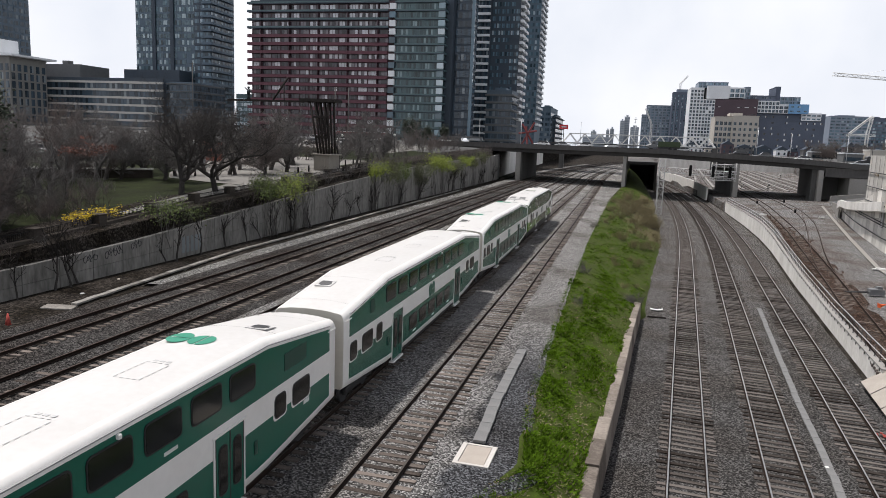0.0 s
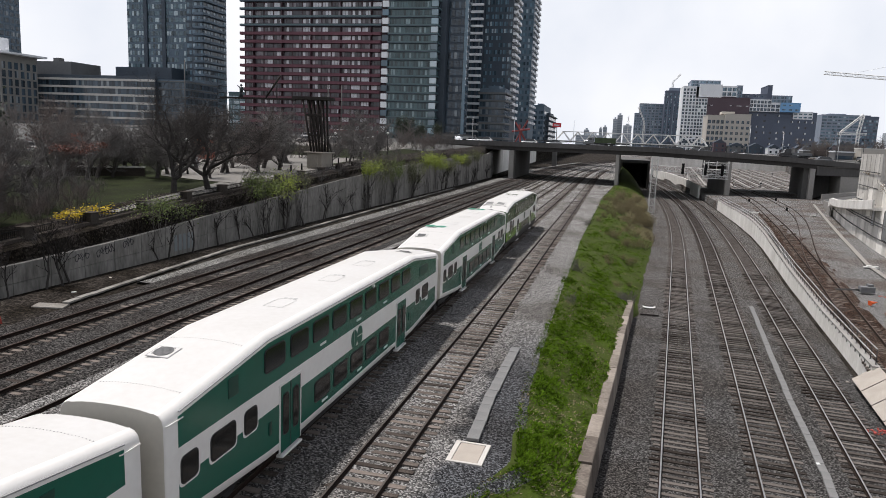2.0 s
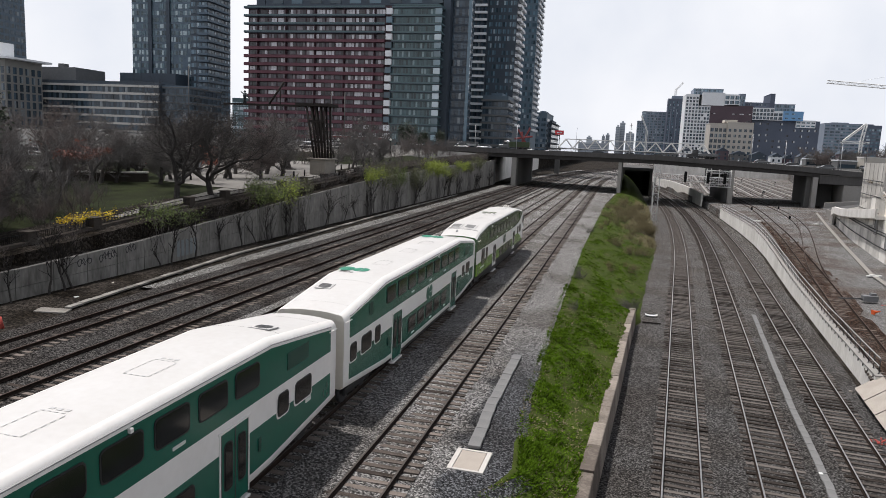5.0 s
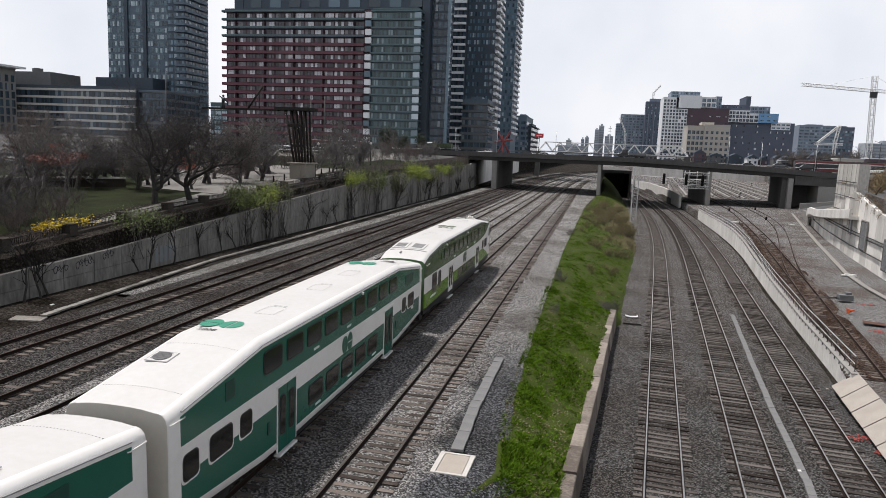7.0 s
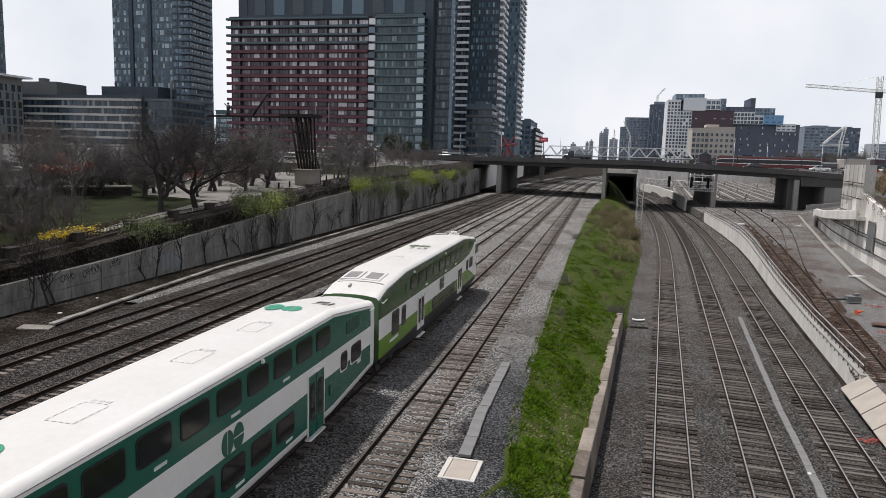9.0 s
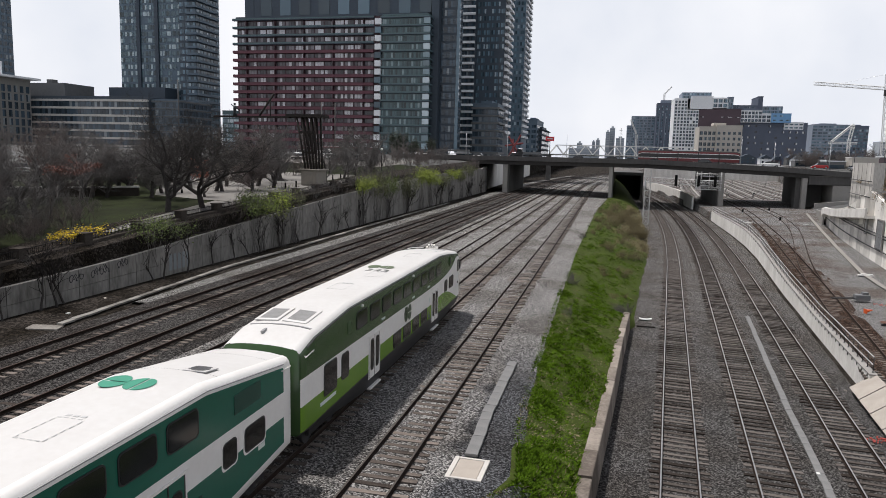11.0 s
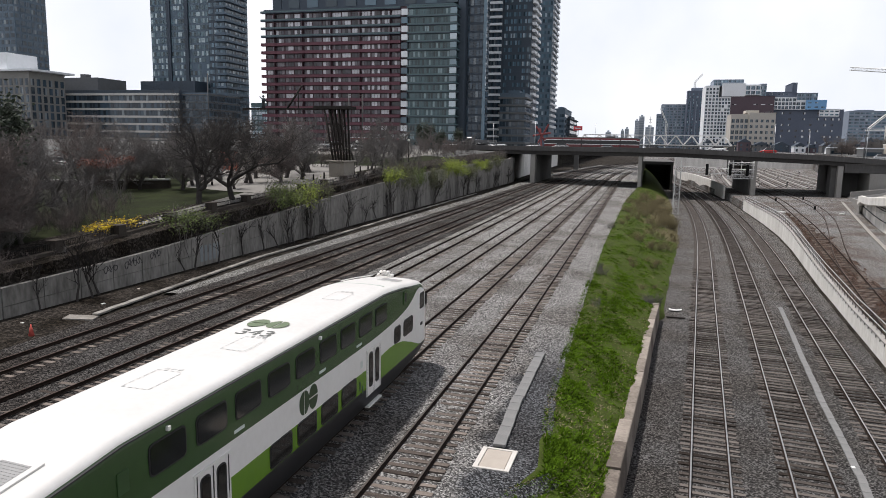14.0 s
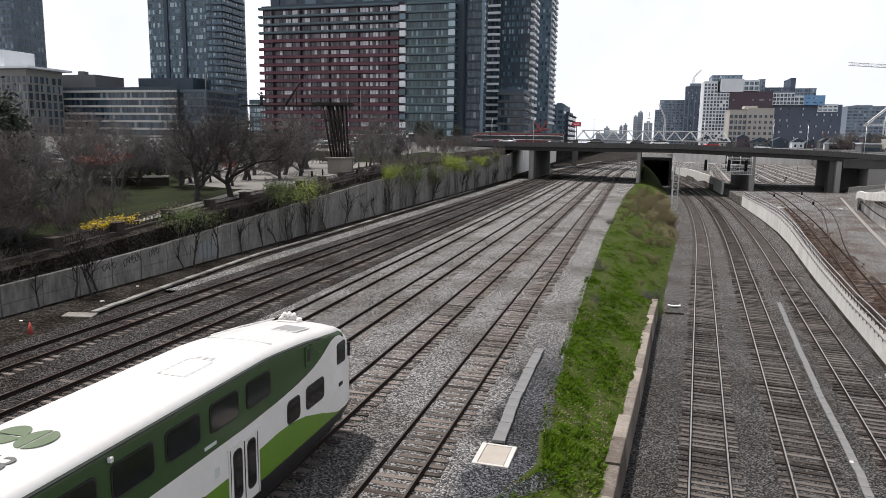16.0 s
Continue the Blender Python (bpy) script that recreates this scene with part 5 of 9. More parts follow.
    t = thing("balcony_stack", "stack of white balconies on a grey glass tower", "balconies")
    for s in range(4, 58):
        z = 9 + s * 2.92
        for y in (373, 381, 389):
            part("balcony", shape("balcony_b", lambda: balcony_mesh(0.9)), None, t, at=pose(-47.55, y, z))
    building("apartment_block", "grey mid-rise block beyond the towers", -53, -45.5, 430, 470, 9, 33, "clad_slate", "pane_dark", 3.1, 2.6, (0.7, 0.55), cap=60, seed=17)
    building("apartment_block", "dark low block with a flat overhanging roof", -46.5, -43.4, 440, 490, 9, 28, "clad_charcoal", "pane_dark", 3.1, 2.6, (0.7, 0.55), "clad_charcoal", 1.2, 0.3, cap=60, seed=18)
    building("office_block", "pale blue glass block between the towers", -252, -231, 420, 440, 9, 35.5, "clad_teal", "pane_corner", 3.1, 2.6, (0.85, 0.7), cap=60, faces="f", seed=35, roof=0.5)
    # far side, over the bridge
    o = building("office_tower", "slate glass tower far behind the bridge", 20.9, 53, 900, 930, 5, 63, "far_slate", "pane_blue", 3.2, 4.5, (0.7, 0.6), cap=60, faces="f", seed=20, roof=0.5)
    building("office_tower", "", 15.7, 20.8, 900, 930, 5, 51.5, "far_slate", "pane_blue", 3.2, 2.5, (0.7, 0.6), cap=20, faces="f", seed=19, roof=0.5, parent=o)
    o = building("office_tower", "tall dark slate tower with a crane on top", 48.6, 66, 880, 900, 5, 77.5, "brick_dark", "pane_blue", 3.2, 4.0, (0.5, 0.6), cap=60, faces="f", seed=21, roof=0.5)
    bm = bmesh.new()
    box(bm, 52.8, 65.0, 882, 896, 78.01, 81.4)
    for x in (52.0, 58.4):
        box(bm, x, x + 0.9, 879.4, 879.99, 24, 66)
    part("crown", bm, "far_slate", o)
    c = building("mixed_block", "large stepped block of white, black and blue stacked volumes", 54.3, 66, 700, 740, 5, 68.3, "clad_white", "pane_dark", 3.1, 2.4, (0.62, 0.66), cap=110, faces="f", seed=22, roof=0.5)
    for words_, x0, x1, y0, z0, z1, wall, pane, storey, bay, win, cap, skip in (
            ("left grid", 66.1, 76.5, 700.5, 5, 57.8, "clad_white", "pane_dark", 3.1, 2.6, (0.7, 0.7), 90, 0.05),
            ("maroon", 76.6, 113.6, 701, 5, 58.9, "clad_maroon", "pane_pale", 6.2, 6.0, (0.6, 0.10), 40, 0.55),
            ("panel", 68.8, 88.3, 700.2, 59.0, 70.2, "clad_white", "pane_dark", 11, 30, (0.02, 0.02), 1, 1.0),
            ("frame", 88.4, 101.2, 700.0, 60.0, 69.0, "clad_white", "pane_blue", 4.3, 4.1, (0.78, 0.72), 20, 0.0),
            ("glass", 101.3, 106.5, 703, 59.0, 70.0, "far_slate", "pane_blue", 3.2, 2.5, (0.8, 0.7), 20, 0.0),
            ("penthouse", 61.2, 87.2, 706, 69.0, 74.2, "far_slate", "pane_blue", 2.6, 3.0, (0.85, 0.7), 30, 0.0),
            ("dark top", 106.6, 128.3, 704, 56.3, 62.6, "brick_dark", "pane_dark", 3.1, 3.0, (0.6, 0.5), 30, 0.2),
            ("core", 128.4, 132.4, 706, 47.5, 71.0, "brick_dark", "pane_dark", 30, 30, (0.02, 0.02), 1, 1.0),
            ("second grid", 113.7, 131.8, 702, 47.4, 57.8, "clad_white", "pane_dark", 3.4, 2.9, (0.76, 0.74), 40, 0.0),
            ("blue glass", 132.5, 149.2, 703, 55.4, 61.7, "far_slate", "pane_blue", 3.1, 3.0, (0.8, 0.7), 30, 0.0),
            ("blue", 140, 156.6, 701, 47.4, 55.3, "clad_blue", "pane_blue", 3.9, 5.5, (0.5, 0.3), 20, 0.4),
            ("grid under blue glass", 131.9, 139.9, 703, 47.4, 55.3, "clad_white", "pane_dark", 3.4, 2.9, (0.76, 0.74), 20, 0.0),
            ("long brick", 113.7, 172.2, 706, 5, 47.3, "brick_dark", "pane_pale", 5.2, 5.4, (0.34, 0.34), 90, 0.35),
            ("white", 152, 168.4, 705, 41.5, 47.8, "clad_white", "pane_blue", 3.0, 4.0, (0.7, 0.4), 10, 0.0)):
        building("mixed_block", "", x0, x1, y0, 740, z0, z1, wall, pane, storey, bay, win, cap=cap, faces="f", seed=len(words_) + int(x0), skip=skip, parent=c, roof=0.5)
    w = building("warehouse", "beige concrete warehouse with small square windows", 74.7, 92.6, 560, 590, 5, 37.2, "clad_beige", "pane_dark", 4.1, 3.4, (0.5, 0.5), cap=80, faces="f", seed=30, roof=0.5)
    building("warehouse", "", 62.6, 74.6, 561.5, 590, 5, 36.2, "clad_beige", "pane_dark", 4.1, 2.6, (0.7, 0.62), cap=60, faces="f", seed=33, roof=0.5, parent=w)
    bm = bmesh.new()
    box(bm, 73.0, 81.7, 565, 580, 37.7, 39.6)
    part("stair_head", bm, "clad_beige", w)
    building("office_block", "pale office block on the far skyline", 225, 264, 900, 930, 5, 56, "far_slate", "pane_blue", 3.6, 5, (0.8, 0.5), cap=60, faces="f", seed=31)
    building("office_block", "dark low office block on the far skyline", 264, 284, 900, 930, 5, 55, "brick_dark", "pane_blue", 3.6, 5, (0.8, 0.6), cap=60, faces="f", seed=32)




# ---------------------------------------------------------------- plants
mat("bark_dark", (0.022, 0.020, 0.019), 0.95, vary=0.4, scale=2, fine=14, bump=0.5, bump_scale=16)
mat("stone_tan", (0.24, 0.22, 0.19), 0.9, vary=0.15, scale=0.6, fine=5)
mat("twig_bank", (0.17, 0.145, 0.085), 0.95, vary=0.35, scale=0.6, fine=5)
mat("bark_old", (0.038, 0.035, 0.033), 0.95, vary=0.4, scale=2, fine=14, bump=0.5, bump_scale=16)
mat("bark", (0.058, 0.053, 0.050), 0.95, vary=0.4, scale=2, fine=14, bump=0.5, bump_scale=16)
mat("twig", (0.116, 0.109, 0.105), 0.95, vary=0.35, scale=0.6, fine=5)
mat("twig_red", (0.118, 0.100, 0.093), 0.95, vary=0.35, scale=0.6, fine=5)


def leaf_mat(name, colour, tint):
    m = mat(name, colour, 0.75, vary=0.35, scale=0.8, fine=6, random_by="island", tint=tint)
    m.node_tree.nodes["Principled BSDF"].inputs["Subsurface Weight"].default_value = 0.0


leaf_mat("leaf_fresh", (0.21, 0.26, 0.03), (0.13, 0.17, 0.02))
leaf_mat("leaf_olive", (0.085, 0.095, 0.035), (0.06, 0.062, 0.03))
leaf_mat("leaf_green", (0.090, 0.125, 0.022), (0.045, 0.062, 0.016))
leaf_mat("leaf_dark", (0.028, 0.04, 0.022), (0.02, 0.028, 0.016))
leaf_mat("leaf_yellow", (0.62, 0.46, 0.02), (0.45, 0.33, 0.02))
leaf_mat("leaf_rust", (0.125, 0.042, 0.028), (0.085, 0.035, 0.025))
mat("grass_blade", (0.058, 0.105, 0.006), 0.85, vary=0.45, scale=0.5, fine=3, random_by="island", tint=(0.030, 0.058, 0.004), spec=0.05)
leaf_mat("grass_dry", (0.16, 0.13, 0.07), (0.09, 0.075, 0.04))


def limb(verts, faces, a, b, r0, r1, sides):
    d = (b - a)
    if d.length < 1e-5:
        return
    q = d.to_track_quat("Z", "Y")
    n = len(verts)
    for p, r in ((a, r0), (b, r1)):
        for i in range(sides):
            w = 6.28319 * i / sides
            verts.append(p + q @ Vector((r * math.cos(w), r * math.sin(w), 0)))
    for i in range(sides):
        j = (i + 1) % sides
        faces.append((n + i, n + j, n + sides + j, n + sides + i))


def tree_meshes(seed, height, spread=0.62, twist=0.25, fine=4, twig="twig", first=0.36, low=1):
    """Trunk mesh and crown mesh of a leafless tree: limbs that fork four times and end in fans of twigs."""
    rnd = random.Random(seed)
    tv, tf, cv, cf = [], [], [], []

    def grow(p, d, length, r, level):
        steps = 4 if level < 2 else 3
        for k in range(steps):
            d = (d + Vector((rnd.uniform(-1, 1), rnd.uniform(-1, 1), rnd.uniform(-0.5, 0.7))) * twist * (0.6 + 0.25 * level)).normalized()
            q = p + d * length / steps
            r1 = r * (0.86 if level == 0 else 0.80)
            if level > 1:
                r, r1 = max(r, (0.02, 0.02, 0.014, 0.009, 0.0065)[level]), max(r1, (0.02, 0.02, 0.011, 0.007, 0.005)[level])
            if level == 0:
                limb(tv, tf, p, q, r, r1, 8)
            else:
                limb(cv, cf, p, q, r, r1, 5 if level == 1 else 3)
            if level < fine and (level > 0 or k >= low):
                for s in range(rnd.choice((1, 2, 2)) if level < 2 else rnd.choice((2, 2, 3))):
                    out = Vector((rnd.uniform(-1, 1), rnd.uniform(-1, 1), rnd.uniform(-0.15, 0.55)))
                    nd = (d * (1 - spread) + out.normalized() * spread).normalized()
                    grow(q, nd, length * rnd.uniform(0.48, 0.72), r1 * rnd.uniform(0.45, 0.65), level + 1)
            p, r = q, r1
        if level < fine:
            grow(p, d, length * 0.6, r * 0.8, level + 1)
    grow(Vector((0, 0, -0.15)), Vector((rnd.uniform(-0.15, 0.15), rnd.uniform(-0.15, 0.15), 1)).normalized(), height * first, height * 0.022, 0)
    top = max(v.z for v in cv)
    k = height / top
    out = []
    for name, v, f, m in (("trunk", tv, tf, "bark"), ("crown", cv, cf, twig)):
        me = bpy.data.meshes.new(name)
        me.from_pydata([tuple(p * k) for p in v], [], f)
        me.materials.append(MATS[m])
        me.update()
        out.append(me)
    return out


def gnarled_meshes(seed, height):
    """An old tree: a short leaning trunk that splits into a few long, winding limbs with sparse twigs."""
    rnd = random.Random(seed)
    tv, tf, cv, cf = [], [], [], []

    def wander(p, d, length, rad, level):
        n = (7, 6, 5, 4)[level]
        for k in range(n):
            bend_by = Vector((rnd.uniform(-1, 1), rnd.uniform(-1, 1), rnd.uniform(-0.55, 0.75)))
            d = (d + bend_by * (0.62 if level < 2 else 0.5)).normalized()
            q = p + d * length / n
            r1 = max(rad * (0.86 if level == 0 else 0.78), (0.05, 0.02, 0.009, 0.005)[level])
            limb(tv if level == 0 else cv, tf if level == 0 else cf, p, q, rad, r1, (7, 5, 4, 3)[level])
            if level < 3 and k > (1 if level == 0 else 0):
                for _ in range((2, 2, 3)[level]):
                    nd = (d * 0.5 + Vector((rnd.uniform(-1, 1), rnd.uniform(-1, 1), rnd.uniform(-0.35, 0.7)))).normalized()
                    wander(q, nd, length * rnd.uniform(0.38, 0.62), r1 * rnd.uniform(0.45, 0.7), level + 1)
            p, rad = q, r1
    fork = Vector((rnd.uniform(-0.3, 0.3), rnd.uniform(-0.4, 0.4), height * 0.17))
    limb(tv, tf, Vector((0, 0, -0.2)), fork, 0.30, 0.25, 9)
    for k in range(4):
        a = k * 1.6 + rnd.uniform(-0.4, 0.4)
        wander(fork, Vector((math.cos(a) * 0.75, math.sin(a) * 0.95, rnd.uniform(0.7, 1.1))).normalized(), height * rnd.uniform(0.75, 0.95), rnd.uniform(0.15, 0.21), 0)
    out = []
    for name, v, f in (("trunk", tv, tf), ("crown", cv, cf)):
        me = bpy.data.meshes.new(name)
        me.from_pydata([tuple(p) for p in v], [], f)
        me.materials.append(MATS["bark_old"])
        out.append(me)
    return out


def thicket_mesh(seed, height, spread, stems, twig="twig", lean=0.35, r=0.022):
    """A bare bush: many stems from the ground, forking into fine twigs. Stems and twigs are two meshes."""
    rnd = random.Random(seed)
    sv, sf, cv, cf = [], [], [], []

    def grow(p, d, length, rad, level):
        for k in range(3):
            d = (d + Vector((rnd.uniform(-1, 1), rnd.uniform(-1, 1), rnd.uniform(-0.4, 0.6))) * 0.28).normalized()
            q = p + d * length / 3
            limb(sv if level == 0 else cv, sf if level == 0 else cf, p, q, rad, rad * 0.8, 4 if level == 0 else 3)
            if level < 2:
                for _ in range(2 if level == 0 else 3):
                    nd = (d + Vector((rnd.uniform(-1, 1), rnd.uniform(-1, 1), rnd.uniform(-0.3, 0.7))) * 0.8).normalized()
                    grow(q, nd, length * rnd.uniform(0.3, 0.55), max(rad * 0.5, 0.007), level + 1)
            p, rad = q, rad * 0.8
    for _ in range(stems):
        a = rnd.uniform(0, 6.283)
        base = Vector((rnd.gauss(0, 0.35) * spread, rnd.gauss(0, 0.5) * spread, -0.1))
        grow(base, Vector((math.cos(a) * lean, math.sin(a) * lean, 1)).normalized(), height * rnd.uniform(0.5, 0.95), r * rnd.uniform(0.7, 1.3), 0)
    out = []
    for name, v, f in (("branchwork", sv, sf), ("crown", cv, cf)):
        me = bpy.data.meshes.new(name)
        me.from_pydata([tuple(p) for p in v], [], f)
        me.materials.append(MATS["bark" if name == "branchwork" else twig])
        out.append(me)
    return out


def leaf_mesh(name, seed, count, radii, size, m, lumps=7, droop=0.0, stems=10, stem_h=1.0):
    """A shrub: stems, and many small leaves gathered in uneven lumps."""
    rnd = random.Random(seed)
    verts, faces = [], []
    cores = [(Vector((rnd.gauss(0, 0.42) * radii[0], rnd.gauss(0, 0.42) * radii[1], rnd.uniform(-0.3, 0.55) * radii[2])), rnd.uniform(0.25, 0.5)) for _ in range(lumps)]
    for _ in range(count):
        c, k = rnd.choice(cores)
        p = c + Vector((rnd.gauss(0, k * 0.5) * radii[0], rnd.gauss(0, k * 0.5) * radii[1], rnd.gauss(0, k * 0.5) * radii[2] - droop * rnd.random()))
        a = Vector((rnd.uniform(-1, 1), rnd.uniform(-1, 1), rnd.uniform(-0.6, 0.6))).normalized() * size * rnd.uniform(0.6, 1.3)
        b = a.cross(Vector((rnd.uniform(-1, 1), rnd.uniform(-1, 1), rnd.uniform(-1, 1)))).normalized() * size * rnd.uniform(0.3, 0.6)
        n = len(verts)
        verts += [p - a, p + b, p + a, p - b]
        faces.append((n, n + 1, n + 2, n + 3))
    me = bpy.data.meshes.new(name)
    me.from_pydata([tuple(v) for v in verts], [], faces)
    me.materials.append(MATS[m])
    sv, sf = [], []
    for _ in range(stems):
        c, k = rnd.choice(cores)
        base = Vector((rnd.uniform(-0.3, 0.3) * radii[0], rnd.uniform(-0.3, 0.3) * radii[1], -stem_h))
        mid = base.lerp(c, 0.5) + Vector((rnd.uniform(-0.2, 0.2), rnd.uniform(-0.2, 0.2), 0.1))
        limb(sv, sf, base, mid, 0.03, 0.02, 4)
        limb(sv, sf, mid, c, 0.02, 0.01, 3)
        for _ in range(4):
            e = c + Vector((rnd.gauss(0, 0.3) * radii[0], rnd.gauss(0, 0.3) * radii[1], rnd.gauss(0.2, 0.3) * radii[2]))
            limb(sv, sf, c, e, 0.01, 0.005, 3)
    st = bpy.data.meshes.new("stems")
    st.from_pydata([tuple(v) for v in sv], [], sf)
    st.materials.append(MATS["twig"])
    return me, st


def plant(name, label, category, meshes, at, names=("trunk", "crown"), group="", scale=1.0):
    root = thing(name, label, category, group, at=at)
    for n, me in zip(names, meshes):
        ob = new(n, me)
        ob.parent = root
        ob.scale = (scale, scale, scale)
    return root


def land(x, y):
    p = ground_profile(y)
    for (a, u), (b, v) in zip(p, p[1:]):
        if a <= x <= b:
            return lerp(u, v, (x - a) / max(1e-6, b - a))
    return 0.0


_scatter = random.Random(19)
SCATTER = [(a, b) for a, b in ((_scatter.random(), _scatter.random()) for _ in range(64)) if not (a < 0.3 and 0.27 < b < 0.6) and not (a < 0.42 and b > 0.36)]


def build_plants():
    rnd = random.Random(77)
    kinds = [tree_meshes(100 + k, 8.6, 0.66, 0.30, 4, "twig" if k % 3 else "twig_red", 0.27, 0) for k in range(6)]
    sparse = [tree_meshes(120 + k, 8.6, 0.62, 0.34, 3, "twig" if k % 3 else "twig_red", 0.3, 0) for k in range(6)]
    gnarled = [gnarled_meshes(201 + k, 7.6) for k in range(2)]
    young = [tree_meshes(300 + k, 3.4, 0.5, 0.3, 3) for k in range(3)]
    thin = [tree_meshes(310 + k, 4.0, 0.34, 0.36, 2, "bark_dark", 0.62, 1) for k in range(5)]
    # two old trees beside the path, then the park's trees
    for k, (x, y, h) in enumerate(((-40.2, 63.0, 1.05), (-41.1, 58.5, 1.0))):
        plant("tree", "old gnarled bare tree with twisted limbs beside the park fence", "tree", gnarled[k], pose(x, y, land(x, y), 0, 0, 60 * k), scale=h)
    spots = [(-41.5, 36.5, 1.15), (-46.0, 44.0, 1.1), (-55.5, 59.5, 0.95), (-56.0, 66.0, 0.9), (-58.5, 73.5, 0.9), (-49.0, 101, 0.9), (-45.5, 108, 0.95), (-47.5, 134, 1.0), (-53, 150, 1.0),
             (-52.0, 47.0, 1.1), (-60.0, 52.0, 1.1), (-66.0, 62.0, 1.05), (-70, 76, 1.0), (-74, 92, 1.0), (-64, 96, 1.0), (-55, 92, 0.9), (-80, 70, 1.1), (-86, 84, 1.1), (-92, 98, 1.1), (-60, 116, 1.0),
             (-70, 122, 1.0), (-82, 118, 1.0), (-56, 128, 1.0), (-48, 118, 0.9), (-62, 142, 1.05), (-75, 145, 1.05), (-88, 135, 1.1), (-50, 160, 1.0), (-58, 168, 1.05), (-47, 172, 0.9), (-66, 160, 1.0), (-54, 182, 1.0),
             (-100, 112, 1.1), (-104, 90, 1.1), (-96, 74, 1.1), (-84, 56, 1.15), (-74, 46, 1.15), (-64, 40, 1.15), (-112, 130, 1.1), (-92, 158, 1.1), (-78, 172, 1.1), (-66, 182, 1.1), (-110, 106, 1.15), (-56, 38, 1.1),
             (-43, 30, 1.0), (-48, 33, 1.1), (-44, 41, 1.0), (-50.5, 40, 1.0), (-47, 51, 0.9), (-53, 54, 0.95), (-43.5, 48.5, 0.8), (-60, 45, 1.1), (-52, 73, 0.9), (-47, 78, 0.8), (-45, 71, 0.7), *[(-44 - 70 * a, 36 + 150 * b, 0.8 + 0.4 * a) for a, b in SCATTER], (-44.0, 80, 0.95), (-46.5, 86, 1.05), (-42.4, 99, 0.85), (-50, 84, 0.9), (-43.5, 124, 0.75), (-44, 146, 0.8), (-44.5, 160, 0.8), (-46, 188, 0.8), (-43.4, 84.6, 1.05), (-45.6, 89.5, 1.1), (-40.6, 95.6, 0.9), (-47.5, 95, 1.1), (-42.2, 112, 1.0), (-44.5, 117, 1.05), (-41.2, 104, 0.85), (-50.5, 112, 1.1), (-48, 124, 1.1), (-46, 139, 1.1), (-43, 131, 1.0), (-57.5, 79, 1.0), (-62.5, 84, 1.0), (-67, 70, 1.0), (-60, 67.5, 0.95), (-40.6, 33, 0.9), (-42, 35.4, 1.0), (-44.5, 38, 1.1), (-41.6, 38.6, 0.75), (-47, 36, 1.15), (-53, 45, 1.0), (-55, 49.5, 1.0), (-58, 55.5, 1.05), (-52.2, 52.0, 0.8), (-62, 60, 1.0), (-70, 66, 1.1)]
    for k, (x, y, s) in enumerate(spots):
        if -51.5 < x < -43.2 and 40.5 < y < 53 or -64 < x < -42 and 98 < y < 178 and k % 3 != 1:     # the open lawn behind the fence, the open pavement
            rnd.random(), rnd.random()
            continue
        plant("tree", "leafless spring tree with dense grey-brown twigs in the park" if k % 3 else "leafless tree with reddish buds on fine twigs", "tree", kinds[k % 6] if x > -52 and y < 62 or k % 4 == 0 and y < 125 else sparse[k % 6],
              pose(x, y, land(x, y), 0, 0, rnd.uniform(0, 360)), group="park trees", scale=s * rnd.uniform(0.85, 1.05) * (0.95 if x > -50 else 0.85))
    # the row behind the lawn and along the plaza
    row = random.Random(29)
    for k, (x, y) in enumerate(((-57.9, 62.5), (-55.3, 63.5), (-54.8, 67.0), (-60.0, 77.6), (-50.4, 68.7), (-47.8, 77.8), (-43.7, 79.5), (-52.5, 99.1), (-62.5, 68.5), (-65.0, 75.0), (-56.5, 73.0), (-53.0, 80.5), (-58.0, 86.0), (-49.0, 88.0))):
        plant("tree", "leafless spreading tree with grey twigs beside the plaza", "tree", (sparse if k % 2 else kinds)[k % 6], pose(x, y, land(x, y) - 0.05, 0, 0, row.uniform(0, 360)), group="park trees", scale=row.uniform(0.68, 0.86))
    for k in range(22):
        y = 455 + 60 * rnd.random()
        x = far_right(y) + 6 + 90 * rnd.random()
        plant("tree", "bare tree between the roofs beyond the bridge", "tree", sparse[k % 6], pose(x, y, land(x, y) - 0.2, 0, 0, rnd.uniform(0, 360)), group="far trees", scale=rnd.uniform(1.0, 1.8))
    yonder = random.Random(88)
    for k in range(26):
        y = yonder.uniform(330, 415)
        x = far_right(y) + yonder.uniform(4, 32)
        plant("tree", "bare brown tree before the far houses", "tree", kinds[k % 6], pose(x, y, land(x, y) - 0.2, 0, 0, yonder.uniform(0, 360)), group="far trees", scale=yonder.uniform(0.6, 1.0))
    # evergreens by the red block
    for x, y, h in ((-60.0, 196, 1.2), (-55.0, 192, 1.0), (-63, 202, 1.3), (-50.5, 196, 0.9)):
        ev = leaf_mesh("crown", int(-x * 7), 4200, (1.7, 1.7, 3.2), 0.14, "leaf_dark", 12, 0.4, 6, 3.5)
        plant("evergreen_tree", "dark evergreen tree beside the street", "tree", (ev[1], ev[0]), pose(x, y, land(x, y) + 3.6, 0, 0, 0), group="evergreens", scale=1.1 * h)
    ev = leaf_mesh("crown", 91, 2600, (1.5, 1.5, 3.4), 0.16, "leaf_dark", 16, 0.4, 6, 4.6)
    plant("evergreen_tree", "dark evergreen tree at the edge of the park", "tree", (ev[1], ev[0]), pose(-48.8, 45.0, land(-48.8, 45) + 6.2, 0, 0, 0), group="evergreens", scale=1.38)
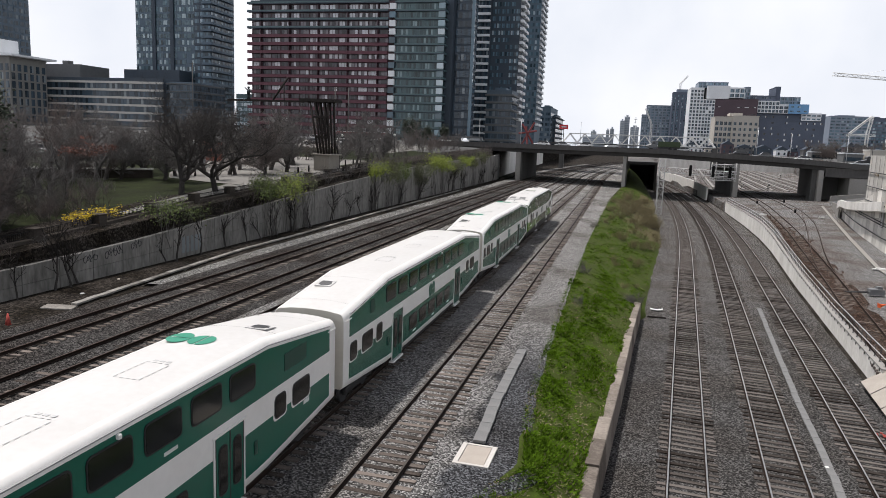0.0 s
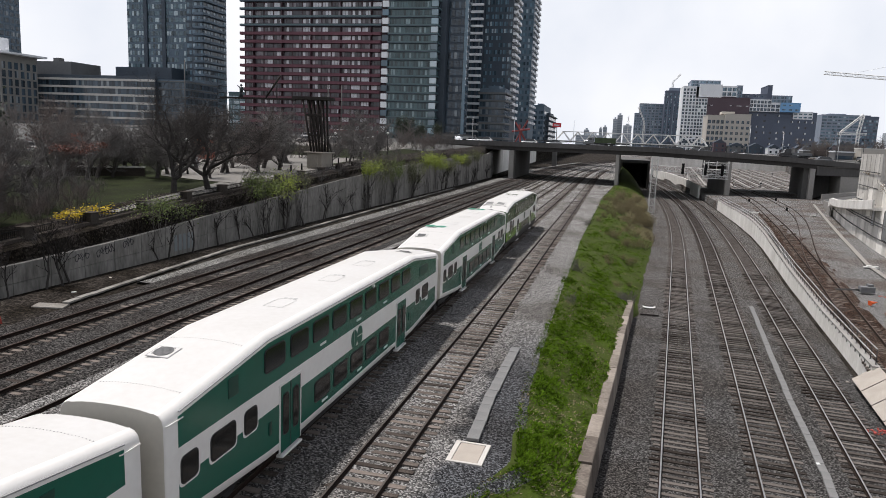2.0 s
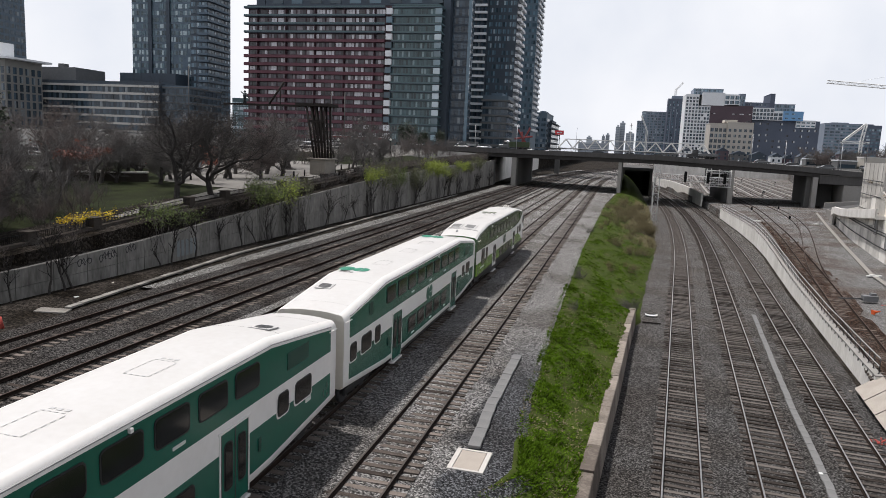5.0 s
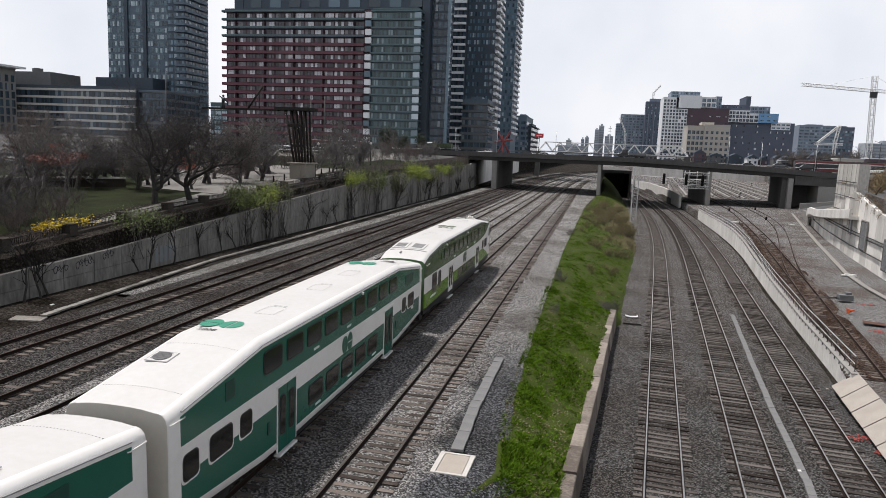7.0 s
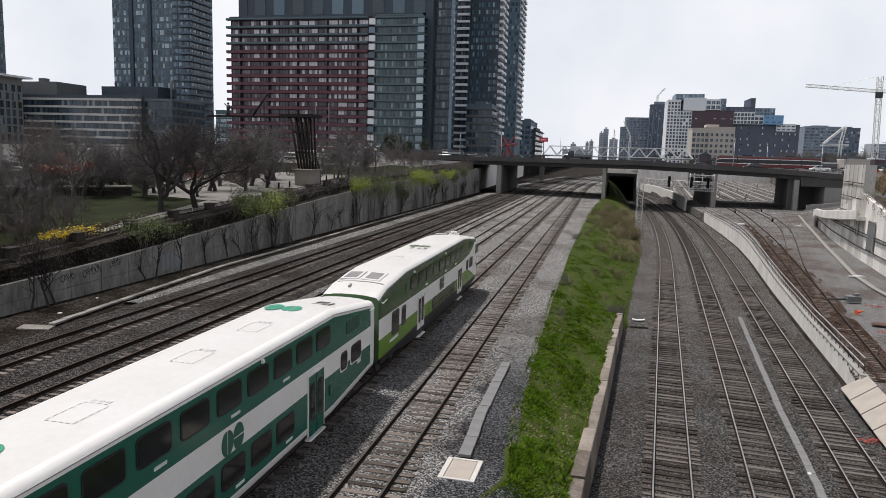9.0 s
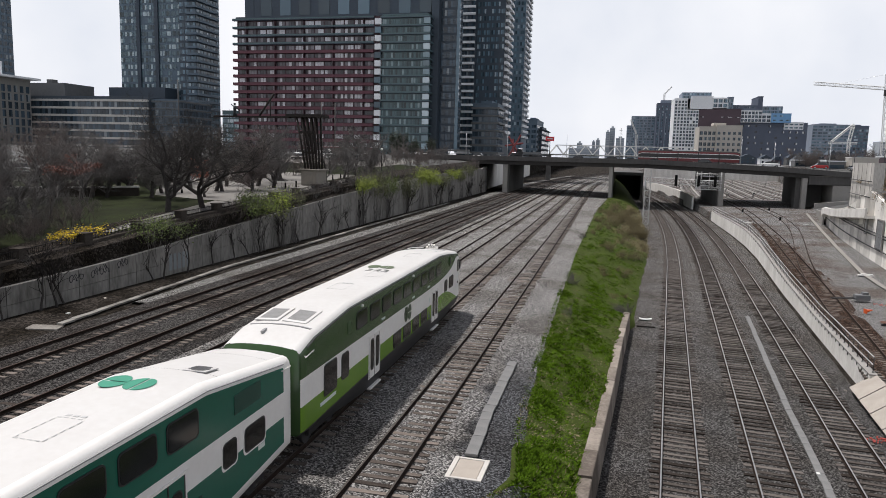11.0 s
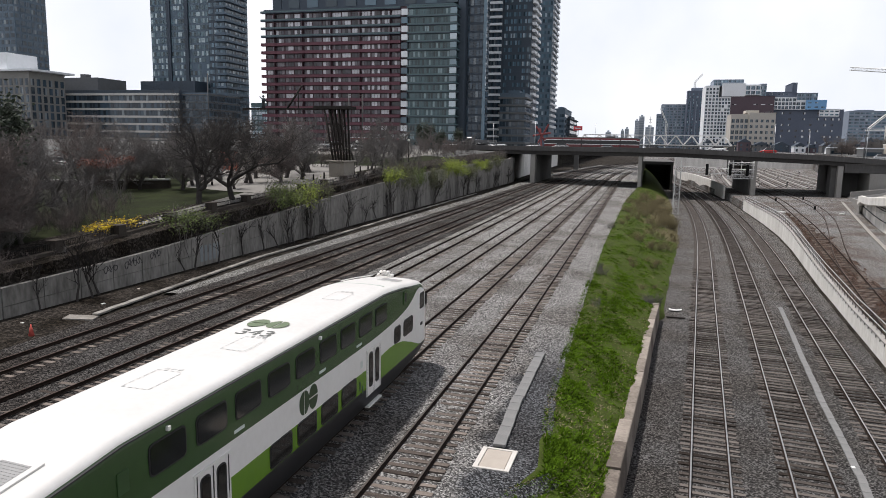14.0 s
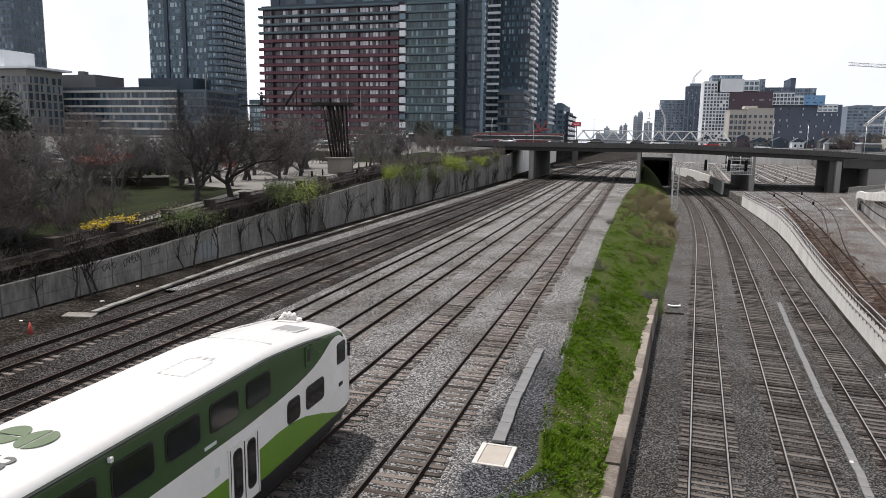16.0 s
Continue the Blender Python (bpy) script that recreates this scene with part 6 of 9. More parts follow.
    # shrubs that hang over the wall: along the line, height, half length, half height, leaf, number of leaves
    for k, (y, z, hy, hz, leaf, count, words_) in enumerate((
            (49.4, 4.35, 2.4, 0.95, "leaf_green", 1500, "loose green shrub growing over the park fence"),
            (53.5, 3.9, 1.6, 0.8, "leaf_green", 500, "sparse green shrub beside the park fence"),
            (66.2, 5.5, 2.4, 1.4, "leaf_green", 2600, "dense green shrub hanging over the old wall"),
            (70.6, 5.3, 2.2, 1.5, "leaf_fresh", 1300, "green shrub with fresh tips hanging over the old wall"),
            (74.5, 5.6, 1.5, 1.3, "leaf_olive", 900, "olive shrub with thin stems beside the pedestal"),
            (97.2, 6.1, 2.0, 1.35, "leaf_fresh", 2200, "fresh yellow-green shrub on bare stems against the wall"),
            (104.5, 5.9, 3.0, 1.9, "leaf_olive", 2600, "olive-green shrub spilling down the old wall"),
            (110.5, 5.6, 3.0, 1.9, "leaf_green", 2200, "dull green shrub spilling down the old wall"),
            (121.0, 4.9, 3.0, 2.3, "leaf_olive", 2600, "dark olive shrub covering the old wall"),
            (131.0, 6.7, 3.4, 1.6, "leaf_fresh", 2600, "fresh yellow-green shrub on the wall's head"),
            (137.5, 6.3, 3.4, 1.6, "leaf_fresh", 2400, "fresh green shrub on the wall's head"),
            (147.5, 5.3, 3.4, 1.8, "leaf_olive", 2200, "olive-brown shrub hanging over the old wall"),
            (157.0, 6.8, 4.2, 1.2, "leaf_fresh", 2600, "bright yellow-green shrub near the bridge"),
            (167.0, 6.2, 4.0, 1.6, "leaf_olive", 2200, "olive-brown shrub near the bridge"),
            (178.0, 7.0, 4.0, 1.5, "leaf_olive", 2000, "brown-green shrub near the bridge"))):
        one = leaf_mesh("leaves", 400 + k, count, (1.6, hy * 1.5, hz * 1.45), 0.075 + 0.0003 * y, leaf, 20, 0.6, 16, z - 0.3)
        plant("shrub", words_, "shrub", one[::-1], pose(-35.6 if y > 60 else -36.5, y, z, 0, 0, 0), ("branchwork", "foliage"), "wall shrubs", 1.0)
    ye = leaf_mesh("leaves", 460, 900, (0.8, 1.7, 0.5), 0.075, "leaf_yellow", 9, 0.1, 30, 0.7)
    plant("forsythia", "bright yellow forsythia bush leaning through the park railing", "shrub", ye[::-1], pose(-38.7, 43.8, 4.3, 0, 0, 0), ("branchwork", "foliage"), scale=1.35)
    for k, (x, y, z, s) in enumerate(((-72, 88, 7.2, 2.2), (-78, 96, 7.4, 2.4), (-96, 100, 7.8, 2.6), (-60, 104, 7.5, 1.6))):
        ru = leaf_mesh("leaves", 470 + k, 500, (1.3, 1.6, 0.7), 0.09, "leaf_rust", 7, 0.1, 12, 0.8)
        plant("shrub", "rust-coloured shrub behind the park trees", "shrub", ru[::-1], pose(x, y, z), ("branchwork", "foliage"), "rust shrubs", s)
    for k, (x, y) in enumerate(((-51.8, 60.2), (-53.6, 58.4))):
        ru = leaf_mesh("crown", 480 + k, 800, (1.7, 1.7, 0.95), 0.085, "leaf_rust", 13, 0.2, 7, 3.9)
        plant("tree", "slim tree with new rust-red leaves behind the lawn", "tree", (ru[1], ru[0]), pose(x, y, land(x, y) + 3.7), group="rust trees")
    for k, (x, y, s) in enumerate(((-45.2, 41.5, 1.5), (-44.0, 45.5, 1.3), (-48.5, 46.5, 1.5), (-42.2, 39.0, 1.4), (-47.0, 50.5, 1.3))):
        plant("tree", "thin bare young tree on the park lawn", "tree", young[k % 3], pose(x, y, land(x, y), 0, 0, 70 * k), group="young park trees", scale=s)
    # bare saplings and climbers at the foot of the wall, thickets on its head and in the park
    low = [thicket_mesh(610 + k, 2.3, 1.1, 16, "twig" if k % 2 else "twig_red", 0.5, 0.02) for k in range(4)]
    feet = [34.0, 36.9, 38.2, 39.2, 48.6, 49.3, 53.0, 57.4, 60.5, 63.2, 66.0] + [67.5, 70.5, 71.2, 75.0, 80.3, 81.0, 86.5, 92.0, 95.5, 97.0, 98.2] + [100 + 96 * rnd.random() for k in range(13)]
    for k, y in enumerate(feet):
        one = thin[k % 5]
        plant("sapling", "bare sapling growing at the foot of the concrete wall", "sapling", one, pose(-35.5 + rnd.uniform(-0.25, 0.4), y, 0.2, 0, rnd.uniform(-6, 6), rnd.uniform(0, 360)), ("trunk", "crown"),
              "saplings by the wall", rnd.uniform(0.8, 1.25) if y < 62 else rnd.uniform(0.9, 1.5))
    for k in range(44):
        y = 34 + k * 3.7 + rnd.uniform(-1, 1)
        plant("bare_bush", "bare grey-brown bush rooted on top of the concrete wall", "bush", low[k % 4], pose(-37.0 - rnd.uniform(0, 0.5), y, wall_top(y) - 0.05, 0, 10, rnd.uniform(0, 360)), ("branchwork", "crown"), "bushes on the wall", rnd.uniform(0.45, 0.85) if y < 60 else rnd.uniform(0.7, 1.25))
    for k in range(44):
        x, y = -40.5 - 24 * rnd.random() ** 1.3, 31 + 32 * rnd.random()
        if 52 < y and x > -50 or k % 3 == 0 or -54 < x < -43 and y > 40 and k % 5:
            continue
        plant("bare_bush", "low bare bush on the park slope", "bush", low[k % 4], pose(x, y, land(x, y), 0, 0, rnd.uniform(0, 360)), ("branchwork", "crown"), "park bushes", rnd.uniform(0.5, 1.0))
    brush_at = random.Random(58)
    for k in range(58):
        x, y = brush_at.uniform(-54, -41), brush_at.uniform(36, 58 if k % 2 else 47)
        if x > -46 and y > 50:
            continue
        plant("bare_bush", "dry twiggy brush on the park lawn", "bush", low[k % 4], pose(x, y, land(x, y), 0, 0, 50 * k), ("branchwork", "crown"), "lawn brush", brush_at.uniform(0.35, 0.95))
    for k in range(34):
        x, y = -41 - 16 * rnd.random(), 104 + 84 * rnd.random()
        plant("bare_bush", "bare bush on the slope behind the wall", "bush", low[k % 4], pose(x, y, land(x, y), 0, 0, rnd.uniform(0, 360)), ("branchwork", "crown"), "slope bushes", rnd.uniform(0.9, 1.6))
    # dry growth on the far part of the bank
    straw = [thicket_mesh(640 + k, 1.5, 0.9, 22, "twig_bank", 0.6, 0.012) for k in range(3)]
    for k in range(44):
        y = 66 + 112 * rnd.random()
        x = lerp(bank_head(y), bank_foot(y), rnd.uniform(0.35, 0.97) if y < 100 else rnd.uniform(0.08, 0.97))
        plant("bare_bush", "low dry bush on the grass bank", "bush", straw[k % 3], pose(x, y, bank_z(x, y) - 0.05, 0, 0, rnd.uniform(0, 360)), ("branchwork", "crown"), "bushes on the bank", rnd.uniform(0.3, 0.55) if y < 90 else rnd.uniform(0.5, 0.95))
    brown = random.Random(63)
    for k in range(30):
        y = brown.uniform(118, 176)
        x = lerp(bank_head(y), bank_foot(y), brown.uniform(0.3, 0.95))
        plant("bare_bush", "tangled brown bush at the far end of the grass bank", "bush", straw[k % 3], pose(x, y, bank_z(x, y) - 0.05, 0, 0, brown.uniform(0, 360)), ("branchwork", "crown"), "bushes on the bank", brown.uniform(0.8, 1.3))
    for x, y in ((1.2, 59.4), (1.7, 60.6), (2.1, 62.0), (1.5, 61.5), (2.3, 64.5), (-2.5, 50.5), (-2.7, 64.5), (-3.0, 63.5), (1.4, 58.6), (-3.2, 66), (-3.6, 99), (-3.3, 101)):
        plant("bare_bush", "low dry bush on the grass bank", "bush", low[1], pose(x, y, bank_z(x, y) - 0.05, 0, 0, 90 * y), ("branchwork", "crown"), "bushes on the bank", 0.35)
    # grass of the bank
    for name, m, count, seed in (("grass", "grass_blade", 150000, 9), ("dry_grass", "grass_dry", 24000, 10)):
        r = random.Random(seed)
        verts, faces = [], []
        while len(faces) < count:
            y = 8 + 192 * r.random() ** 1.85
            x = lerp(bank_head(y) - 0.12, bank_edge(y), r.random())
            lush = noise.noise((x * 0.6, y * 0.25, 2.0)) + 0.5 * noise.noise((x * 2.0, y * 1.0, 7.0))
            edge = min(1.0, (x - bank_head(y) + 0.3 + 0.7 * noise.noise((y * 0.8, x * 0.3, 5.0))) / 0.9)
            if m == "grass_blade" and (lush < -0.45 * r.random() or r.random() > edge + 0.15 or (y > 70 and r.random() < min(0.75, (y - 70) / 90)) or (106 < y < 196 and (x - bank_head(y)) / (bank_edge(y) - bank_head(y)) > 0.35 + 0.7 * abs(y - 150) / 100 and r.random() < 0.9)):
                continue
            belt = max(0.0, 1 - abs(bank_edge(y) - 0.6 - x) / 1.0) * (1.0 if y < 44 else 0.3)
            if m == "grass_blade" and r.random() < belt * (0.75 + 0.6 * noise.noise((x, y * 0.6, 12.0))):
                continue
            if m == "grass_dry" and lush > 0.05 - belt and y < 70 and r.random() < 0.85 - 0.8 * belt:
                continue
            z = bank_z(x, y) - 0.01
            h = (0.02 + 0.08 * r.random()) * (0.7 + 1.6 * max(0, lush) + 1.6 * max(0.0, noise.noise((x * 2.6, y * 1.7, 21.0))))
            a = r.uniform(0, 6.283)
            h *= 1.0 if y < 60 else 0.6
            w = 0.018 + 0.018 * r.random() + 0.0004 * y
            dx, dy = math.cos(a) * w, math.sin(a) * w
            lean = r.uniform(-0.16, 0.16), r.uniform(-0.16, 0.16)
            n = len(verts)
            verts += [(x - dx, y - dy, z), (x + dx, y + dy, z), (x + lean[0], y + lean[1], z + h)]
            faces.append((n, n + 1, n + 2))
        me = bpy.data.meshes.new(name)
        me.from_pydata(verts, [], faces)
        me.materials.append(MATS[m])
        tagged(new(name, me), "lush green grass on the embankment" if m == "grass_blade" else "dry straw-coloured grass on the embankment", "grass", kind="stuff")


# ---------------------------------------------------------------- park furniture
mat("stone_brown", (0.050, 0.043, 0.037), 0.95, vary=0.35, scale=0.8, fine=7, bump=0.5, bump_scale=9)
mat("iron_black", (0.010, 0.010, 0.010), 0.85, vary=0.2)
mat("timber_dark", (0.028, 0.024, 0.022), 0.9, vary=0.3, scale=0.5, fine=4)
mat("bronze_dark", (0.03, 0.035, 0.04), 0.6, 0.4, vary=0.3)
mat("lamp_globe", (0.5, 0.5, 0.48), 0.3, vary=0.02)
mat("red_paint", (0.17, 0.03, 0.03), 0.5, vary=0.15)


def fence_run(root, y0, y1):
    """An iron railing between two stone piers, on a low kerb."""
    z0, z1 = park_edge(y0), park_edge(y1)
    bm = bmesh.new()
    for h in (0.08, 0.52):
        tube(bm, (-38, y0, z0 + h), (-38, y1, z1 + h), 0.03, 5)
    part("top_rail", bm, "iron_black", root)
    n = int((y1 - y0) / 0.16)
    bm = bmesh.new()
    for k in range(1, n):
        y = lerp(y0, y1, k / n)
        z = lerp(z0, z1, k / n)
        if abs(k - n // 2) < 1:
            continue
        tube(bm, (-38, y, z + 0.08), (-38, y, z + 0.52), 0.02, 4)
    part("railing", bm, "iron_black", root)


def build_park():
    rnd = random.Random(21)
    root = thing("park_fence", "brown stone piers with black iron railings along the park edge", "fence")
    y = 20.0
    while y < 100:
        z = park_edge(y)
        bm = bmesh.new()
        box(bm, -38.4, -37.65, y - 0.42, y + 0.42, z - 1.0, z + 0.60, bevel=0.05)
        box(bm, -38.46, -37.58, y - 0.5, y + 0.5, z + 0.61, z + 0.70, bevel=0.03)
        part("pier", bm, "stone_brown", root)
        fence_run(root, y + 0.43, y + 5.57)
        bm = bmesh.new()
        loft(bm, [[(-38.3, yy, park_edge(yy) - 0.8), (-38.3, yy, park_edge(yy) + 0.02), (-37.7, yy, park_edge(yy) + 0.02), (-37.7, yy, park_edge(yy) - 0.8)] for yy in (y + 0.43, y + 3, y + 5.57)], close=True, caps=0)
        part("plinth", bm, "stone_brown", root)
        y += 6.0
    # pale path that climbs behind the fence
    bm = bmesh.new()
    loft(bm, [[(-39.6 - w, y, land(-39.6 - w, y) + 0.05), (-39.0, y, land(-39.0, y) + 0.06)] for y, w in ((48, 0.3), (56, 0.9), (62, 1.6), (68.48, 2.6))])
    tagged(part("pavement", bm, "plaza"), "pale paved path climbing along the park fence", "path", kind="structure")
    bm = bmesh.new()
    loft(bm, [[(lerp(left, -39.0, k / 6), y, land(lerp(left, -39.0, k / 6), y) + 0.07) for k in range(7)] for y, left in ((68.5, -43.5), (71, -51.5), (76, -55), (80, -57), (88, -62), (96, -66), (104, -68), (112, -70))])
    tagged(part("pavement", bm, "plaza"), "pale paved plaza between the park trees", "plaza", kind="structure")
    bm = bmesh.new()
    loft(bm, [[(lerp(-84, -47, k / 6), y, land(lerp(-84, -47, k / 6), y) + 0.07) for k in range(7)] for y in (138, 146, 154, 162, 170, 178)])
    tagged(part("pavement", bm, "plaza"), "pale pavement beside the street", "pavement", kind="structure")
    # tram-stop canopy with a red edge
    c = thing("street_canopy", "long pale canopy with a red edge at the street stop", "canopy")
    for x in (-75, -70.5, -66, -61.5):
        bm = bmesh.new()
        tube(bm, (x, 176, land(x, 176) - 0.1), (x, 176, 12.2), 0.09, 6)
        part("post", bm, "steel_dark", c)
    bm = bmesh.new()
    box(bm, -76, -60.5, 175, 177.4, 12.2, 12.42)
    part("roof", bm, "clad_white", c)
    bm = bmesh.new()
    box(bm, -76, -60.5, 174.9, 174.99, 12.0, 12.3)
    part("edge", bm, "red_paint", c)
    # low wall and parked cars behind the lawn
    bm = bmesh.new()
    loft(bm, [[(x, y - 0.15, land(x, y) - 0.3), (x, y - 0.15, land(x, y) + 0.95), (x, y + 0.15, land(x, y) + 0.95), (x, y + 0.15, land(x, y) - 0.3)] for x, y in ((-90, 46.3), (-76.5, 54.9), (-63.4, 63.1), (-52.8, 69.8))], close=True, caps=0)
    tagged(part("low_wall", bm, "stone_brown"), "dark low stone wall behind the lawn", "wall", kind="structure")
    bm = bmesh.new()
    loft(bm, [[(x, y - 0.22, land(x, y) + 0.96), (x, y - 0.22, land(x, y) + 1.16), (x, y + 0.22, land(x, y) + 1.16), (x, y + 0.22, land(x, y) + 0.96)] for x, y in ((-90, 46.3), (-76.5, 54.9), (-63.4, 63.1), (-52.8, 69.8))], close=True, caps=0)
    tagged(part("wall_coping", bm, "concrete_pale"), "pale coping on the low stone wall", "wall", kind="structure")
    # gatehouse pedestal with the trestle monument
    m = thing("trestle_monument", "dark timber trestle tower sculpture on a beige pedestal", "sculpture")
    zb = land(-44, 92)
    bm = bmesh.new()
    box(bm, -42.0, -39.7, 90, 93.6, zb - 0.2, zb + 2.0, bevel=0.08)
    box(bm, -42.3, -39.4, 89.8, 93.8, zb + 2.01, zb + 2.2, bevel=0.04)
    box(bm, -41.2, -40.3, 89.9, 89.99, zb + 0.1, zb + 1.6)
    part("pedestal", bm, "stone_tan", m, "beige stone pedestal")
    for x0, x1 in ((-41.7, -43.1), (-41.3, -42.4), (-40.9, -41.7), (-40.5, -41.0), (-40.1, -40.4)):
        for y in (91.0, 93.0):
            bm = bmesh.new()
            tube(bm, (x0, y, zb + 1.9), (x1, y, 15.7), 0.15, 6, 0.13)
            part("leg", bm, "timber_dark", m)
    for z in (10.6, 13.4):
        k = (z - 8) / 8
        bm = bmesh.new()
        box(bm, lerp(-41.9, -43.0, k), lerp(-40.0, -40.3, k), 90.8, 91.0, z, z + 0.3)
        part("cross_beam", bm, "timber_dark", m)
    bm = bmesh.new()
    box(bm, -44.6, -39.3, 90.6, 93.4, 15.6, 16.0)
    box(bm, -56.4, -44.6, 91.6, 92.3, 15.5, 15.75)
    part("deck_beam", bm, "timber_dark", m)
    bm = bmesh.new()
    tube(bm, (-49.3, 92, 15.8), (-47.0, 92, 18.9), 0.14, 6)
    tube(bm, (-47.6, 92, 15.8), (-47.6, 92, 18.1), 0.08, 6)
    part("boom", bm, "timber_dark", m)
    bm = bmesh.new()
    for s, z0, z1, r in ((-0.22, 0, 1.0, 0.17), (0.22, 0, 1.0, 0.17)):
        tube(bm, (s, 0, z0), (s * 0.5, 0, z1), r, 8)
    tube(bm, (0, 0, 0.95), (0, 0, 1.9), 0.30, 10, 0.34)
    bmesh.ops.create_uvsphere(bm, u_segments=10, v_segments=8, radius=0.24, matrix=Matrix.Translation((0, 0, 2.2)))
    tube(bm, (0.3, 0, 1.8), (0.75, 0, 1.1), 0.10, 6)
    tube(bm, (-0.3, 0, 1.8), (-0.8, 0, 2.2), 0.10, 6)
    tagged(part("statue", bm, "bronze_dark", at=pose(-53.2, 92, 15.75) @ Matrix.Diagonal((0.75, 0.75, 0.75, 1))), "dark bronze statue standing on the trestle beam", "statue")
    # globe lamps
    for x, y in ((-50, 74), (-47, 112), (-43, 128), (-70, 84)):
        lp = thing("street_lamp", "park lamp with a white globe on a black post", "street lamp", "park lamps", at=pose(x, y, land(x, y)))
        bm = bmesh.new()
        tube(bm, (0, 0, 0), (0, 0, 3.9), 0.07, 8, 0.05)
        tube(bm, (0, 0, 0), (0, 0, 0.5), 0.13, 8)
        part("post", bm, "iron_black", lp)
        bm = bmesh.new()
        bmesh.ops.create_uvsphere(bm, u_segments=14, v_segments=10, radius=0.24, matrix=Matrix.Translation((0, 0, 4.1)))
        for f in bm.faces:
            f.smooth = True
        part("globe", bm, "lamp_globe", lp)
    for k in range(9):
        y = 84 + k * 3.2
        bm = bmesh.new()
        tube(bm, (0, 0, 0), (0, 0, 0.85), 0.11, 8)
        tagged(part("bollard", bm, "iron_black", at=pose(-41.4, y, land(-41.4, y))), "short black bollard on the plaza", "bollard", "plaza bollards")
    # red hoarding panels seen between the trunks
    for x, y, w, h in ((-86.2, 95, 10, 2.2), (-62, 95.5, 6, 2.6), (-98, 90, 8, 2.0)):
        bm = bmesh.new()
        box(bm, -w / 2, w / 2, -0.1, 0.1, -0.5, h)
        for k in range(int(w / 1.2)):
            box(bm, -w / 2 + k * 1.2, -w / 2 + k * 1.2 + 0.08, -0.14, -0.1, -0.5, h)
        tagged(part("hoarding", bm, "hoarding_red", at=pose(x, y, land(x, y) + 0.4, 0, 0, -20)), "faded red site hoarding behind the park", "hoarding")


mat("hoarding_red", (0.30, 0.085, 0.05), 0.8, vary=0.25, scale=0.3, fine=3)


# ---------------------------------------------------------------- vehicles
mat("tyre", (0.02, 0.02, 0.02), 0.9, vary=0.2)
mat("car_glass", (0.02, 0.022, 0.025), 0.05, vary=0.2)
mat("head_lamp", (0.8, 0.8, 0.78), 0.2, vary=0.02)
mat("tail_lamp", (0.4, 0.01, 0.01), 0.3, vary=0.02)
for _n, _c in (("paint_white", (0.75, 0.75, 0.74)), ("paint_black", (0.02, 0.02, 0.022)), ("paint_silver", (0.42, 0.43, 0.44)), ("paint_grey", (0.12, 0.125, 0.13)), ("paint_red", (0.35, 0.02, 0.02)), ("paint_blue", (0.03, 0.06, 0.16))):
    mat(_n, _c, 0.25, 0.0 if "white" in _n else 0.2, vary=0.05)
MOVING = []


def car(label, paint, length=4.6, height=1.5, width=1.8):
    """A saloon or estate: lofted body, glass house, four wheels, lamps. Its front is at -x."""
    root = thing("car", label, "car", "cars")
    h = length / 2
    rings = []
    for x, zb, zt, w in ((-h, 0.35, 0.62, 0.72), (-h + 0.15, 0.25, 0.74, 0.92), (-h + 1.1, 0.22, 0.92, 1.0), (0, 0.22, 0.95, 1.0), (h - 0.7, 0.22, 0.98, 1.0), (h - 0.15, 0.28, 0.92, 0.94), (h, 0.4, 0.75, 0.78)):
        y = width / 2 * w
        rings.append([(x, -y, zb), (x, -y, zt - 0.1), (x, -y * 0.9, zt), (x, y * 0.9, zt), (x, y, zt - 0.1), (x, y, zb)])
    bm = bmesh.new()
    loft(bm, rings, close=True, caps=0)
    part("body", bm, paint, root)
    bm = bmesh.new()
    rings = []
    for x, zt, w in ((-h + 1.0, 0.94, 0.86), (-h + 1.75, height - 0.06, 0.74), (0.2, height, 0.75), (h - 1.0, height - 0.06, 0.74), (h - 0.35, 0.98, 0.84)):
        y = width / 2 * w
        rings.append([(x, -width / 2 * 0.88, 0.9), (x, -y, zt), (x, y, zt), (x, width / 2 * 0.88, 0.9)])
    loft(bm, rings, lambda i, j: 1 if (j == 1 and i in (1, 2)) else 0, caps=0)
    part("cabin", bm, ["car_glass", paint], root)
    for x in (-h + 0.85, h - 0.85):
        for s in (-1, 1):
            def make():
                b = bmesh.new()
                tube(b, (0, -0.1, 0), (0, 0.1, 0), 0.33, 16)
                tube(b, (0, -0.105, 0), (0, 0.105, 0), 0.19, 12, slot=1)
                return mesh_of(b, "wheel", ["tyre", "paint_silver"])
            part("wheel", shape("car_wheel", make), None, root, at=Matrix.Translation((x, s * (width / 2 - 0.1), 0.33)))
    for s in (-1, 1):
        for x, m, n in ((-h + 0.02, "head_lamp", "headlight"), (h - 0.02, "tail_lamp", "tail_light")):
            bm = bmesh.new()
            box(bm, x - 0.06, x + 0.06, s * 0.6 - 0.14, s * 0.6 + 0.14, 0.56, 0.68, bevel=0.02)
            part(n, bm, m, root)
    return root


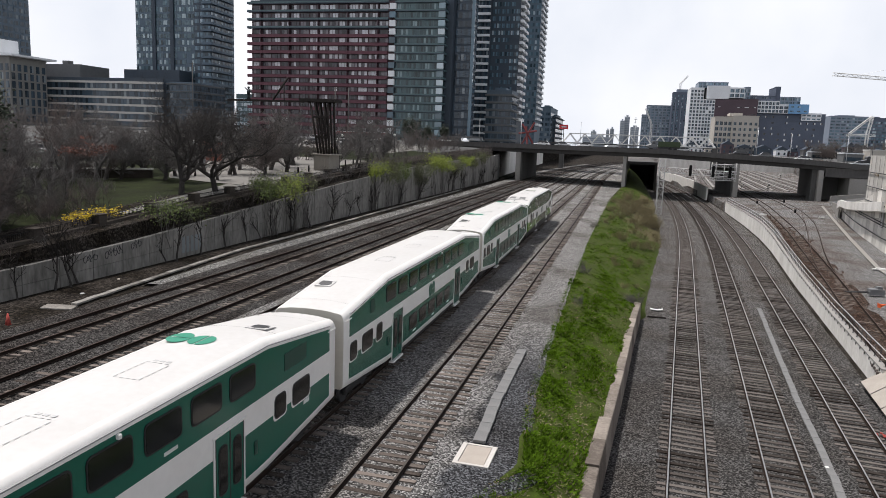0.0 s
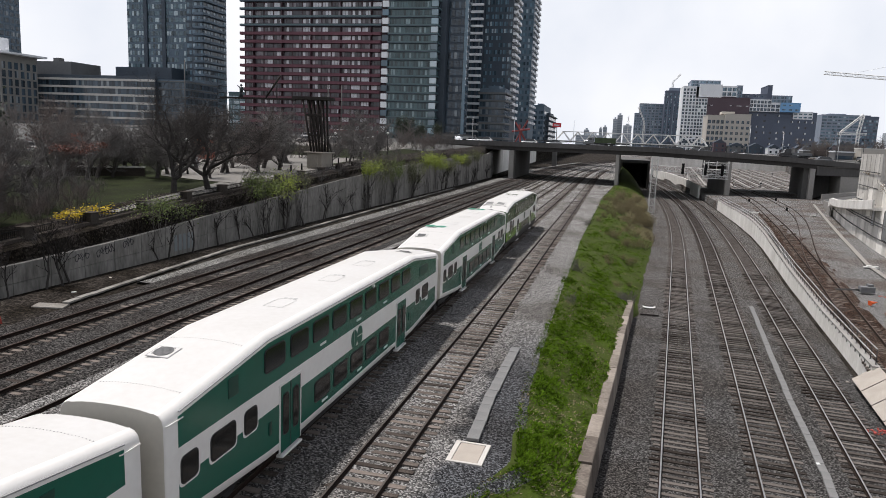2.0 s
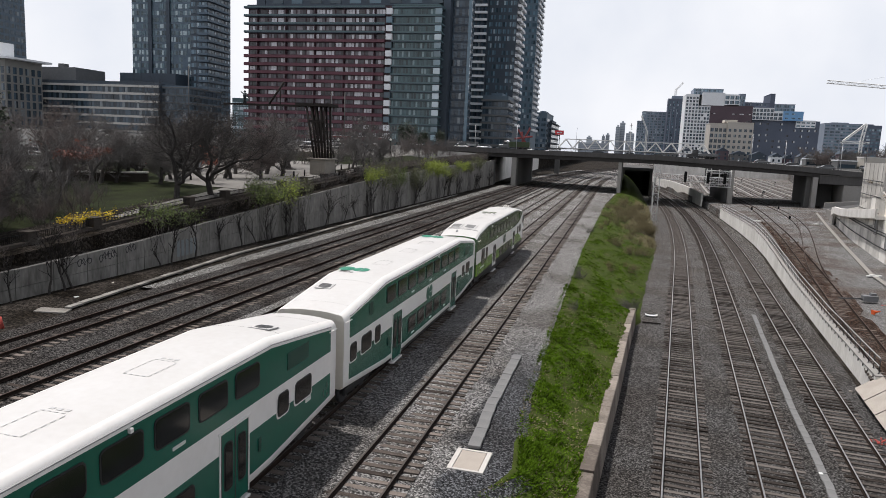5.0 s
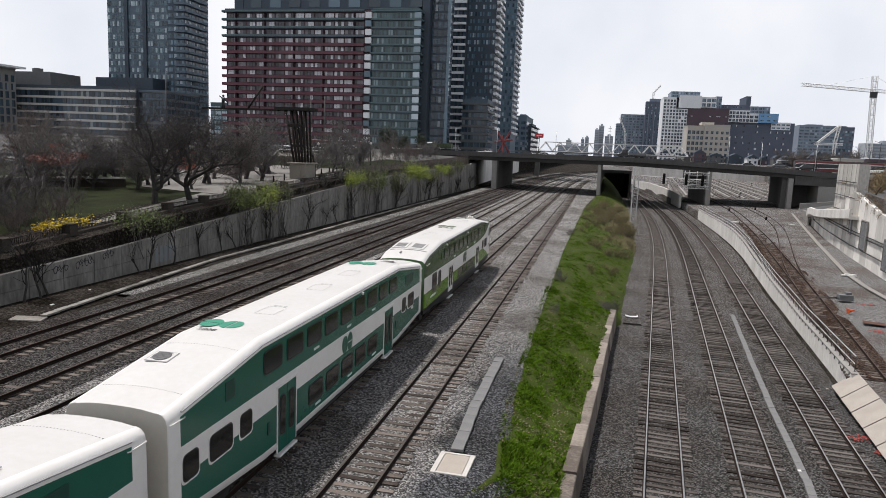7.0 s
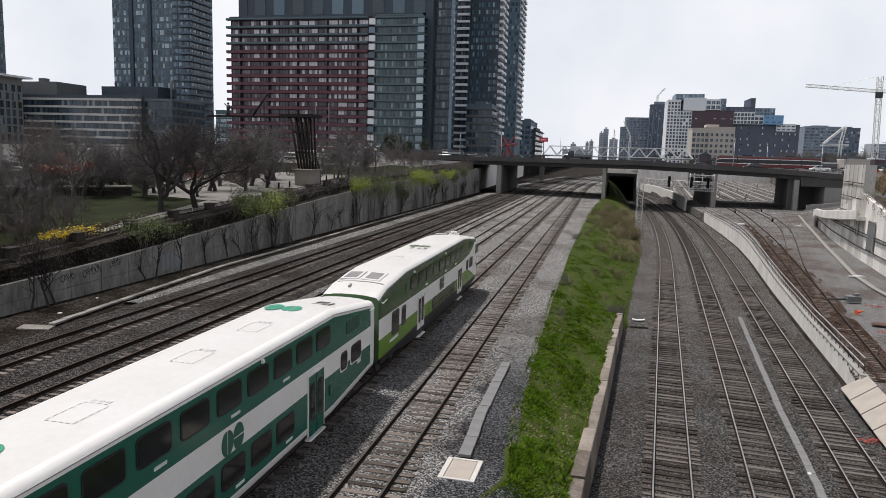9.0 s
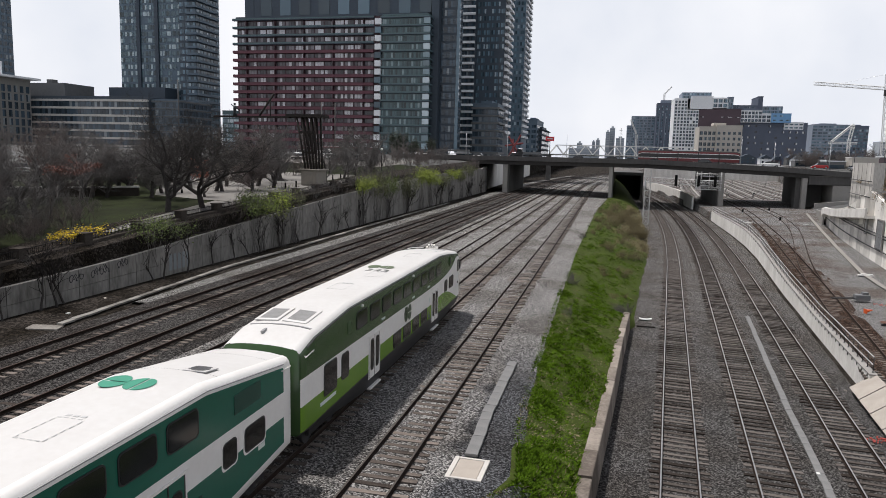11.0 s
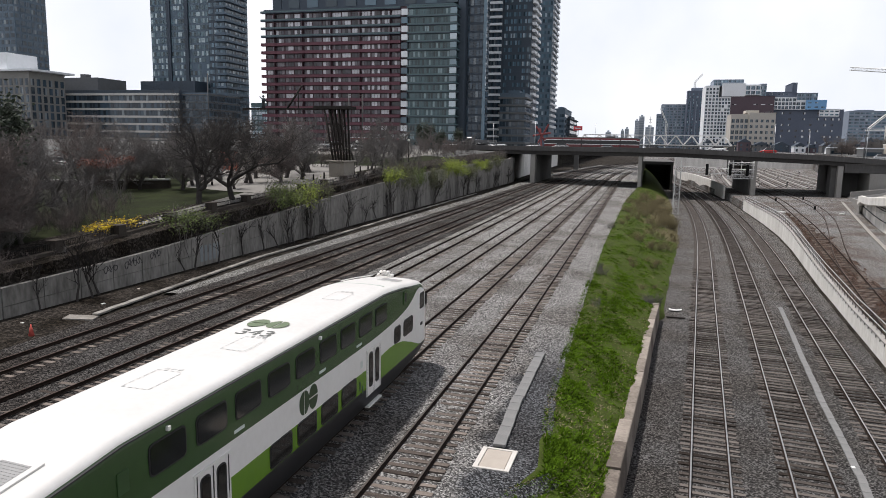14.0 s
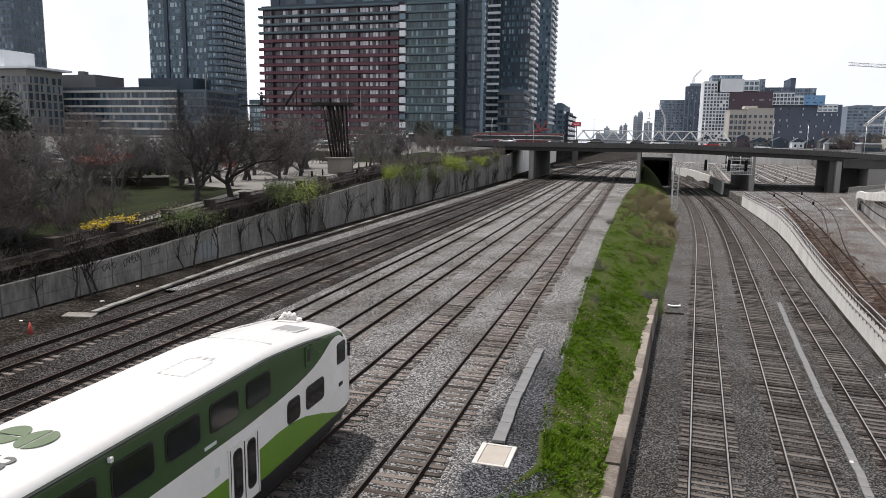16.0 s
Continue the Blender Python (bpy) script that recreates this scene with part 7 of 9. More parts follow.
def truck(label, cab_paint, bed_paint, length, bed_h):
    root = thing("truck", label, "truck", "trucks")
    h = length / 2
    bm = bmesh.new()
    loft(bm, [[(x, -1.2, 0.7), (x, -1.2, zt - 0.1), (x, -1.1, zt), (x, 1.1, zt), (x, 1.2, zt - 0.1), (x, 1.2, 0.7)] for x, zt in ((-h, 1.5), (-h + 1.2, 1.75), (-h + 1.5, 2.7), (-h + 2.9, 2.8))], close=True, caps=0)
    part("cab", bm, cab_paint, root)
    bm = bmesh.new()
    box(bm, -h + 1.55, -h + 2.3, -1.215, 1.215, 1.8, 2.45)
    box(bm, -h + 1.27, -h + 1.34, -1.0, 1.0, 1.85, 2.5)
    part("windscreen", bm, "car_glass", root)
    bm = bmesh.new()
    box(bm, -h + 3.1, h, -1.25, 1.25, 1.1, 1.1 + bed_h, bevel=0.04)
    for k in range(6):
        x = lerp(-h + 3.3, h - 0.2, k / 5)
        box(bm, x - 0.06, x + 0.06, -1.32, -1.25, 1.1, 1.1 + bed_h)
    part("bed", bm, bed_paint, root)
    bm = bmesh.new()
    box(bm, -h + 0.3, h - 0.1, -0.5, 0.5, 0.6, 1.05)
    part("chassis", bm, "steel_dark", root)
    for x in (-h + 1.2, h - 2.6, h - 1.2):
        for s in (-1, 1):
            def make():
                b = bmesh.new()
                tube(b, (0, -0.16, 0), (0, 0.16, 0), 0.5, 16)
                return mesh_of(b, "wheel", "tyre")
            part("wheel", shape("truck_wheel", make), None, root, at=Matrix.Translation((x, s * 1.0, 0.5)))
    return root


def streetcar():
    root = thing("streetcar", "long low-floor streetcar, dark red and black with white trim", "streetcar")
    n, length = 5, 29.0
    for k in range(n):
        a, b = k * length / n + 0.12, (k + 1) * length / n - 0.12
        bm = bmesh.new()
        rings = []
        nose = [(a, 1.0)] if k else [(a, 0.55), (a + 0.5, 0.86), (a + 1.3, 1.0)]
        tail = [(b, 1.0)] if k < n - 1 else [(b - 1.3, 1.0), (b - 0.5, 0.86), (b, 0.55)]
        for x, w in nose + tail:
            y, drop = 1.27 * (0.75 + 0.25 * w), (1 - w) * 0.9
            rings.append([(x, -y, 0.3), (x, -y, 1.2), (x, -y, 1.36), (x, -y, 2.48 - drop), (x, -y, 2.66 - drop), (x, -y * 0.96, 3.15 - drop), (x, -y * 0.8, 3.45 - drop), (x, y * 0.8, 3.45 - drop), (x, y * 0.96, 3.15 - drop), (x, y, 2.66 - drop),
                          (x, y, 2.48 - drop), (x, y, 1.36), (x, y, 1.2), (x, y, 0.3)])
        loft(bm, rings, lambda i, j: {0: 0, 1: 1, 2: 2, 3: 1, 4: 0, 5: 3, 6: 3, 7: 3, 8: 0, 9: 1, 10: 2, 11: 1, 12: 0}.get(j, 0), caps=2)
        part("section", bm, ["tram_red", "paint_white", "tram_glass", "tram_roof"], root)
        if k in (1, 3):
            bm = bmesh.new()
            box(bm, (a + b) / 2 - 1.3, (a + b) / 2 + 1.3, -0.8, 0.8, 3.45, 3.75, bevel=0.05)
            part("roof_unit", bm, "tram_roof", root)
        if k < n - 1:
            bm = bmesh.new()
            box(bm, b, b + 0.24, -1.15, 1.15, 0.4, 3.3)
            part("bellows", bm, "rubber", root)
        bm = bmesh.new()
        box(bm, a + 1.4, b - 1.4, -1.0, 1.0, 0.05, 0.4)
        part("truck_frame", bm, "steel_dark", root)
    return root


mat("tram_roof", (0.05, 0.045, 0.045), 0.85, vary=0.2)
mat("tram_glass", (0.015, 0.015, 0.016), 0.3, vary=0.2)
mat("tram_red", (0.12, 0.014, 0.017), 0.5, vary=0.08)


def road_z(x):
    return deck_top(x) - 0.5


def build_traffic():
    speeds = {}
    t = streetcar()
    MOVING.append((t, [(s, x * 1.052, 222.0, 0.0) for s, x in ((0, 128), (7, 52.3), (9, 30.4), (12.5, -10.7), (14.5, -33.6), (16, -49.4))]))
    g = truck("green tipper truck with a dark loaded bed", "paint_grey", "truck_green", 9.0, 1.5)
    MOVING.append((g, [(s, x, 207.0, 0.0) for s, x in ((0, 10.0), (1.5, -1.5), (3.5, -18.0), (6.5, -44.0), (9, -66), (16, -128))]))
    g = truck("black tractor truck with a flat load", "paint_black", "paint_grey", 8.0, 0.7)
    MOVING.append((g, [(s, x, 207.0, 0.0) for s, x in ((0, 64), (6.5, 11.5), (8, 1.5), (9, -8.0), (12.5, -36), (16, -66))]))
    rnd = random.Random(8)
    paints = ["paint_silver", "paint_white", "paint_black", "paint_grey", "paint_white", "paint_silver", "paint_grey", "paint_black", "paint_white", "paint_red", "paint_silver", "paint_grey"]
    words = {"paint_silver": "silver car", "paint_white": "white car", "paint_black": "black car", "paint_grey": "dark grey car", "paint_red": "red car"}
    # near lanes run one way, the far lanes the other
    for k, (x, v, lane) in enumerate(((-4, -7.2, 0), (-24, -7.5, 0), (30, -7.4, 0), (38, -7.2, 1), (48, -7.6, 1), (82, -7.5, 0), (92, -7.3, 1), (106, -7.4, 0), (122, -7.3, 0), (138, -7.4, 1), (60, -7.4, 0), (70, -7.3, 1), (16, -7.3, 1), (-12, -7.4, 1))):
        c = car(words[paints[k % 12]] + " crossing the road bridge", paints[k % 12], 4.5 + 0.3 * (k % 3), 1.5 + 0.18 * (k % 2))
        MOVING.append((c, [(0, x, 206.6 + 3.2 * 0 + 0.0 * lane if lane == 0 else 215.5, 0.0), (16, x + 16 * v, 206.6 if lane == 0 else 215.5, 0.0)]))
    for k, (x, v, y) in enumerate(((-60, 6.0, 233), (-20, 6.3, 233), (12, 6.0, 233), (-100, 6.2, 237), (-130, 6.0, 233))):
        c = car(words[paints[k + 4]] + " on the far side of the road bridge", paints[k + 4], 4.6, 1.5 + 0.2 * (k % 2))
        MOVING.append((c, [(0, x, y, 180.0), (16, x + 16 * v, y, 180.0)]))
    # parked cars behind the park and by the street
    for k, (x, y, a) in enumerate(((-75, 177, 20), (-79.7, 205, 10), (-70, 178, 20), (-66, 84, -20), (-72, 82.5, -20), (-88, 78, -22), (-95, 75.5, -22), (-60, 88, -20), (-84, 180, 15), (-74, 208, 0), (-63, 150, 10), (-57.5, 152, 170), (-69.5, 149, 10), (-79, 88.5, -20), (-85.5, 86, -20))):
        c = car(words[paints[(k * 5 + 1) % 9]] + " parked by the street behind the park", paints[(k * 5 + 1) % 9], 4.6, 1.55)
        c.matrix_basis = pose(x, y, land(x, y) + 0.03, 0, 0, a)
    # parked rows to the side of the street beyond the yard
    for k in range(12):
        c = car("car parked on the lot beyond the bridge", paints[k % 12], 4.6, 1.5)
        tagged(c, words[paints[k % 12]] + " parked on the lot beyond the bridge")
        x, y = 84 + 6.5 * (k % 6), 275 + 4.5 * (k // 6)
        c.matrix_basis = pose(x, y, land(x, y) + 0.02, 0, 0, 90)


mat("truck_green", (0.035, 0.055, 0.02), 0.6, vary=0.2)


# ---------------------------------------------------------------- bridge furniture and the distance
def lattice(bm, a, b, w, step, r, r2=None, sides=4):
    """A four-sided lattice mast or beam from a to b."""
    a, b = Vector(a), Vector(b)
    d = b - a
    q = d.to_track_quat("Z", "Y")
    n = max(1, int(d.length / step))
    corners = [(-1, -1), (1, -1), (1, 1), (-1, 1)]
    pts = [[a + d * (k / n) + q @ Vector((cx * w / 2, cy * w / 2, 0)) for cx, cy in corners] for k in range(n + 1)]
    for c in range(4):
        tube(bm, pts[0][c], pts[-1][c], r, sides)
    for k in range(n):
        for c in range(4):
            e = (c + 1) % 4
            tube(bm, pts[k][c], pts[k + 1][e] if k % 2 else pts[k][e] * 0 + pts[k + 1][e], r * 0.6, 3)
            tube(bm, pts[k][c], pts[k][e], r * 0.6, 3)


def build_bridge_things():
    for k, x in enumerate((-46, -30, -14, 2, 18, 34, 46, 56)):
        lp = thing("street_lamp", "grey lamp pole with a curved arm on the road bridge", "street lamp", "bridge lamps", at=pose(x, 204.6 if k % 2 else 222, road_z(x)))
        bm = bmesh.new()
        tube(bm, (0, 0, 0), (0, 0, 7.4), 0.09, 8, 0.06)
        part("post", bm, "steel_galv", lp)
        bm = bmesh.new()
        tube(bm, (0, 0, 7.3), (0, 1.2, 7.7), 0.04, 6)
        box(bm, -0.12, 0.12, 1.1, 1.7, 7.66, 7.76, bevel=0.02)
        part("lamp_arm", bm, "steel_galv", lp)
    lp = thing("signal_mast", "tall dark mast with aerials beyond the bridge", "mast", at=pose(2.2, 226, 10.0))
    bm = bmesh.new()
    tube(bm, (0, 0, 0), (0, 0, 10.5), 0.12, 8, 0.07)
    for z in (7.5, 8.6, 9.6):
        box(bm, -0.5, 0.5, -0.06, 0.06, z, z + 0.1)
    part("post", bm, "steel_dark", lp)
    # white truss footbridge
    t = thing("truss_bridge", "white steel truss footbridge beyond the road bridge", "bridge", kind="structure")
    x0, x1, y, zb, zt = -29, 38, 330, 12.4, 16.6
    for z, w in ((zb, 0.35), (zt, 0.3)):
        for yy in (y, y + 4.5):
            bm = bmesh.new()
            box(bm, x0 if z == zb else x0 + 3, x1 if z == zb else x1 - 3, yy - w / 2, yy + w / 2, z - w / 2, z + w / 2)
            part("chord", bm, "white_steel", t)
    n = 10
    for yy in (y, y + 4.5):
        for k in range(n):
            a = lerp(x0, x1, k / n)
            b = lerp(x0, x1, (k + 1) / n)
            m = (a + b) / 2
            bm = bmesh.new()
            tube(bm, (a, yy, zb), (m, yy, zt), 0.2, 4)
            part("diagonal", bm, "white_steel", t)
            bm = bmesh.new()
            tube(bm, (m, yy, zt), (b, yy, zb), 0.2, 4)
            part("diagonal", bm, "white_steel", t)
    bm = bmesh.new()
    box(bm, x0 - 10, x1 + 10, y + 0.3, y + 4.2, zb - 0.5, zb - 0.2)
    part("deck", bm, "concrete_dark", t)
    for x in (x0, x1):
        bm = bmesh.new()
        box(bm, x - 1, x + 1, y, y + 4.5, 0, zb - 0.5)
        part("pier", bm, "concrete_dark", t)
    # red steel sculpture and red billboard
    s = thing("steel_sculpture", "tall red steel sculpture of crossed beams", "sculpture")
    for a, b in (((-36, 246, 10), (-31.5, 246, 18.5)), ((-31, 246, 10), (-35.8, 246, 17.8)), ((-37, 247, 14.5), (-30.5, 245, 15.5)), ((-33.5, 245, 10), (-34.5, 247, 17))):
        bm = bmesh.new()
        tube(bm, a, b, 0.35, 5)
        part("beam", bm, "red_paint", s)
    s = thing("billboard", "plain red billboard on a post", "billboard")
    bm = bmesh.new()
    box(bm, -27.9, -24.3, 300, 300.3, 17.7, 19.5)
    part("panel", bm, "red_bright", s)
    bm = bmesh.new()
    box(bm, -27.2, -25.0, 299.96, 299.995, 18.4, 18.8)
    part("writing_bar", bm, "clad_white", s)
    bm = bmesh.new()
    tube(bm, (-26, 300.15, 9), (-26, 300.15, 17.7), 0.15, 6)
    part("post", bm, "steel_dark", s)
    # cranes
    c = thing("tower_crane", "white lattice tower crane over the far building site", "crane")
    bm = bmesh.new()
    lattice(bm, (117.5, 350, 9), (116, 350, 51), 1.9, 2.4, 0.16)
    part("mast", bm, "white_steel", c)
    bm = bmesh.new()
    lattice(bm, (116, 350, 44.5), (86.5, 352, 47.0), 1.3, 2.2, 0.11)
    part("jib", bm, "white_steel", c)
    bm = bmesh.new()
    lattice(bm, (116, 350, 44.5), (127, 349, 44.0), 1.3, 2.2, 0.11)
    box(bm, 124, 127, 348, 350, 41.6, 44)
    part("counter_jib", bm, "white_steel", c)
    bm = bmesh.new()
    box(bm, 114.6, 117.4, 348.4, 349.6, 41.4, 44.0, bevel=0.1)
    part("cab", bm, "steel_dark", c)
    bm = bmesh.new()
    tube(bm, (116, 350, 51), (98, 351, 46.9), 0.06, 4)
    tube(bm, (116, 350, 51), (126, 349, 44.6), 0.06, 4)
    part("tie", bm, "steel_galv", c)
    for x, y, z, h, jx, jz in ((56.5, 890, 75, 14, 8, 9), (27, 880, 5, 35, -8, 18), (123.5, 420, 9, 14, 1.4, 9.5)):
        c = thing("tower_crane", "pale luffing crane on a distant building site", "crane", "distant cranes")
        bm = bmesh.new()
        lattice(bm, (x, y, z), (x, y, z + h), 1.8 if y > 500 else 1.3, 3.0, 0.28 if y > 500 else 0.14)
        part("mast", bm, "white_steel", c)
        bm = bmesh.new()
        lattice(bm, (x, y, z + h), (x + jx, y, z + h + jz), 1.3, 3.0, 0.26 if y > 500 else 0.12)
        part("jib", bm, "white_steel", c)
        if y == 420:
            bm = bmesh.new()
            lattice(bm, (x + 1.4, y, z + h + 9.5), (x - 8.6, y, z + h), 0.9, 2.4, 0.12)
            lattice(bm, (x - 10, y, z + h - 0.6), (x + 4, y, z + h - 0.6), 0.9, 2.4, 0.12)
            part("boom", bm, "white_steel", c)
    # skyline
    rnd = random.Random(4)
    for k, (x, y, w, h) in enumerate(((-50, 1750, 7, 42), (-41, 1750, 9, 46), (-18, 1700, 9, 64), (-9, 1715, 12, 74), (6, 1700, 19, 50), (-86, 1750, 12, 38), (-90, 1500, 60, 22), (130, 1500, 60, 40), (190, 1300, 50, 34), (240, 1200, 60, 30), (330, 1000, 70, 32), (300, 760, 60, 26))):
        b = thing("distant_building", "hazy grey building on the skyline", "building", "skyline")
        bm = bmesh.new()
        box(bm, x, x + w, y, y + 25, 5, 9 + h)
        box(bm, x + w * 0.3, x + w * 0.7, y + 5, y + 15, 9 + h, 13 + h)
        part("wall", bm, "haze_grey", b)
        bm = bmesh.new()
        for s in range(int(h / 4)):
            box(bm, x + 1, x + w - 1, y - 0.2, y, 10 + s * 4, 12 + s * 4)
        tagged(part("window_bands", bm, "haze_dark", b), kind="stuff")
    # houses and shops beyond the bridge
    for k in range(32):
        y = 284 + rnd.uniform(0, 26) if k < 12 else 392 + rnd.uniform(0, 14)
        x = 80 + 6.2 * k + rnd.uniform(-2, 2) if k < 12 else far_right(y) + 3 + 5.2 * (k - 12)
        w, h = rnd.uniform(5, 9), rnd.uniform(2.6, 4.6)
        z = land(x, y)
        b = thing("shop", "low flat-roofed shop with a pale fascia beyond the bridge", "shop", "shops beyond the bridge")
        bm = bmesh.new()
        box(bm, x, x + w, y, y + 8, z - 0.5, z + h)
        part("wall", bm, ("clad_grey", "clad_beige", "clad_charcoal", "clad_maroon")[k % 4], b)
        bm = bmesh.new()
        box(bm, x - 0.2, x + w + 0.2, y - 0.25, y + 8.2, z + h, z + h + 0.4)
        part("roof", bm, ("clad_white", "clad_band", "clad_white")[k % 3], b)
        bm = bmesh.new()
        box(bm, x + 0.5, x + w - 0.5, y - 0.06, y + 0.02, z + 0.4, z + h * 0.6)
        part("shop_window", bm, "pane_dark", b)
    for k in range(13):
        x, y = 66 + 8.5 * k + rnd.uniform(-3, 3), rnd.choice((247, 268, 281))
        if x < 80 and y > 250:
            y = 247
        h = rnd.uniform(7.5, 11)
        z = road_z(min(x, 90)) if y == 247 else land(x, y)
        bm = bmesh.new()
        tube(bm, (0, 0, -9 if y == 247 else -0.3), (0, 0, h), 0.15, 6, 0.1)
        if k % 2:
            box(bm, -1.0, 1.0, -0.06, 0.06, h - 0.7, h - 0.55)
        else:
            tube(bm, (0, 0, h - 0.2), (-1.8, 0, h + 0.3), 0.06, 5)
        tagged(part("utility_pole", bm, "steel_dark", at=pose(x, y, z)), "dark utility pole beyond the bridge", "utility pole", "poles beyond the bridge")
    for k, (x, y, w, h, m) in enumerate(((97, 420, 6, 3.4, "clad_white"), (105, 422, 5, 2.6, "clad_maroon"), (118, 425, 7, 3, "clad_grey"), (111, 430, 6, 3.4, "clad_grey"), (121, 432, 9, 4.5, "clad_beige"), (131, 436, 10, 4, "clad_charcoal"), (142, 440, 12, 5, "clad_maroon"), (156, 446, 14, 6, "clad_charcoal"), (113, 415, 4, 7, "clad_maroon"), (172, 450, 16, 6, "clad_charcoal"), (126, 470, 14, 7, "clad_grey"), (42, 545, 12, 6, "clad_white"), (55, 538, 9, 4, "clad_beige"), (65, 530, 8, 7, "clad_maroon"), (74, 526, 11, 5, "clad_grey"), (86, 520, 10, 5, "clad_charcoal"), (30, 560, 12, 4, "clad_grey"), (96, 505, 7, 4.5, "clad_white"), (104, 508, 6, 3.5, "clad_maroon"), (112, 503, 7, 5, "clad_grey"), (121, 506, 7, 3.6, "clad_charcoal"), (130, 510, 8, 5, "clad_beige"), (140, 512, 7, 3.5, "clad_grey"), (149, 515, 8, 4.5, "clad_charcoal"))):
        b = thing("house", "small gabled house beyond the rail yard" if h < 8 else "low shop building beyond the rail yard", "house", "houses beyond the yard")
        bm = bmesh.new()
        box(bm, x, x + w, y, y + 9, 5, 9 + h)
        part("wall", bm, m, b)
        bm = bmesh.new()
        loft(bm, [[(x - 0.3, y - 0.3, 9 + h), (x + w / 2, y - 0.3, 9 + h + 2.6), (x + w + 0.3, y - 0.3, 9 + h)], [(x - 0.3, y + 9.3, 9 + h), (x + w / 2, y + 9.3, 9 + h + 2.6), (x + w + 0.3, y + 9.3, 9 + h)]], close=True, caps=0)
        part("roof", bm, "clad_charcoal", b)
        for i in range(max(2, int(w / 3))):
            for j in range(2):
                bm = bmesh.new()
                cx = x + (i + 0.5) * w / max(2, int(w / 3))
                box(bm, cx - 0.6, cx + 0.6, y - 0.08, y, 10.2 + j * 3, 11.8 + j * 3)
                part("window", bm, "pane_dark", b)
    # made-up wall that carries the houses, pale in place of the sunlit yard
    bm = bmesh.new()
    box(bm, 22, 172, 499.4, 500, -1.3, 9.4)
    tagged(part("wall_terrace", bm, "concrete_pale"), "added pale wall below the far houses, toned like the sunlit yard", "retaining wall", kind="structure")


mat("red_bright", (0.62, 0.05, 0.06), 0.6, vary=0.1)
# skyline greys with the haze of distance mixed into the base colour
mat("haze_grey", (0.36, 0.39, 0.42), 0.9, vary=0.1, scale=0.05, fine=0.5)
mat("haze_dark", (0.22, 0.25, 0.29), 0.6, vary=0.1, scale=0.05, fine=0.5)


# ---------------------------------------------------------------- yard side
def smooth_path(*pts):
    return lambda y: sum(table(y + d, *pts) for d in (-12, -8, -4, 0, 4, 8, 12)) / 7


YARD_A = smooth_path((10, 11.6), (47.6, 17.4), (57.1, 18.7), (69, 20.4), (80, 21.8), (88, 22.6), (99, 23.9), (105, 24.7), (122, 26.8), (130, 27.9), (143, 28.9), (158, 30.6), (179, 32.6), (202, 33.9), (232, 34.9), (300, 37), (420, 45))
YARD_B = smooth_path((10, 11.6), (57.1, 18.7), (69, 20.4), (83.5, 22.1), (92.5, 23.65), (102, 25.7), (124, 30.4), (135, 32.6), (154, 36.3), (200, 45.9), (285, 62.5), (310, 67.2), (420, 86))
YARD_C = smooth_path((124, 30.4), (135, 32.6), (146, 34.6), (173, 38.0), (207, 39.8), (271, 41.5), (420, 50))


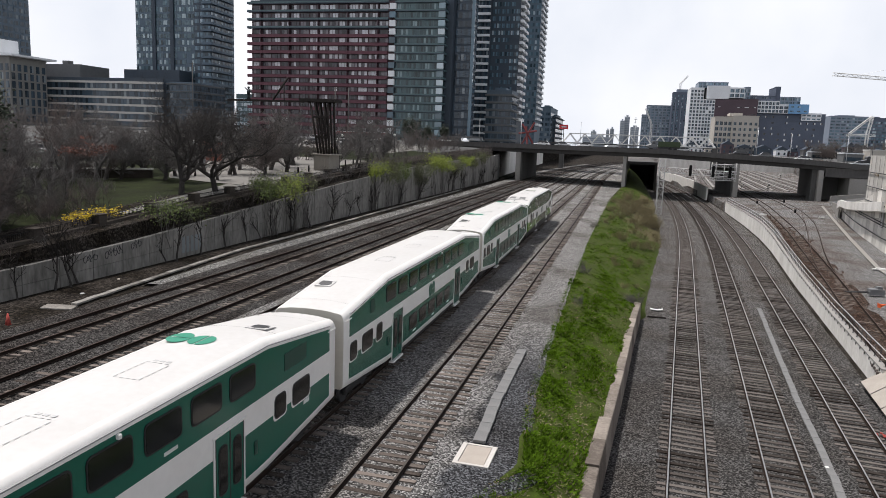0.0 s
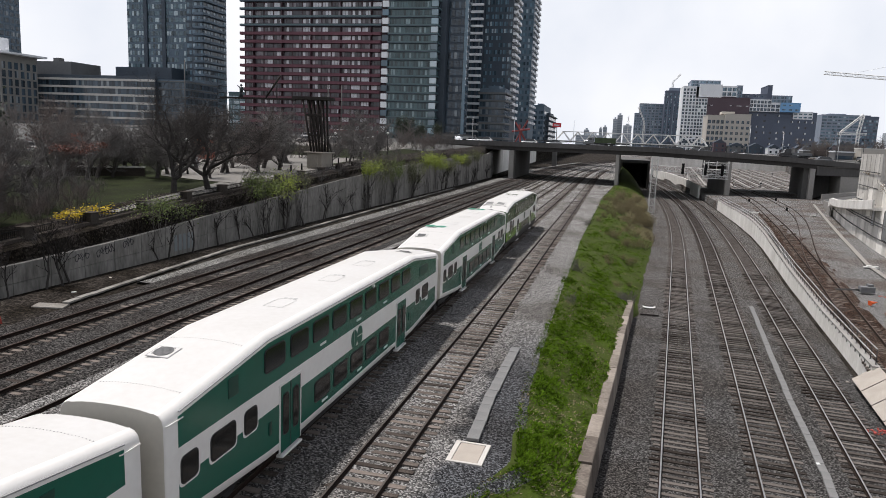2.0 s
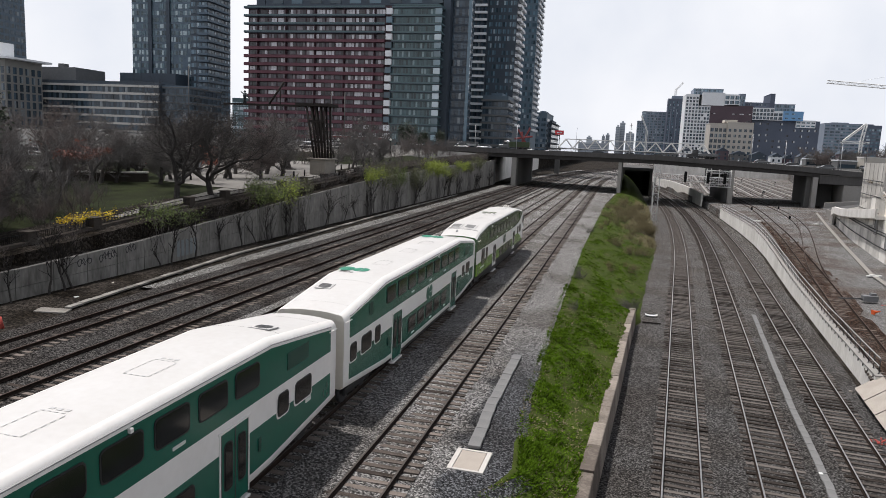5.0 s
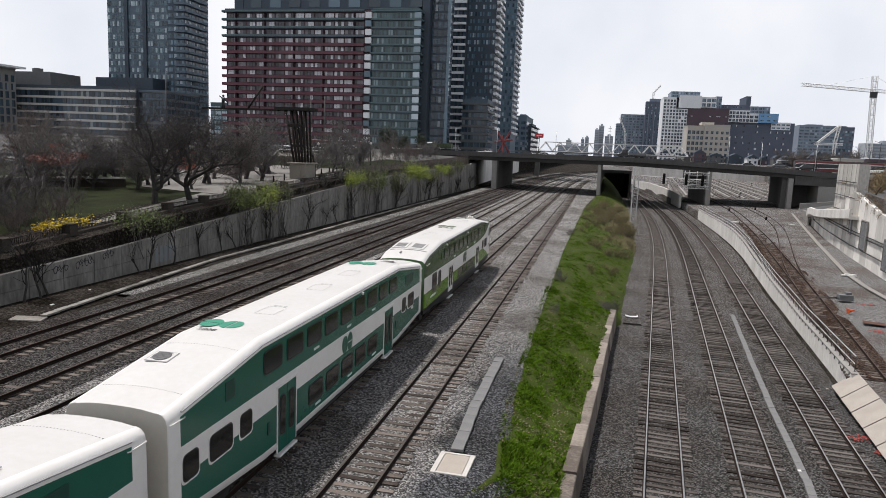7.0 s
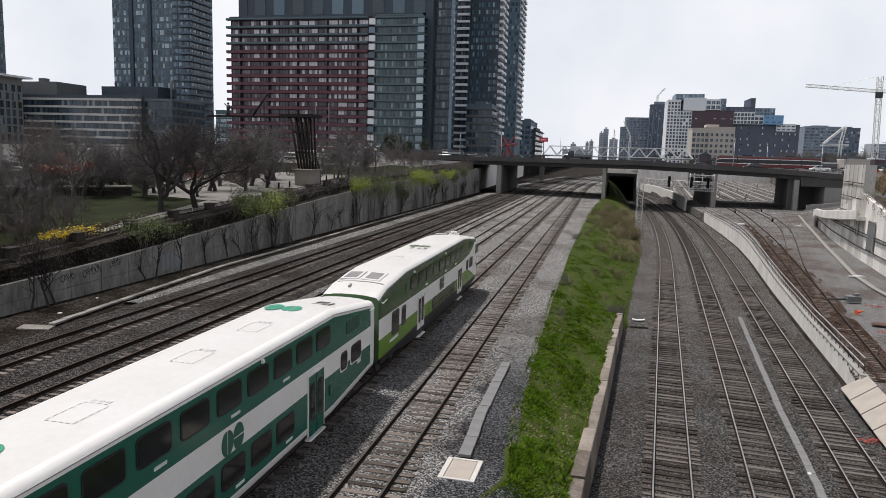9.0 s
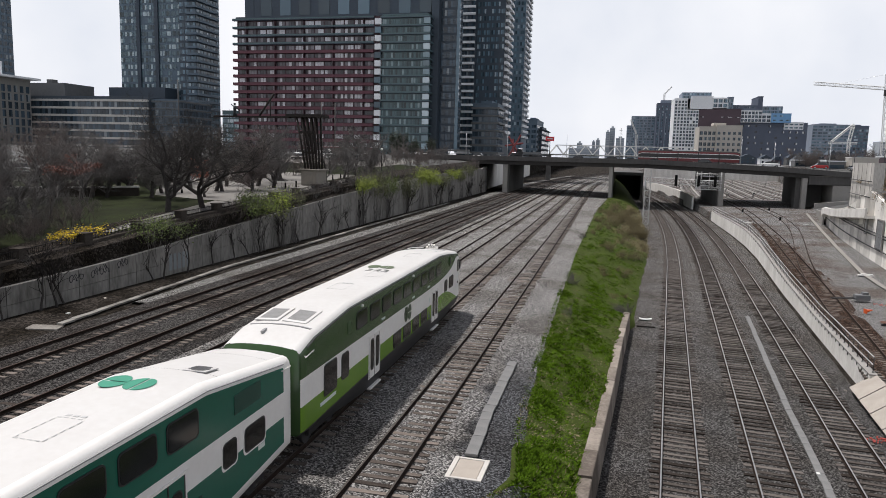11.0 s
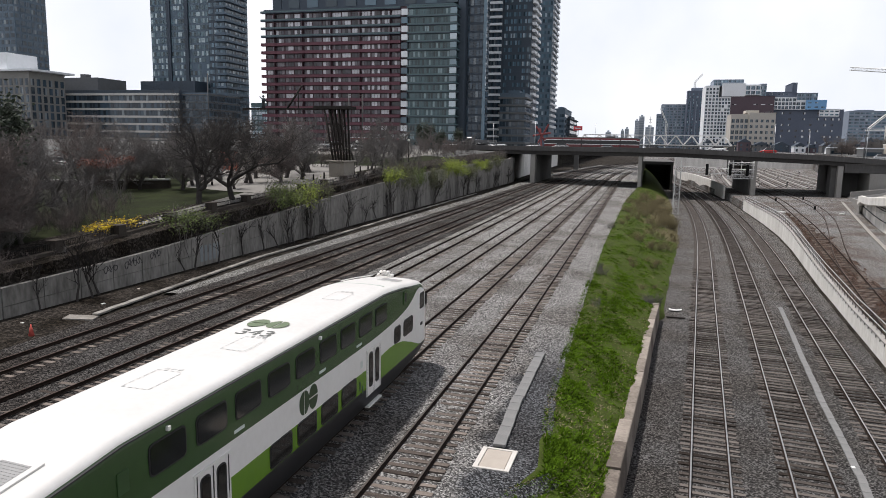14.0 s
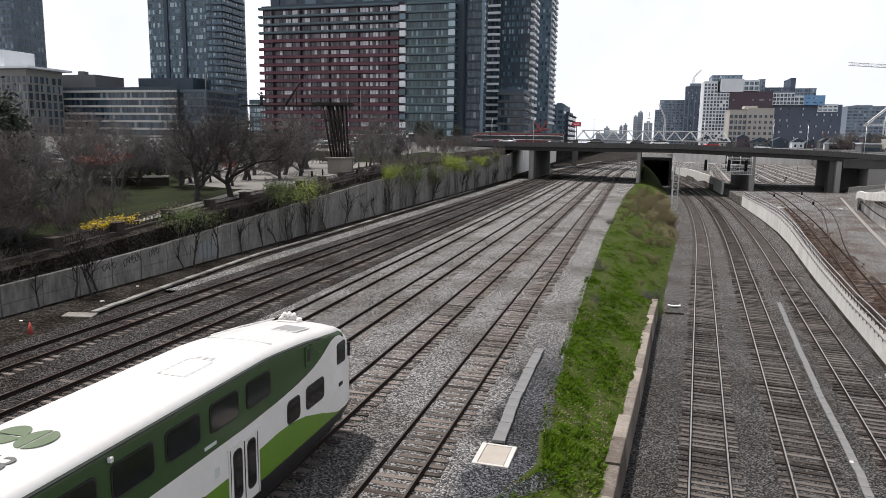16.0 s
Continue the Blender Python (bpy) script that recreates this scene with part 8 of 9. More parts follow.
def build_yard():
    railway_track("rusty yard track curving under the bridge, sunk in brown gravel", YARD_A, lambda y: yard_z(y) + 0.02, 46, 420, near=(52, 112), head="rail_rust", sink=0.03, seed=51)
    railway_track("rusty yard track branching at a turnout", YARD_B, lambda y: yard_z(y) + 0.014, 76, 420, near=(76, 112), head="rail_rust", sink=0.035, seed=52)
    railway_track("rusty yard track that joins another before the bridge", YARD_C, lambda y: yard_z(y) + 0.008, 137, 420, near=(0, 0), head="rail_rust", sink=0.035, seed=53)
    bed("ballast_bed", "rust-brown stained ballast of the yard tracks", lambda y: max(YARD_A(y) - 1.8, yard_wall_x(y) + 1.0), lambda y: (max(YARD_B(y), YARD_A(y)) if y > 76 else YARD_A(y)) + 1.8, 46, 172, lambda y: yard_z(y) - 0.19, "ballast_rust", wave=0.03)
    for k in range(10):
        c = 25 + 4.6 * k
        p = (lambda c: (lambda y: c + 0.073 * (y - 285)))(c)
        railway_track("storage yard track beyond the bridge", p, YARD_Z + 0.02, 246, 600, near=(0, 0), seed=60 + k, head="rail_rust", sink=0.03)
        bm = bmesh.new()
        loft(bm, [[(p(y) + 1.9, y, YARD_Z - 0.1), (p(y) + 1.9, y, YARD_Z + 0.2), (p(y) + 2.65, y, YARD_Z + 0.2), (p(y) + 2.65, y, YARD_Z - 0.1)] for y in (247, 300, 400, 500, 600)], caps=0)
        tagged(part("service_path", bm, "concrete"), "pale concrete service path between yard tracks", "path", "yard paths", "structure")
    rnd = random.Random(41)
    for k in range(22):
        y = 250 + 150 * rnd.random()
        c = 25 + 4.6 * rnd.randrange(10) + 0.073 * (y - 285)
        s = thing("switch_stand", "dark yard switch stand with a pale target", "switch stand", "switch stands", at=pose(c + 2.0, y, YARD_Z))
        bm = bmesh.new()
        tube(bm, (0, 0, -0.2), (0, 0, 1.1), 0.09, 6)
        box(bm, -0.35, 0.35, -0.2, 0.2, -0.2, 0.3, bevel=0.03)
        part("post", bm, "steel_dark", s)
        bm = bmesh.new()
        box(bm, -0.28, 0.28, -0.05, 0.05, 1.1, 1.6, bevel=0.02)
        part("target", bm, ("slab_tan", "steel_dark", "concrete_pale")[k % 3], s)
    # kerb path beside the building
    bm = bmesh.new()
    pts = ((27.6, 60), (27.9, 79.6), (28.6, 88), (32.9, 113.2), (39.5, 148), (46.4, 183.6))
    loft(bm, [[(x - 0.27, y, yard_z(y)), (x - 0.27, y, yard_z(y) + 0.1), (x + 0.27, y, yard_z(y) + 0.1), (x + 0.27, y, yard_z(y))] for x, y in pts], caps=0)
    tagged(part("kerb_path", bm, "trough_pale"), "pale tan concrete strip along the yard", "path", kind="structure")
    # concrete building wall
    root = thing("wall_building", "pale board-marked concrete wall of the trackside building", "wall", kind="structure")
    pts = [(27.4, 30), (28.6, 50), (30.3, 75), (32.3, 91), (33.8, 104), (36.2, 120), (37.7, 129), (42.1, 152), (48.6, 180)]
    tops = [4.0, 4.3, 4.7, 5.8, 7.6, 4.6, 3.7, 2.0, 0.8]
    for (a, b), ta, tb in zip(zip(pts, pts[1:]), tops, tops[1:]):
        n = max(1, int(math.hypot(b[0] - a[0], b[1] - a[1]) / 3.0))
        for k in range(n):
            for lo, hi in ((0.0, 0.5), (0.5, 1.0)):
                p0, p1 = Vector(a).lerp(Vector(b), (k + 0.012) / n), Vector(a).lerp(Vector(b), (k + 0.988) / n)
                z0, z1 = lerp(ta, tb, k / n), lerp(ta, tb, (k + 1) / n)
                bm = bmesh.new()
                q = [(p0, lerp(YARD_Z - 0.3, z0, lo) + 0.02), (p1, lerp(YARD_Z - 0.3, z1, lo) + 0.02), (p1, lerp(YARD_Z - 0.3, z1, hi) - 0.02), (p0, lerp(YARD_Z - 0.3, z0, hi) - 0.02)]
                v = [bm.verts.new((p.x, p.y, z)) for p, z in q] + [bm.verts.new((p.x + 0.5, p.y - 0.1, z)) for p, z in q]
                for f in ((3, 2, 1, 0), (0, 1, 5, 4), (1, 2, 6, 5), (2, 3, 7, 6), (3, 0, 4, 7)):
                    bm.faces.new([v[i] for i in f])
                part("panel", bm, "building_panel", root)
        for h in (0.5, 2.1, 2.45):     # dark service pipes along the wall
            if h > min(ta, tb) - 0.3:
                continue
            bm = bmesh.new()
            za = zb2 = h
            tube(bm, (a[0] - 0.12, a[1], za), (b[0] - 0.12, b[1], zb2), 0.07, 6)
            part("pipe", bm, "steel_dark", root)
    bm = bmesh.new()
    rows = [[(x + 0.5, y, t), (x + 30, y - 6, t)] for (x, y), t in zip(pts, tops)]
    loft(bm, rows)
    part("terrace", bm, "street", root)
    bm = bmesh.new()     # tall end block beside the bridge
    foot = [(33.95, 104), (36.35, 120.5), (37.6, 120.5), (35.3, 104)]
    loft(bm, [[(x, y, YARD_Z - 0.2) for x, y in foot], [(x, y, 11.3) for x, y in foot]], close=True, caps=0)
    part("end_block", bm, "building_panel", root)
    for z in (4.6, 6.7, 8.8):
        bm = bmesh.new()
        tube(bm, (33.8, 104, z), (36.2, 120.5, z), 0.06, 6)
        part("pipe", bm, "steel_dark", root)
    for k in range(5):
        bm = bmesh.new()
        x, y = lerp(33.95, 36.35, (k + 0.5) / 5), lerp(104, 120.5, (k + 0.5) / 5)
        box(bm, x - 0.03, x + 0.02, y - 0.04, y + 0.04, 4.4, 11.28)
        part("joint_strip", bm, "concrete", root)
    # canopy ledge
    bm = bmesh.new()
    path = ((33.3, 100, 5.5), (35.4, 114, 4.5), (37.3, 127, 3.7), (38.6, 134, 3.3), (41.0, 146, 2.9), (42.2, 152, 2.0))
    loft(bm, [[(x - 1.0, y, z - 1.4), (x - 1.2, y, z - 1.25), (x - 1.2, y, z - 0.05), (x - 0.95, y, z), (x - 0.9, y, z - 0.95), (x + 0.2, y, z - 0.95), (x + 0.2, y, z - 1.4)] for x, y, z in path], close=True, caps=0)
    part("ledge", bm, "concrete_pale", root, "projecting concrete walkway ledge")
    bm = bmesh.new()
    loft(bm, [[(x - 2.0, y, YARD_Z), (x - 2.0, y, z), (x - 1.7, y, z), (x - 1.7, y, YARD_Z)] for x, y, z in ((43.4, 152, 1.6), (46.5, 166, 0.9), (49.5, 180, 0.3))], close=True, caps=0)
    part("stair_wall", bm, "concrete", root)
    # louvred openings
    for x, y, w, h, z in ((32.9, 96, 3.2, 3.6, 0.6), (31.4, 84, 3.4, 3.4, -0.4), (33.9, 104, 1.3, 2.2, 1.8), (30.9, 79.5, 3.2, 3.4, -0.4)):
        d = thing("louvre_door", "grey louvred service door in the concrete wall", "door", "service doors", at=pose(x - 0.1, y, z, 0, 0, -7))
        bm = bmesh.new()
        box(bm, -0.08, 0.0, -w / 2, w / 2, 0, h)
        part("backing", bm, "steel_dark", d)
        bm = bmesh.new()
        for s in (-1, 1):
            box(bm, -0.16, 0.0, s * w / 2 - 0.08, s * w / 2 + 0.08, 0, h)
        box(bm, -0.16, 0.0, -w / 2, w / 2, h, h + 0.15)
        part("frame", bm, "concrete", d)
        for k in range(9):
            bm = bmesh.new()
            yy = lerp(-w / 2 + 0.25, w / 2 - 0.25, k / 8)
            box(bm, -0.13, -0.06, yy - 0.06, yy + 0.06, 0.1, h - 0.1)
            part("slat", bm, "steel_galv", d)
    # scaffold and brush on the terrace
    s = thing("scaffold", "pale steel scaffold on the terrace", "scaffold")
    for x in (35.5, 38.0, 40.5):
        for y in (86, 89):
            bm = bmesh.new()
            tube(bm, (x, y, 5), (x, y, 13.5), 0.06, 6)
            part("standard", bm, "steel_galv", s)
    for z in (7, 9, 11, 13):
        bm = bmesh.new()
        box(bm, 35.3, 40.7, 85.9, 89.1, z, z + 0.08)
        part("deck", bm, "scaffold_tan", s)
        for y in (86, 89):
            bm = bmesh.new()
            tube(bm, (35.5, y, z + 1), (40.5, y, z + 1), 0.04, 5)
            part("ledger", bm, "steel_galv", s)
    rnd = random.Random(31)
    brush = [tree_meshes(500 + k, 3.6, 0.6, 0.35, 3, "twig_straw") for k in range(2)]
    for k in range(16):
        x, y = 33.5 + rnd.uniform(-0.5, 7), 66 + rnd.uniform(0, 36)
        plant("brush", "dry straw-coloured brush on the terrace above the wall", "shrub", brush[k % 2], pose(x, y, table(y, (60, 4.4), (91, 5.7), (104, 7.5)), 0, 0, rnd.uniform(0, 360)), group="terrace brush", scale=rnd.uniform(0.7, 1.2))
    for k in range(12):
        x, y = 36.0 + rnd.uniform(0, 6), 98 + rnd.uniform(0, 14)
        plant("brush", "brown brush behind the tall concrete slab", "shrub", brush[k % 2], pose(x, y, 6.6, 0, 0, rnd.uniform(0, 360)), group="terrace brush", scale=rnd.uniform(0.8, 1.4))
    for k in range(7):
        x, y = 31.5 + k * 0.33, 80 + k * 3.2
        ru = leaf_mesh("leaves", 520 + k, 420, (0.8, 1.4, 0.9), 0.07, "leaf_straw", 7, 0.8, 16, 0.8)
        plant("brush", "brown ivy hanging over the concrete wall", "shrub", ru[::-1], pose(x, y, table(y, (60, 4.6), (91, 6.0), (104, 7.8))), ("stems", "leaves"), "wall ivy", 1.0)
    # continuation of the low wall beyond the bridge, and a dark underpass mouth
    bm = bmesh.new()
    loft(bm, [[(WALL_OFF + bend(y) + 0.3, y, -3.0), (WALL_OFF + bend(y) + 0.3, y, z), (WALL_OFF + bend(y) + 0.8, y, z), (WALL_OFF + bend(y) + 0.8, y, -3.0)] for y, z in ((212, 0.7), (230, 0.9), (250, 1.1), (290, 1.2), (340, 1.0))], close=True, caps=0)
    tagged(part("wall_low", bm, "concrete_pale"), "pale concrete wall beside the lower tracks beyond the bridge", "wall", kind="structure")
    bm = bmesh.new()
    loft(bm, [[(-table(y, (203, 37.5), (241, 40.0), (400, 46)) + 0.6, y, -0.4), (-table(y, (203, 37.5), (241, 40.0), (400, 46)) + 0.6, y, z), (-table(y, (203, 37.5), (241, 40.0), (400, 46)) + 0.1, y, z), (-table(y, (203, 37.5), (241, 40.0), (400, 46)) + 0.1, y, -0.4)] for y, z in ((202, 7.2), (240, 9.6), (270, 9.4), (330, 8.8), (400, 8.0))], close=True, caps=0)
    tagged(part("wall_far", bm, "concrete_pale"), "pale concrete retaining wall under and beyond the bridge", "wall", kind="structure")
    u = thing("underpass", "dark concrete underpass mouth at the end of the grass bank", "underpass", kind="structure")
    for x0, x1, z0, z1 in ((0.8, 1.6, -3, 6.4), (9.8, 10.6, -3, 6.4), (0.8, 10.6, 5.5, 6.5)):
        bm = bmesh.new()
        box(bm, x0, x1, 246 if z0 < 0 else 245.9, 300, z0, z1)
        part("wall" if z0 < 0 else "lintel", bm, "concrete_dark", u)
    # added dark sheet across the back, coloured as the mouth's unlit depth
    bm = bmesh.new()
    box(bm, 1.61, 9.79, 298, 299, -3, 5.49)
    part("end_wall", bm, "steel_dark", u)
    # signal gantry of white lattice
    g = thing("signal_gantry", "white lattice signal gantry over the lower tracks", "signal gantry")
    bm = bmesh.new()
    lattice(bm, (7.75, 156, -2.9), (7.75, 156, 8.7), 1.1, 1.3, 0.065)
    part("mast", bm, "gantry_grey", g)
    bm = bmesh.new()
    lattice(bm, (7.75, 156, 6.7), (22.0, 156, 6.3), 1.1, 1.3, 0.05)
    part("boom", bm, "gantry_grey", g)
    for x in (13.4, 17.9, 21.2):
        bm = bmesh.new()
        box(bm, x - 0.28, x + 0.28, 155.2, 155.35, 5.6, 7.9, bevel=0.05)
        for k in range(3):
            tube(bm, (x, 155.18, 6.0 + k * 0.7), (x, 154.95, 6.0 + k * 0.7), 0.16, 10)
        part("signal_head", bm, "iron_black", g)
    c = thing("signal_platform", "white lattice signal platform fixed to the bridge pier", "signal gantry")
    for z in (3.6, 5.4, 7.2):
        bm = bmesh.new()
        lattice(bm, (22.6, 201.5, z), (29.2, 201.5, z), 0.7, 1.6, 0.07)
        part("beam", bm, "gantry_grey", c)
    for x in (22.8, 26.0, 29.0):
        bm = bmesh.new()
        tube(bm, (x, 201.5, 3.5), (x, 201.5, 8.0), 0.09, 6)
        part("upright", bm, "gantry_grey", c)
    bm = bmesh.new()
    for k in range(26):
        tube(bm, (7.0, 155.3, -2.6 + k * 0.4), (7.0, 155.75, -2.6 + k * 0.4), 0.02, 4)
    for y in (155.3, 155.75):
        tube(bm, (7.0, y, -2.9), (7.0, y, 8), 0.025, 4)
    part("ladder", bm, "steel_galv", g)


stone_mat("ballast_rust", (0.012, 0.008, 0.006), (0.165, 0.115, 0.090), 0.075, 0.06, (0.62, 0.52, 0.46), 0.4)
mat("building_panel", (0.696, 0.672, 0.63), 0.9, vary=0.2, scale=0.4, fine=7, bump=0.25, bump_scale=14, random_by="object", tint=(0.50, 0.48, 0.445), streak=5)
mat("scaffold_tan", (0.5, 0.46, 0.36), 0.9, vary=0.2)
mat("twig_straw", (0.22, 0.17, 0.10), 0.95, vary=0.35, scale=0.6, fine=5)
leaf_mat("leaf_straw", (0.18, 0.125, 0.06), (0.11, 0.08, 0.045))


# ---------------------------------------------------------------- small things by the tracks
mat("gantry_grey", (0.48, 0.48, 0.47), 0.6, vary=0.2)
mat("machine_grey", (0.16, 0.165, 0.17), 0.7, vary=0.25)
mat("orange_plastic", (0.75, 0.12, 0.03), 0.6, vary=0.1)
mat("spray_red", (0.40, 0.065, 0.05), 0.8, vary=0.2)
mat("graffiti_ink", (0.025, 0.025, 0.028), 0.7, vary=0.2)
mat("graffiti_pale", (0.20, 0.22, 0.23), 0.8, vary=0.1)
mat("rust_sheet", (0.11, 0.060, 0.045), 0.85, vary=0.3, scale=2, fine=12)
mat("litter_white", (0.62, 0.62, 0.60), 0.7, vary=0.1)


def trough(label, name, pts, width, piece, m, z_up):
    """A run of cable-trough lids, laid end to end."""
    root = thing(name, label, "cable trough", kind="structure")
    rnd = random.Random(len(pts) * 7)
    for (a, b) in zip(pts, pts[1:]):
        a, b = Vector(a), Vector(b)
        n = max(1, round((b - a).length / piece))
        ang = math.atan2(b.y - a.y, b.x - a.x) - math.pi / 2
        for k in range(n):
            p = a.lerp(b, (k + 0.5) / n)
            l = (b - a).length / n - 0.02

            def make():
                bm = bmesh.new()
                box(bm, -width / 2, width / 2, -l / 2, l / 2, -0.12, 0.0, bevel=0.012)
                return mesh_of(bm, "lid", m)
            ob = part("lid", shape(("lid", name, round(l, 2), width, m), make), None, root)
            ob.matrix_basis = Matrix.Translation((p.x + rnd.uniform(-0.02, 0.02), p.y, p.z + z_up + rnd.uniform(-0.012, 0.012))) @ Matrix.Rotation(ang + rnd.uniform(-0.012, 0.012), 4, "Z")


def build_small():
    rnd = random.Random(14)
    trough("grey concrete cable trough lids set in the ballast", "cable_trough", [(-4.5, 24.4, -0.16), (-4.68, 28.9, -0.17), (-4.64, 36.8, -0.18)], 0.48, 0.9, "trough_grey", 0.06)
    trough("grey concrete cable trough between the lower tracks", "cable_trough", [(9.5, 27.5, -3.0), (9.99, 32.5, -3.0), (10.29, 36.8, -3.0), (10.55, 41.0, -3.0), (10.91, 45.3, -3.0), (11.42, 51.3, -3.0), (12.1, 59.0, -3.0), (12.82, 67.1, -3.0)], 0.36, 0.9, "trough_grey", 0.03)
    trough("pale cable trough lids along the dirt strip", "cable_trough", [(-31.8, 34.4, 0.24), (-32.5, 42.6, 0.27), (-33.6, 56.4, 0.3), (-33.6, 68.8, 0.3), (-34.2, 98.5, 0.32), (-34.6, 150, 0.34)], 0.42, 1.1, "trough_pale", 0.10)
    # chamber with a painted frame and lid
    c = thing("access_chamber", "cream-painted access chamber with a square tan lid", "access chamber", at=pose(-4.45, 23.45, -0.29, 0, 0, -1))
    bm = bmesh.new()
    for x0, x1, y0, y1 in ((-0.66, -0.48, -0.88, 0.88), (0.48, 0.66, -0.88, 0.88), (-0.479, 0.479, -0.88, -0.76), (-0.479, 0.479, 0.76, 0.88)):
        box(bm, x0, x1, y0, y1, -0.25, 0.075, bevel=0.012)
    part("frame", bm, "pad_paint", c)
    bm = bmesh.new()
    box(bm, -0.465, 0.465, -0.745, 0.745, -0.2, 0.06, bevel=0.012)
    part("lid", bm, "pad_lid", c)
    # pieces lying about
    bm = bmesh.new()
    loft(bm, [[(x, -0.35 + 0.1 * abs(x), 0.12 + 0.10 * x * x), (x, 0.3 - 0.15 * abs(x), 0.10 + 0.16 * x * x), (x, 0.3 - 0.15 * abs(x), 0.05 + 0.16 * x * x), (x, -0.35 + 0.1 * abs(x), 0.07 + 0.10 * x * x)] for x in (-0.95, -0.6, -0.2, 0.2, 0.6, 1.0)], close=True, caps=0)
    tagged(part("bent_panel", bm, "litter_white", at=pose(3.6, 62.3, -2.98) @ Matrix.Diagonal((0.55, 0.8, 0.8, 1))), "bent white panel lying beside the lower track", "scrap panel")
    bm = bmesh.new()
    box(bm, -0.8, 0.7, -0.1, 0.1, 0, 0.1, bevel=0.02)
    tagged(part("timber_piece", bm, "timber_dark", at=pose(3.6, 59.6, -2.98)), "dark length of timber beside the lower track", "timber")
    for x, y in ((22.1, 66.2), (-31.9, 29.8)):
        cn = thing("traffic_cone", "orange traffic cone tipped on its side" if x > 0 else "faded orange traffic cone by the dirt strip", "traffic cone", "cones", at=pose(x, y, yard_z(y) + 0.12 if x > 0 else 0.05, 0, 82 if x > 0 else 0, 20))
        bm = bmesh.new()
        tube(bm, (0, 0, 0.03), (0, 0, 0.72), 0.17, 14, 0.03)
        part("cone", bm, "orange_plastic" if x > 0 else "spray_red", cn)
        bm = bmesh.new()
        box(bm, -0.2, 0.2, -0.2, 0.2, 0, 0.035, bevel=0.01)
        part("base", bm, "orange_plastic" if x > 0 else "spray_red", cn)
    s = thing("switch_machine", "grey point machine beside the turnout", "point machine", at=pose(23.4, 71.6, yard_z(71.6), 0, 0, 8))
    bm = bmesh.new()
    box(bm, -0.55, 0.75, -0.35, 0.35, 0, 0.55, bevel=0.05)
    box(bm, 0.1, 0.6, -0.25, 0.25, 0.55, 0.8, bevel=0.04)
    part("housing", bm, "machine_grey", s)
    bm = bmesh.new()
    for y in (-0.15, 0.15):
        tube(bm, (-2.6, y, 0.12), (-0.5, y, 0.2), 0.05, 6)
    part("rod", bm, "steel_dark", s)
    bm = bmesh.new()
    box(bm, -0.8, 0.8, -0.5, 0.5, 0, 0.03)
    tagged(part("steel_plate", bm, "rust_sheet", at=pose(22.8, 62.2, yard_z(62.2) + 0.02, 0, 1, -15)), "rusty steel plate lying in the yard", "steel plate")
    for x, y in ((30.2, 173.6), (37.7, 182.5), (33.8, 152.7)):
        m = thing("dwarf_signal", "small black dwarf signal on a post", "railway signal", "dwarf signals", at=pose(x, y, YARD_Z))
        bm = bmesh.new()
        tube(bm, (0, 0, 0), (0, 0, 0.6), 0.06, 6)
        part("post", bm, "steel_galv", m)
        bm = bmesh.new()
        box(bm, -0.18, 0.18, -0.12, 0.12, 0.45, 1.15, bevel=0.04)
        part("head", bm, "iron_black", m)
    for x, y in ((37.8, 149.2), (27.1, 148.3), (28.4, 86.0)):
        bm = bmesh.new()
        for k in range(4):
            box(bm, -0.8 + 0.3 * k, -0.2 + 0.3 * k, -0.25 + 0.1 * (k % 2), 0.2 + 0.12 * (k % 3), 0, 0.12 + 0.1 * (k % 2), bevel=0.02)
        tagged(part("scrap_heap", bm, "litter_white", at=pose(x, y, yard_z(y), 0, 0, 25 * x)), "small heap of pale scrap on the yard gravel", "scrap heap", "scrap heaps")
    # sprayed marks on the ballast
    for k, (x, y, z) in enumerate(((13.9, 38.2, -2.92), (14.6, 36.2, -2.9), (24.8, 70.0, yard_z(70)), (22.0, 59.2, yard_z(59.2)), (14.2, 33.6, -2.9))):
        bm = bmesh.new()
        for i in range(24):
            a, r = rnd.uniform(0, 6.28), rnd.random() ** 0.7 * 0.75
            px, py, w = r * math.cos(a), r * math.sin(a) * 0.7, rnd.uniform(0.025, 0.06)
            box(bm, px - w, px + w, py - w, py + w, 0, 0.05)
        tagged(part("paint_mark", bm, "spray_red", at=pose(x, y, z)), "red sprayed survey mark on the stones", "paint mark", "survey marks", "structure")
    # litter and loose sleepers
    for k, (x, y, z) in enumerate(((-23.7, 107.1, -0.2), (-2.9, 36.8, -0.75), (-26.3, 26.5, -0.1), (-25.9, 33, -0.1), (-25.8, 41, -0.1), (9.9, 33.3, -3.0), (14.9, 46.6, -3.0), (9.8, 29.4, -3.0), (-33.5, 37, 0.2), (-34.4, 41.5, 0.25), (-34.2, 31.4, 0.2), (-21.9, 44, -0.2), (-4.9, 33, -0.2), (-16.9, 40.6, -0.2))):
        bm = bmesh.new()
        box(bm, -rnd.uniform(0.05, 0.16), rnd.uniform(0.05, 0.18), -rnd.uniform(0.04, 0.1), rnd.uniform(0.04, 0.1), 0, rnd.uniform(0.03, 0.07), bevel=0.01)
        tagged(part("litter", bm, "litter_white" if k % 3 else "slab_tan", at=pose(x, y, z, rnd.uniform(-8, 8), rnd.uniform(-8, 8), rnd.uniform(0, 180))), "scrap of pale litter beside the tracks", "litter", "litter")
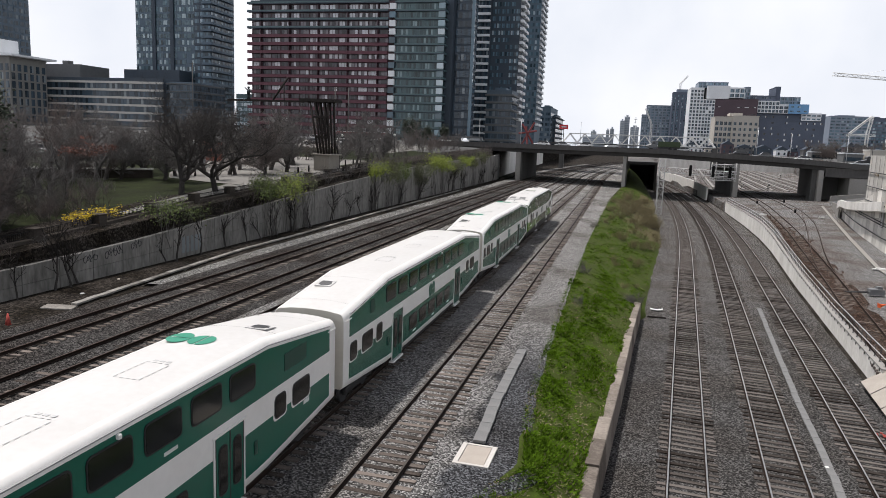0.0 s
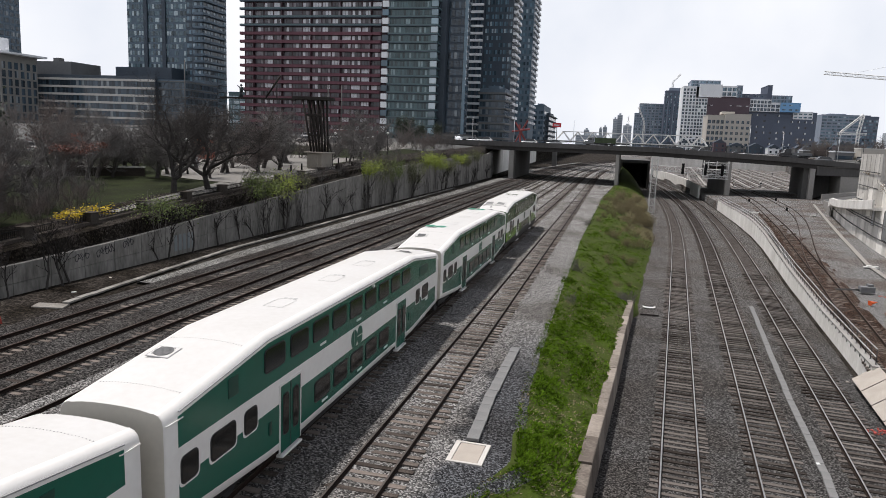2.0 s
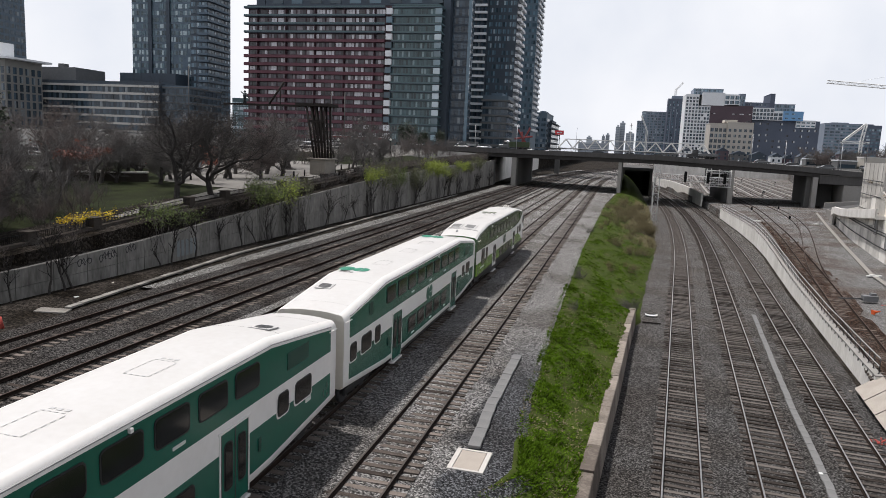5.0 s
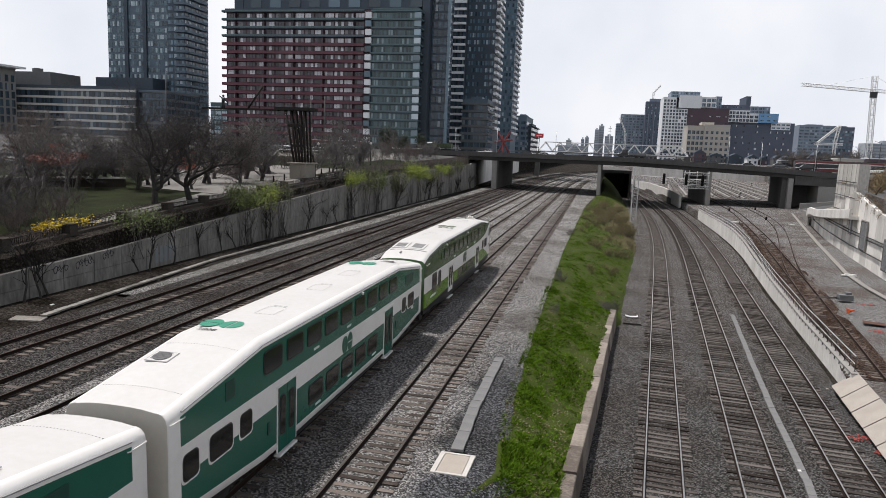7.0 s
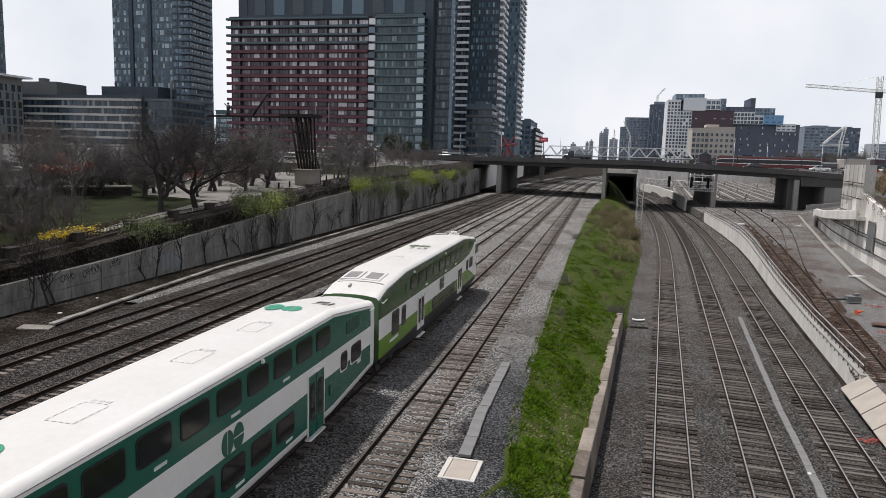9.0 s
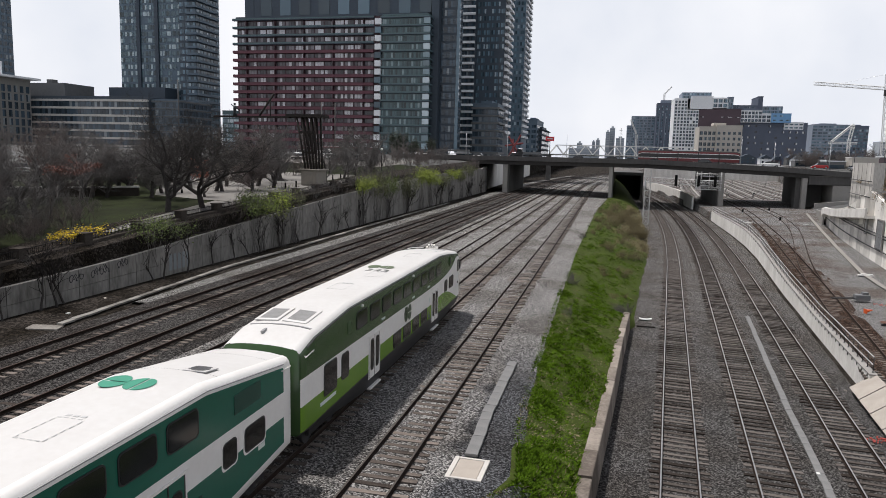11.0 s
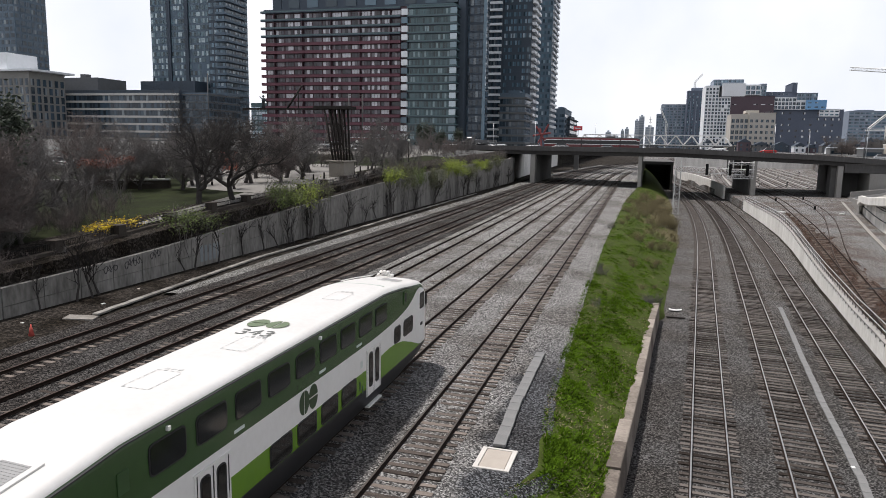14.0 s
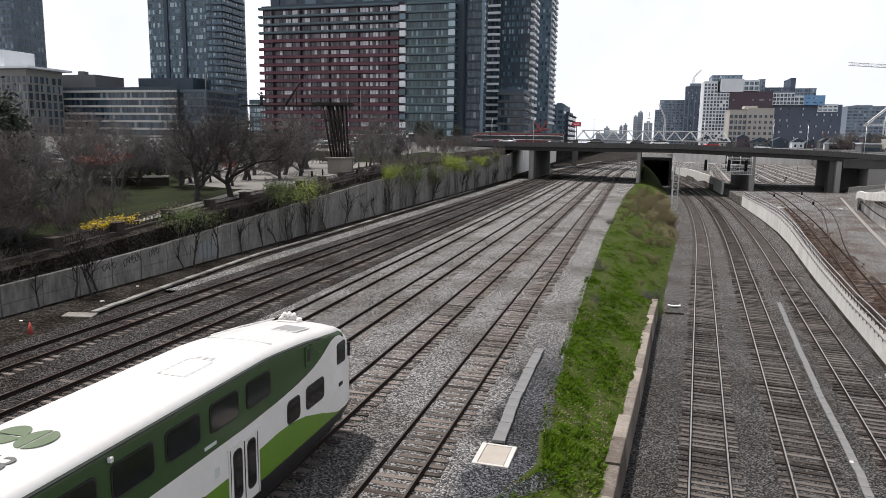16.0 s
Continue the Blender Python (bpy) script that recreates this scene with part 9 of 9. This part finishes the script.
    for x, y, a in ((-32.3, 33.8, 20), (-34.9, 39.0, 60), (-33.6, 47, 15)):
        bm = bmesh.new()
        box(bm, -0.9, 0.9, -0.5, 0.5, 0, 0.1, bevel=0.02)
        tagged(part("stone_slab", bm, "concrete_old", at=pose(x, y, 0.12, 0, 2, a)), "broken concrete slab lying on the dirt strip", "slab", "broken slabs")
    # graffiti on the wall: dark looping strokes and pale bars, no letters
    for y0, y1, z0, z1, loops in ((40.0, 41.3, 1.4, 2.15, 4), (42.1, 43.9, 1.5, 2.35, 6), (44.9, 46.0, 1.85, 2.5, 4)):
        bm = bmesh.new()
        for i in range(loops):
            cy, cz = lerp(y0, y1, (i + 0.5) / loops), (z0 + z1) / 2 + rnd.uniform(-0.1, 0.1)
            ry, rz = (y1 - y0) / loops * 0.6, (z1 - z0) * rnd.uniform(0.35, 0.5)
            pts = [(cy + ry * math.cos(a * 0.7 + i), cz + rz * math.sin(a * 0.7 + i * 2) * (0.7 + 0.3 * math.cos(a))) for a in range(0, 9)]
            for p, q in zip(pts, pts[1:]):
                tube(bm, (WALL_X + 0.02, p[0], p[1]), (WALL_X + 0.02, q[0], q[1]), 0.030, 4)
        tagged(part("graffiti", bm, "graffiti_ink"), "black looping spray strokes on the concrete wall", "graffiti", "graffiti", "structure")
    bm = bmesh.new()
    for k in range(5):
        box(bm, WALL_X + 0.014, WALL_X + 0.022, 51.2 + k * 0.62, 51.6 + k * 0.62, 0.6, 2.0)
    tagged(part("graffiti", bm, "graffiti_pale"), "pale painted bars on the concrete wall", "graffiti", "graffiti", "structure")
    # shadow-side poles and wires beside the low block
    for x, y, h in ((-160, 236, 26), (-96, 222, 17), (-92, 224, 17)):
        bm = bmesh.new()
        tube(bm, (0, 0, 0), (0, 0, h), 0.22, 8, 0.16)
        box(bm, -1.2, 1.2, -0.06, 0.06, h - 0.6, h - 0.45)
        tagged(part("utility_pole", bm, "concrete_dark", at=pose(x, y, land(x, y) - 0.1)), "tall grey utility pole by the street", "utility pole", "utility poles")


mat("trough_pale", (0.20, 0.192, 0.176), 0.9, vary=0.3, scale=0.8, fine=14, bump=0.3, random_by="object", tint=(0.16, 0.15, 0.135))


# ---------------------------------------------------------------- build
def motions():
    for car, back in TRAIN:
        walk(car, [(t, pose(UPPER[1], y - back, 0.1)) for t, y in FRONT])
    for ob, rows in MOVING:
        walk(ob, [(t, pose(x, y, road_z(x), 0, 0, a)) for t, x, y, a in rows])


build_ground()
build_left_wall()
build_right_wall()
build_kerb()
build_bank()
build_bridge()
build_city()
build_train()
build_park()
build_plants()
build_bridge_things()
build_traffic()
build_yard()
build_small()
build_tracks()
motions()
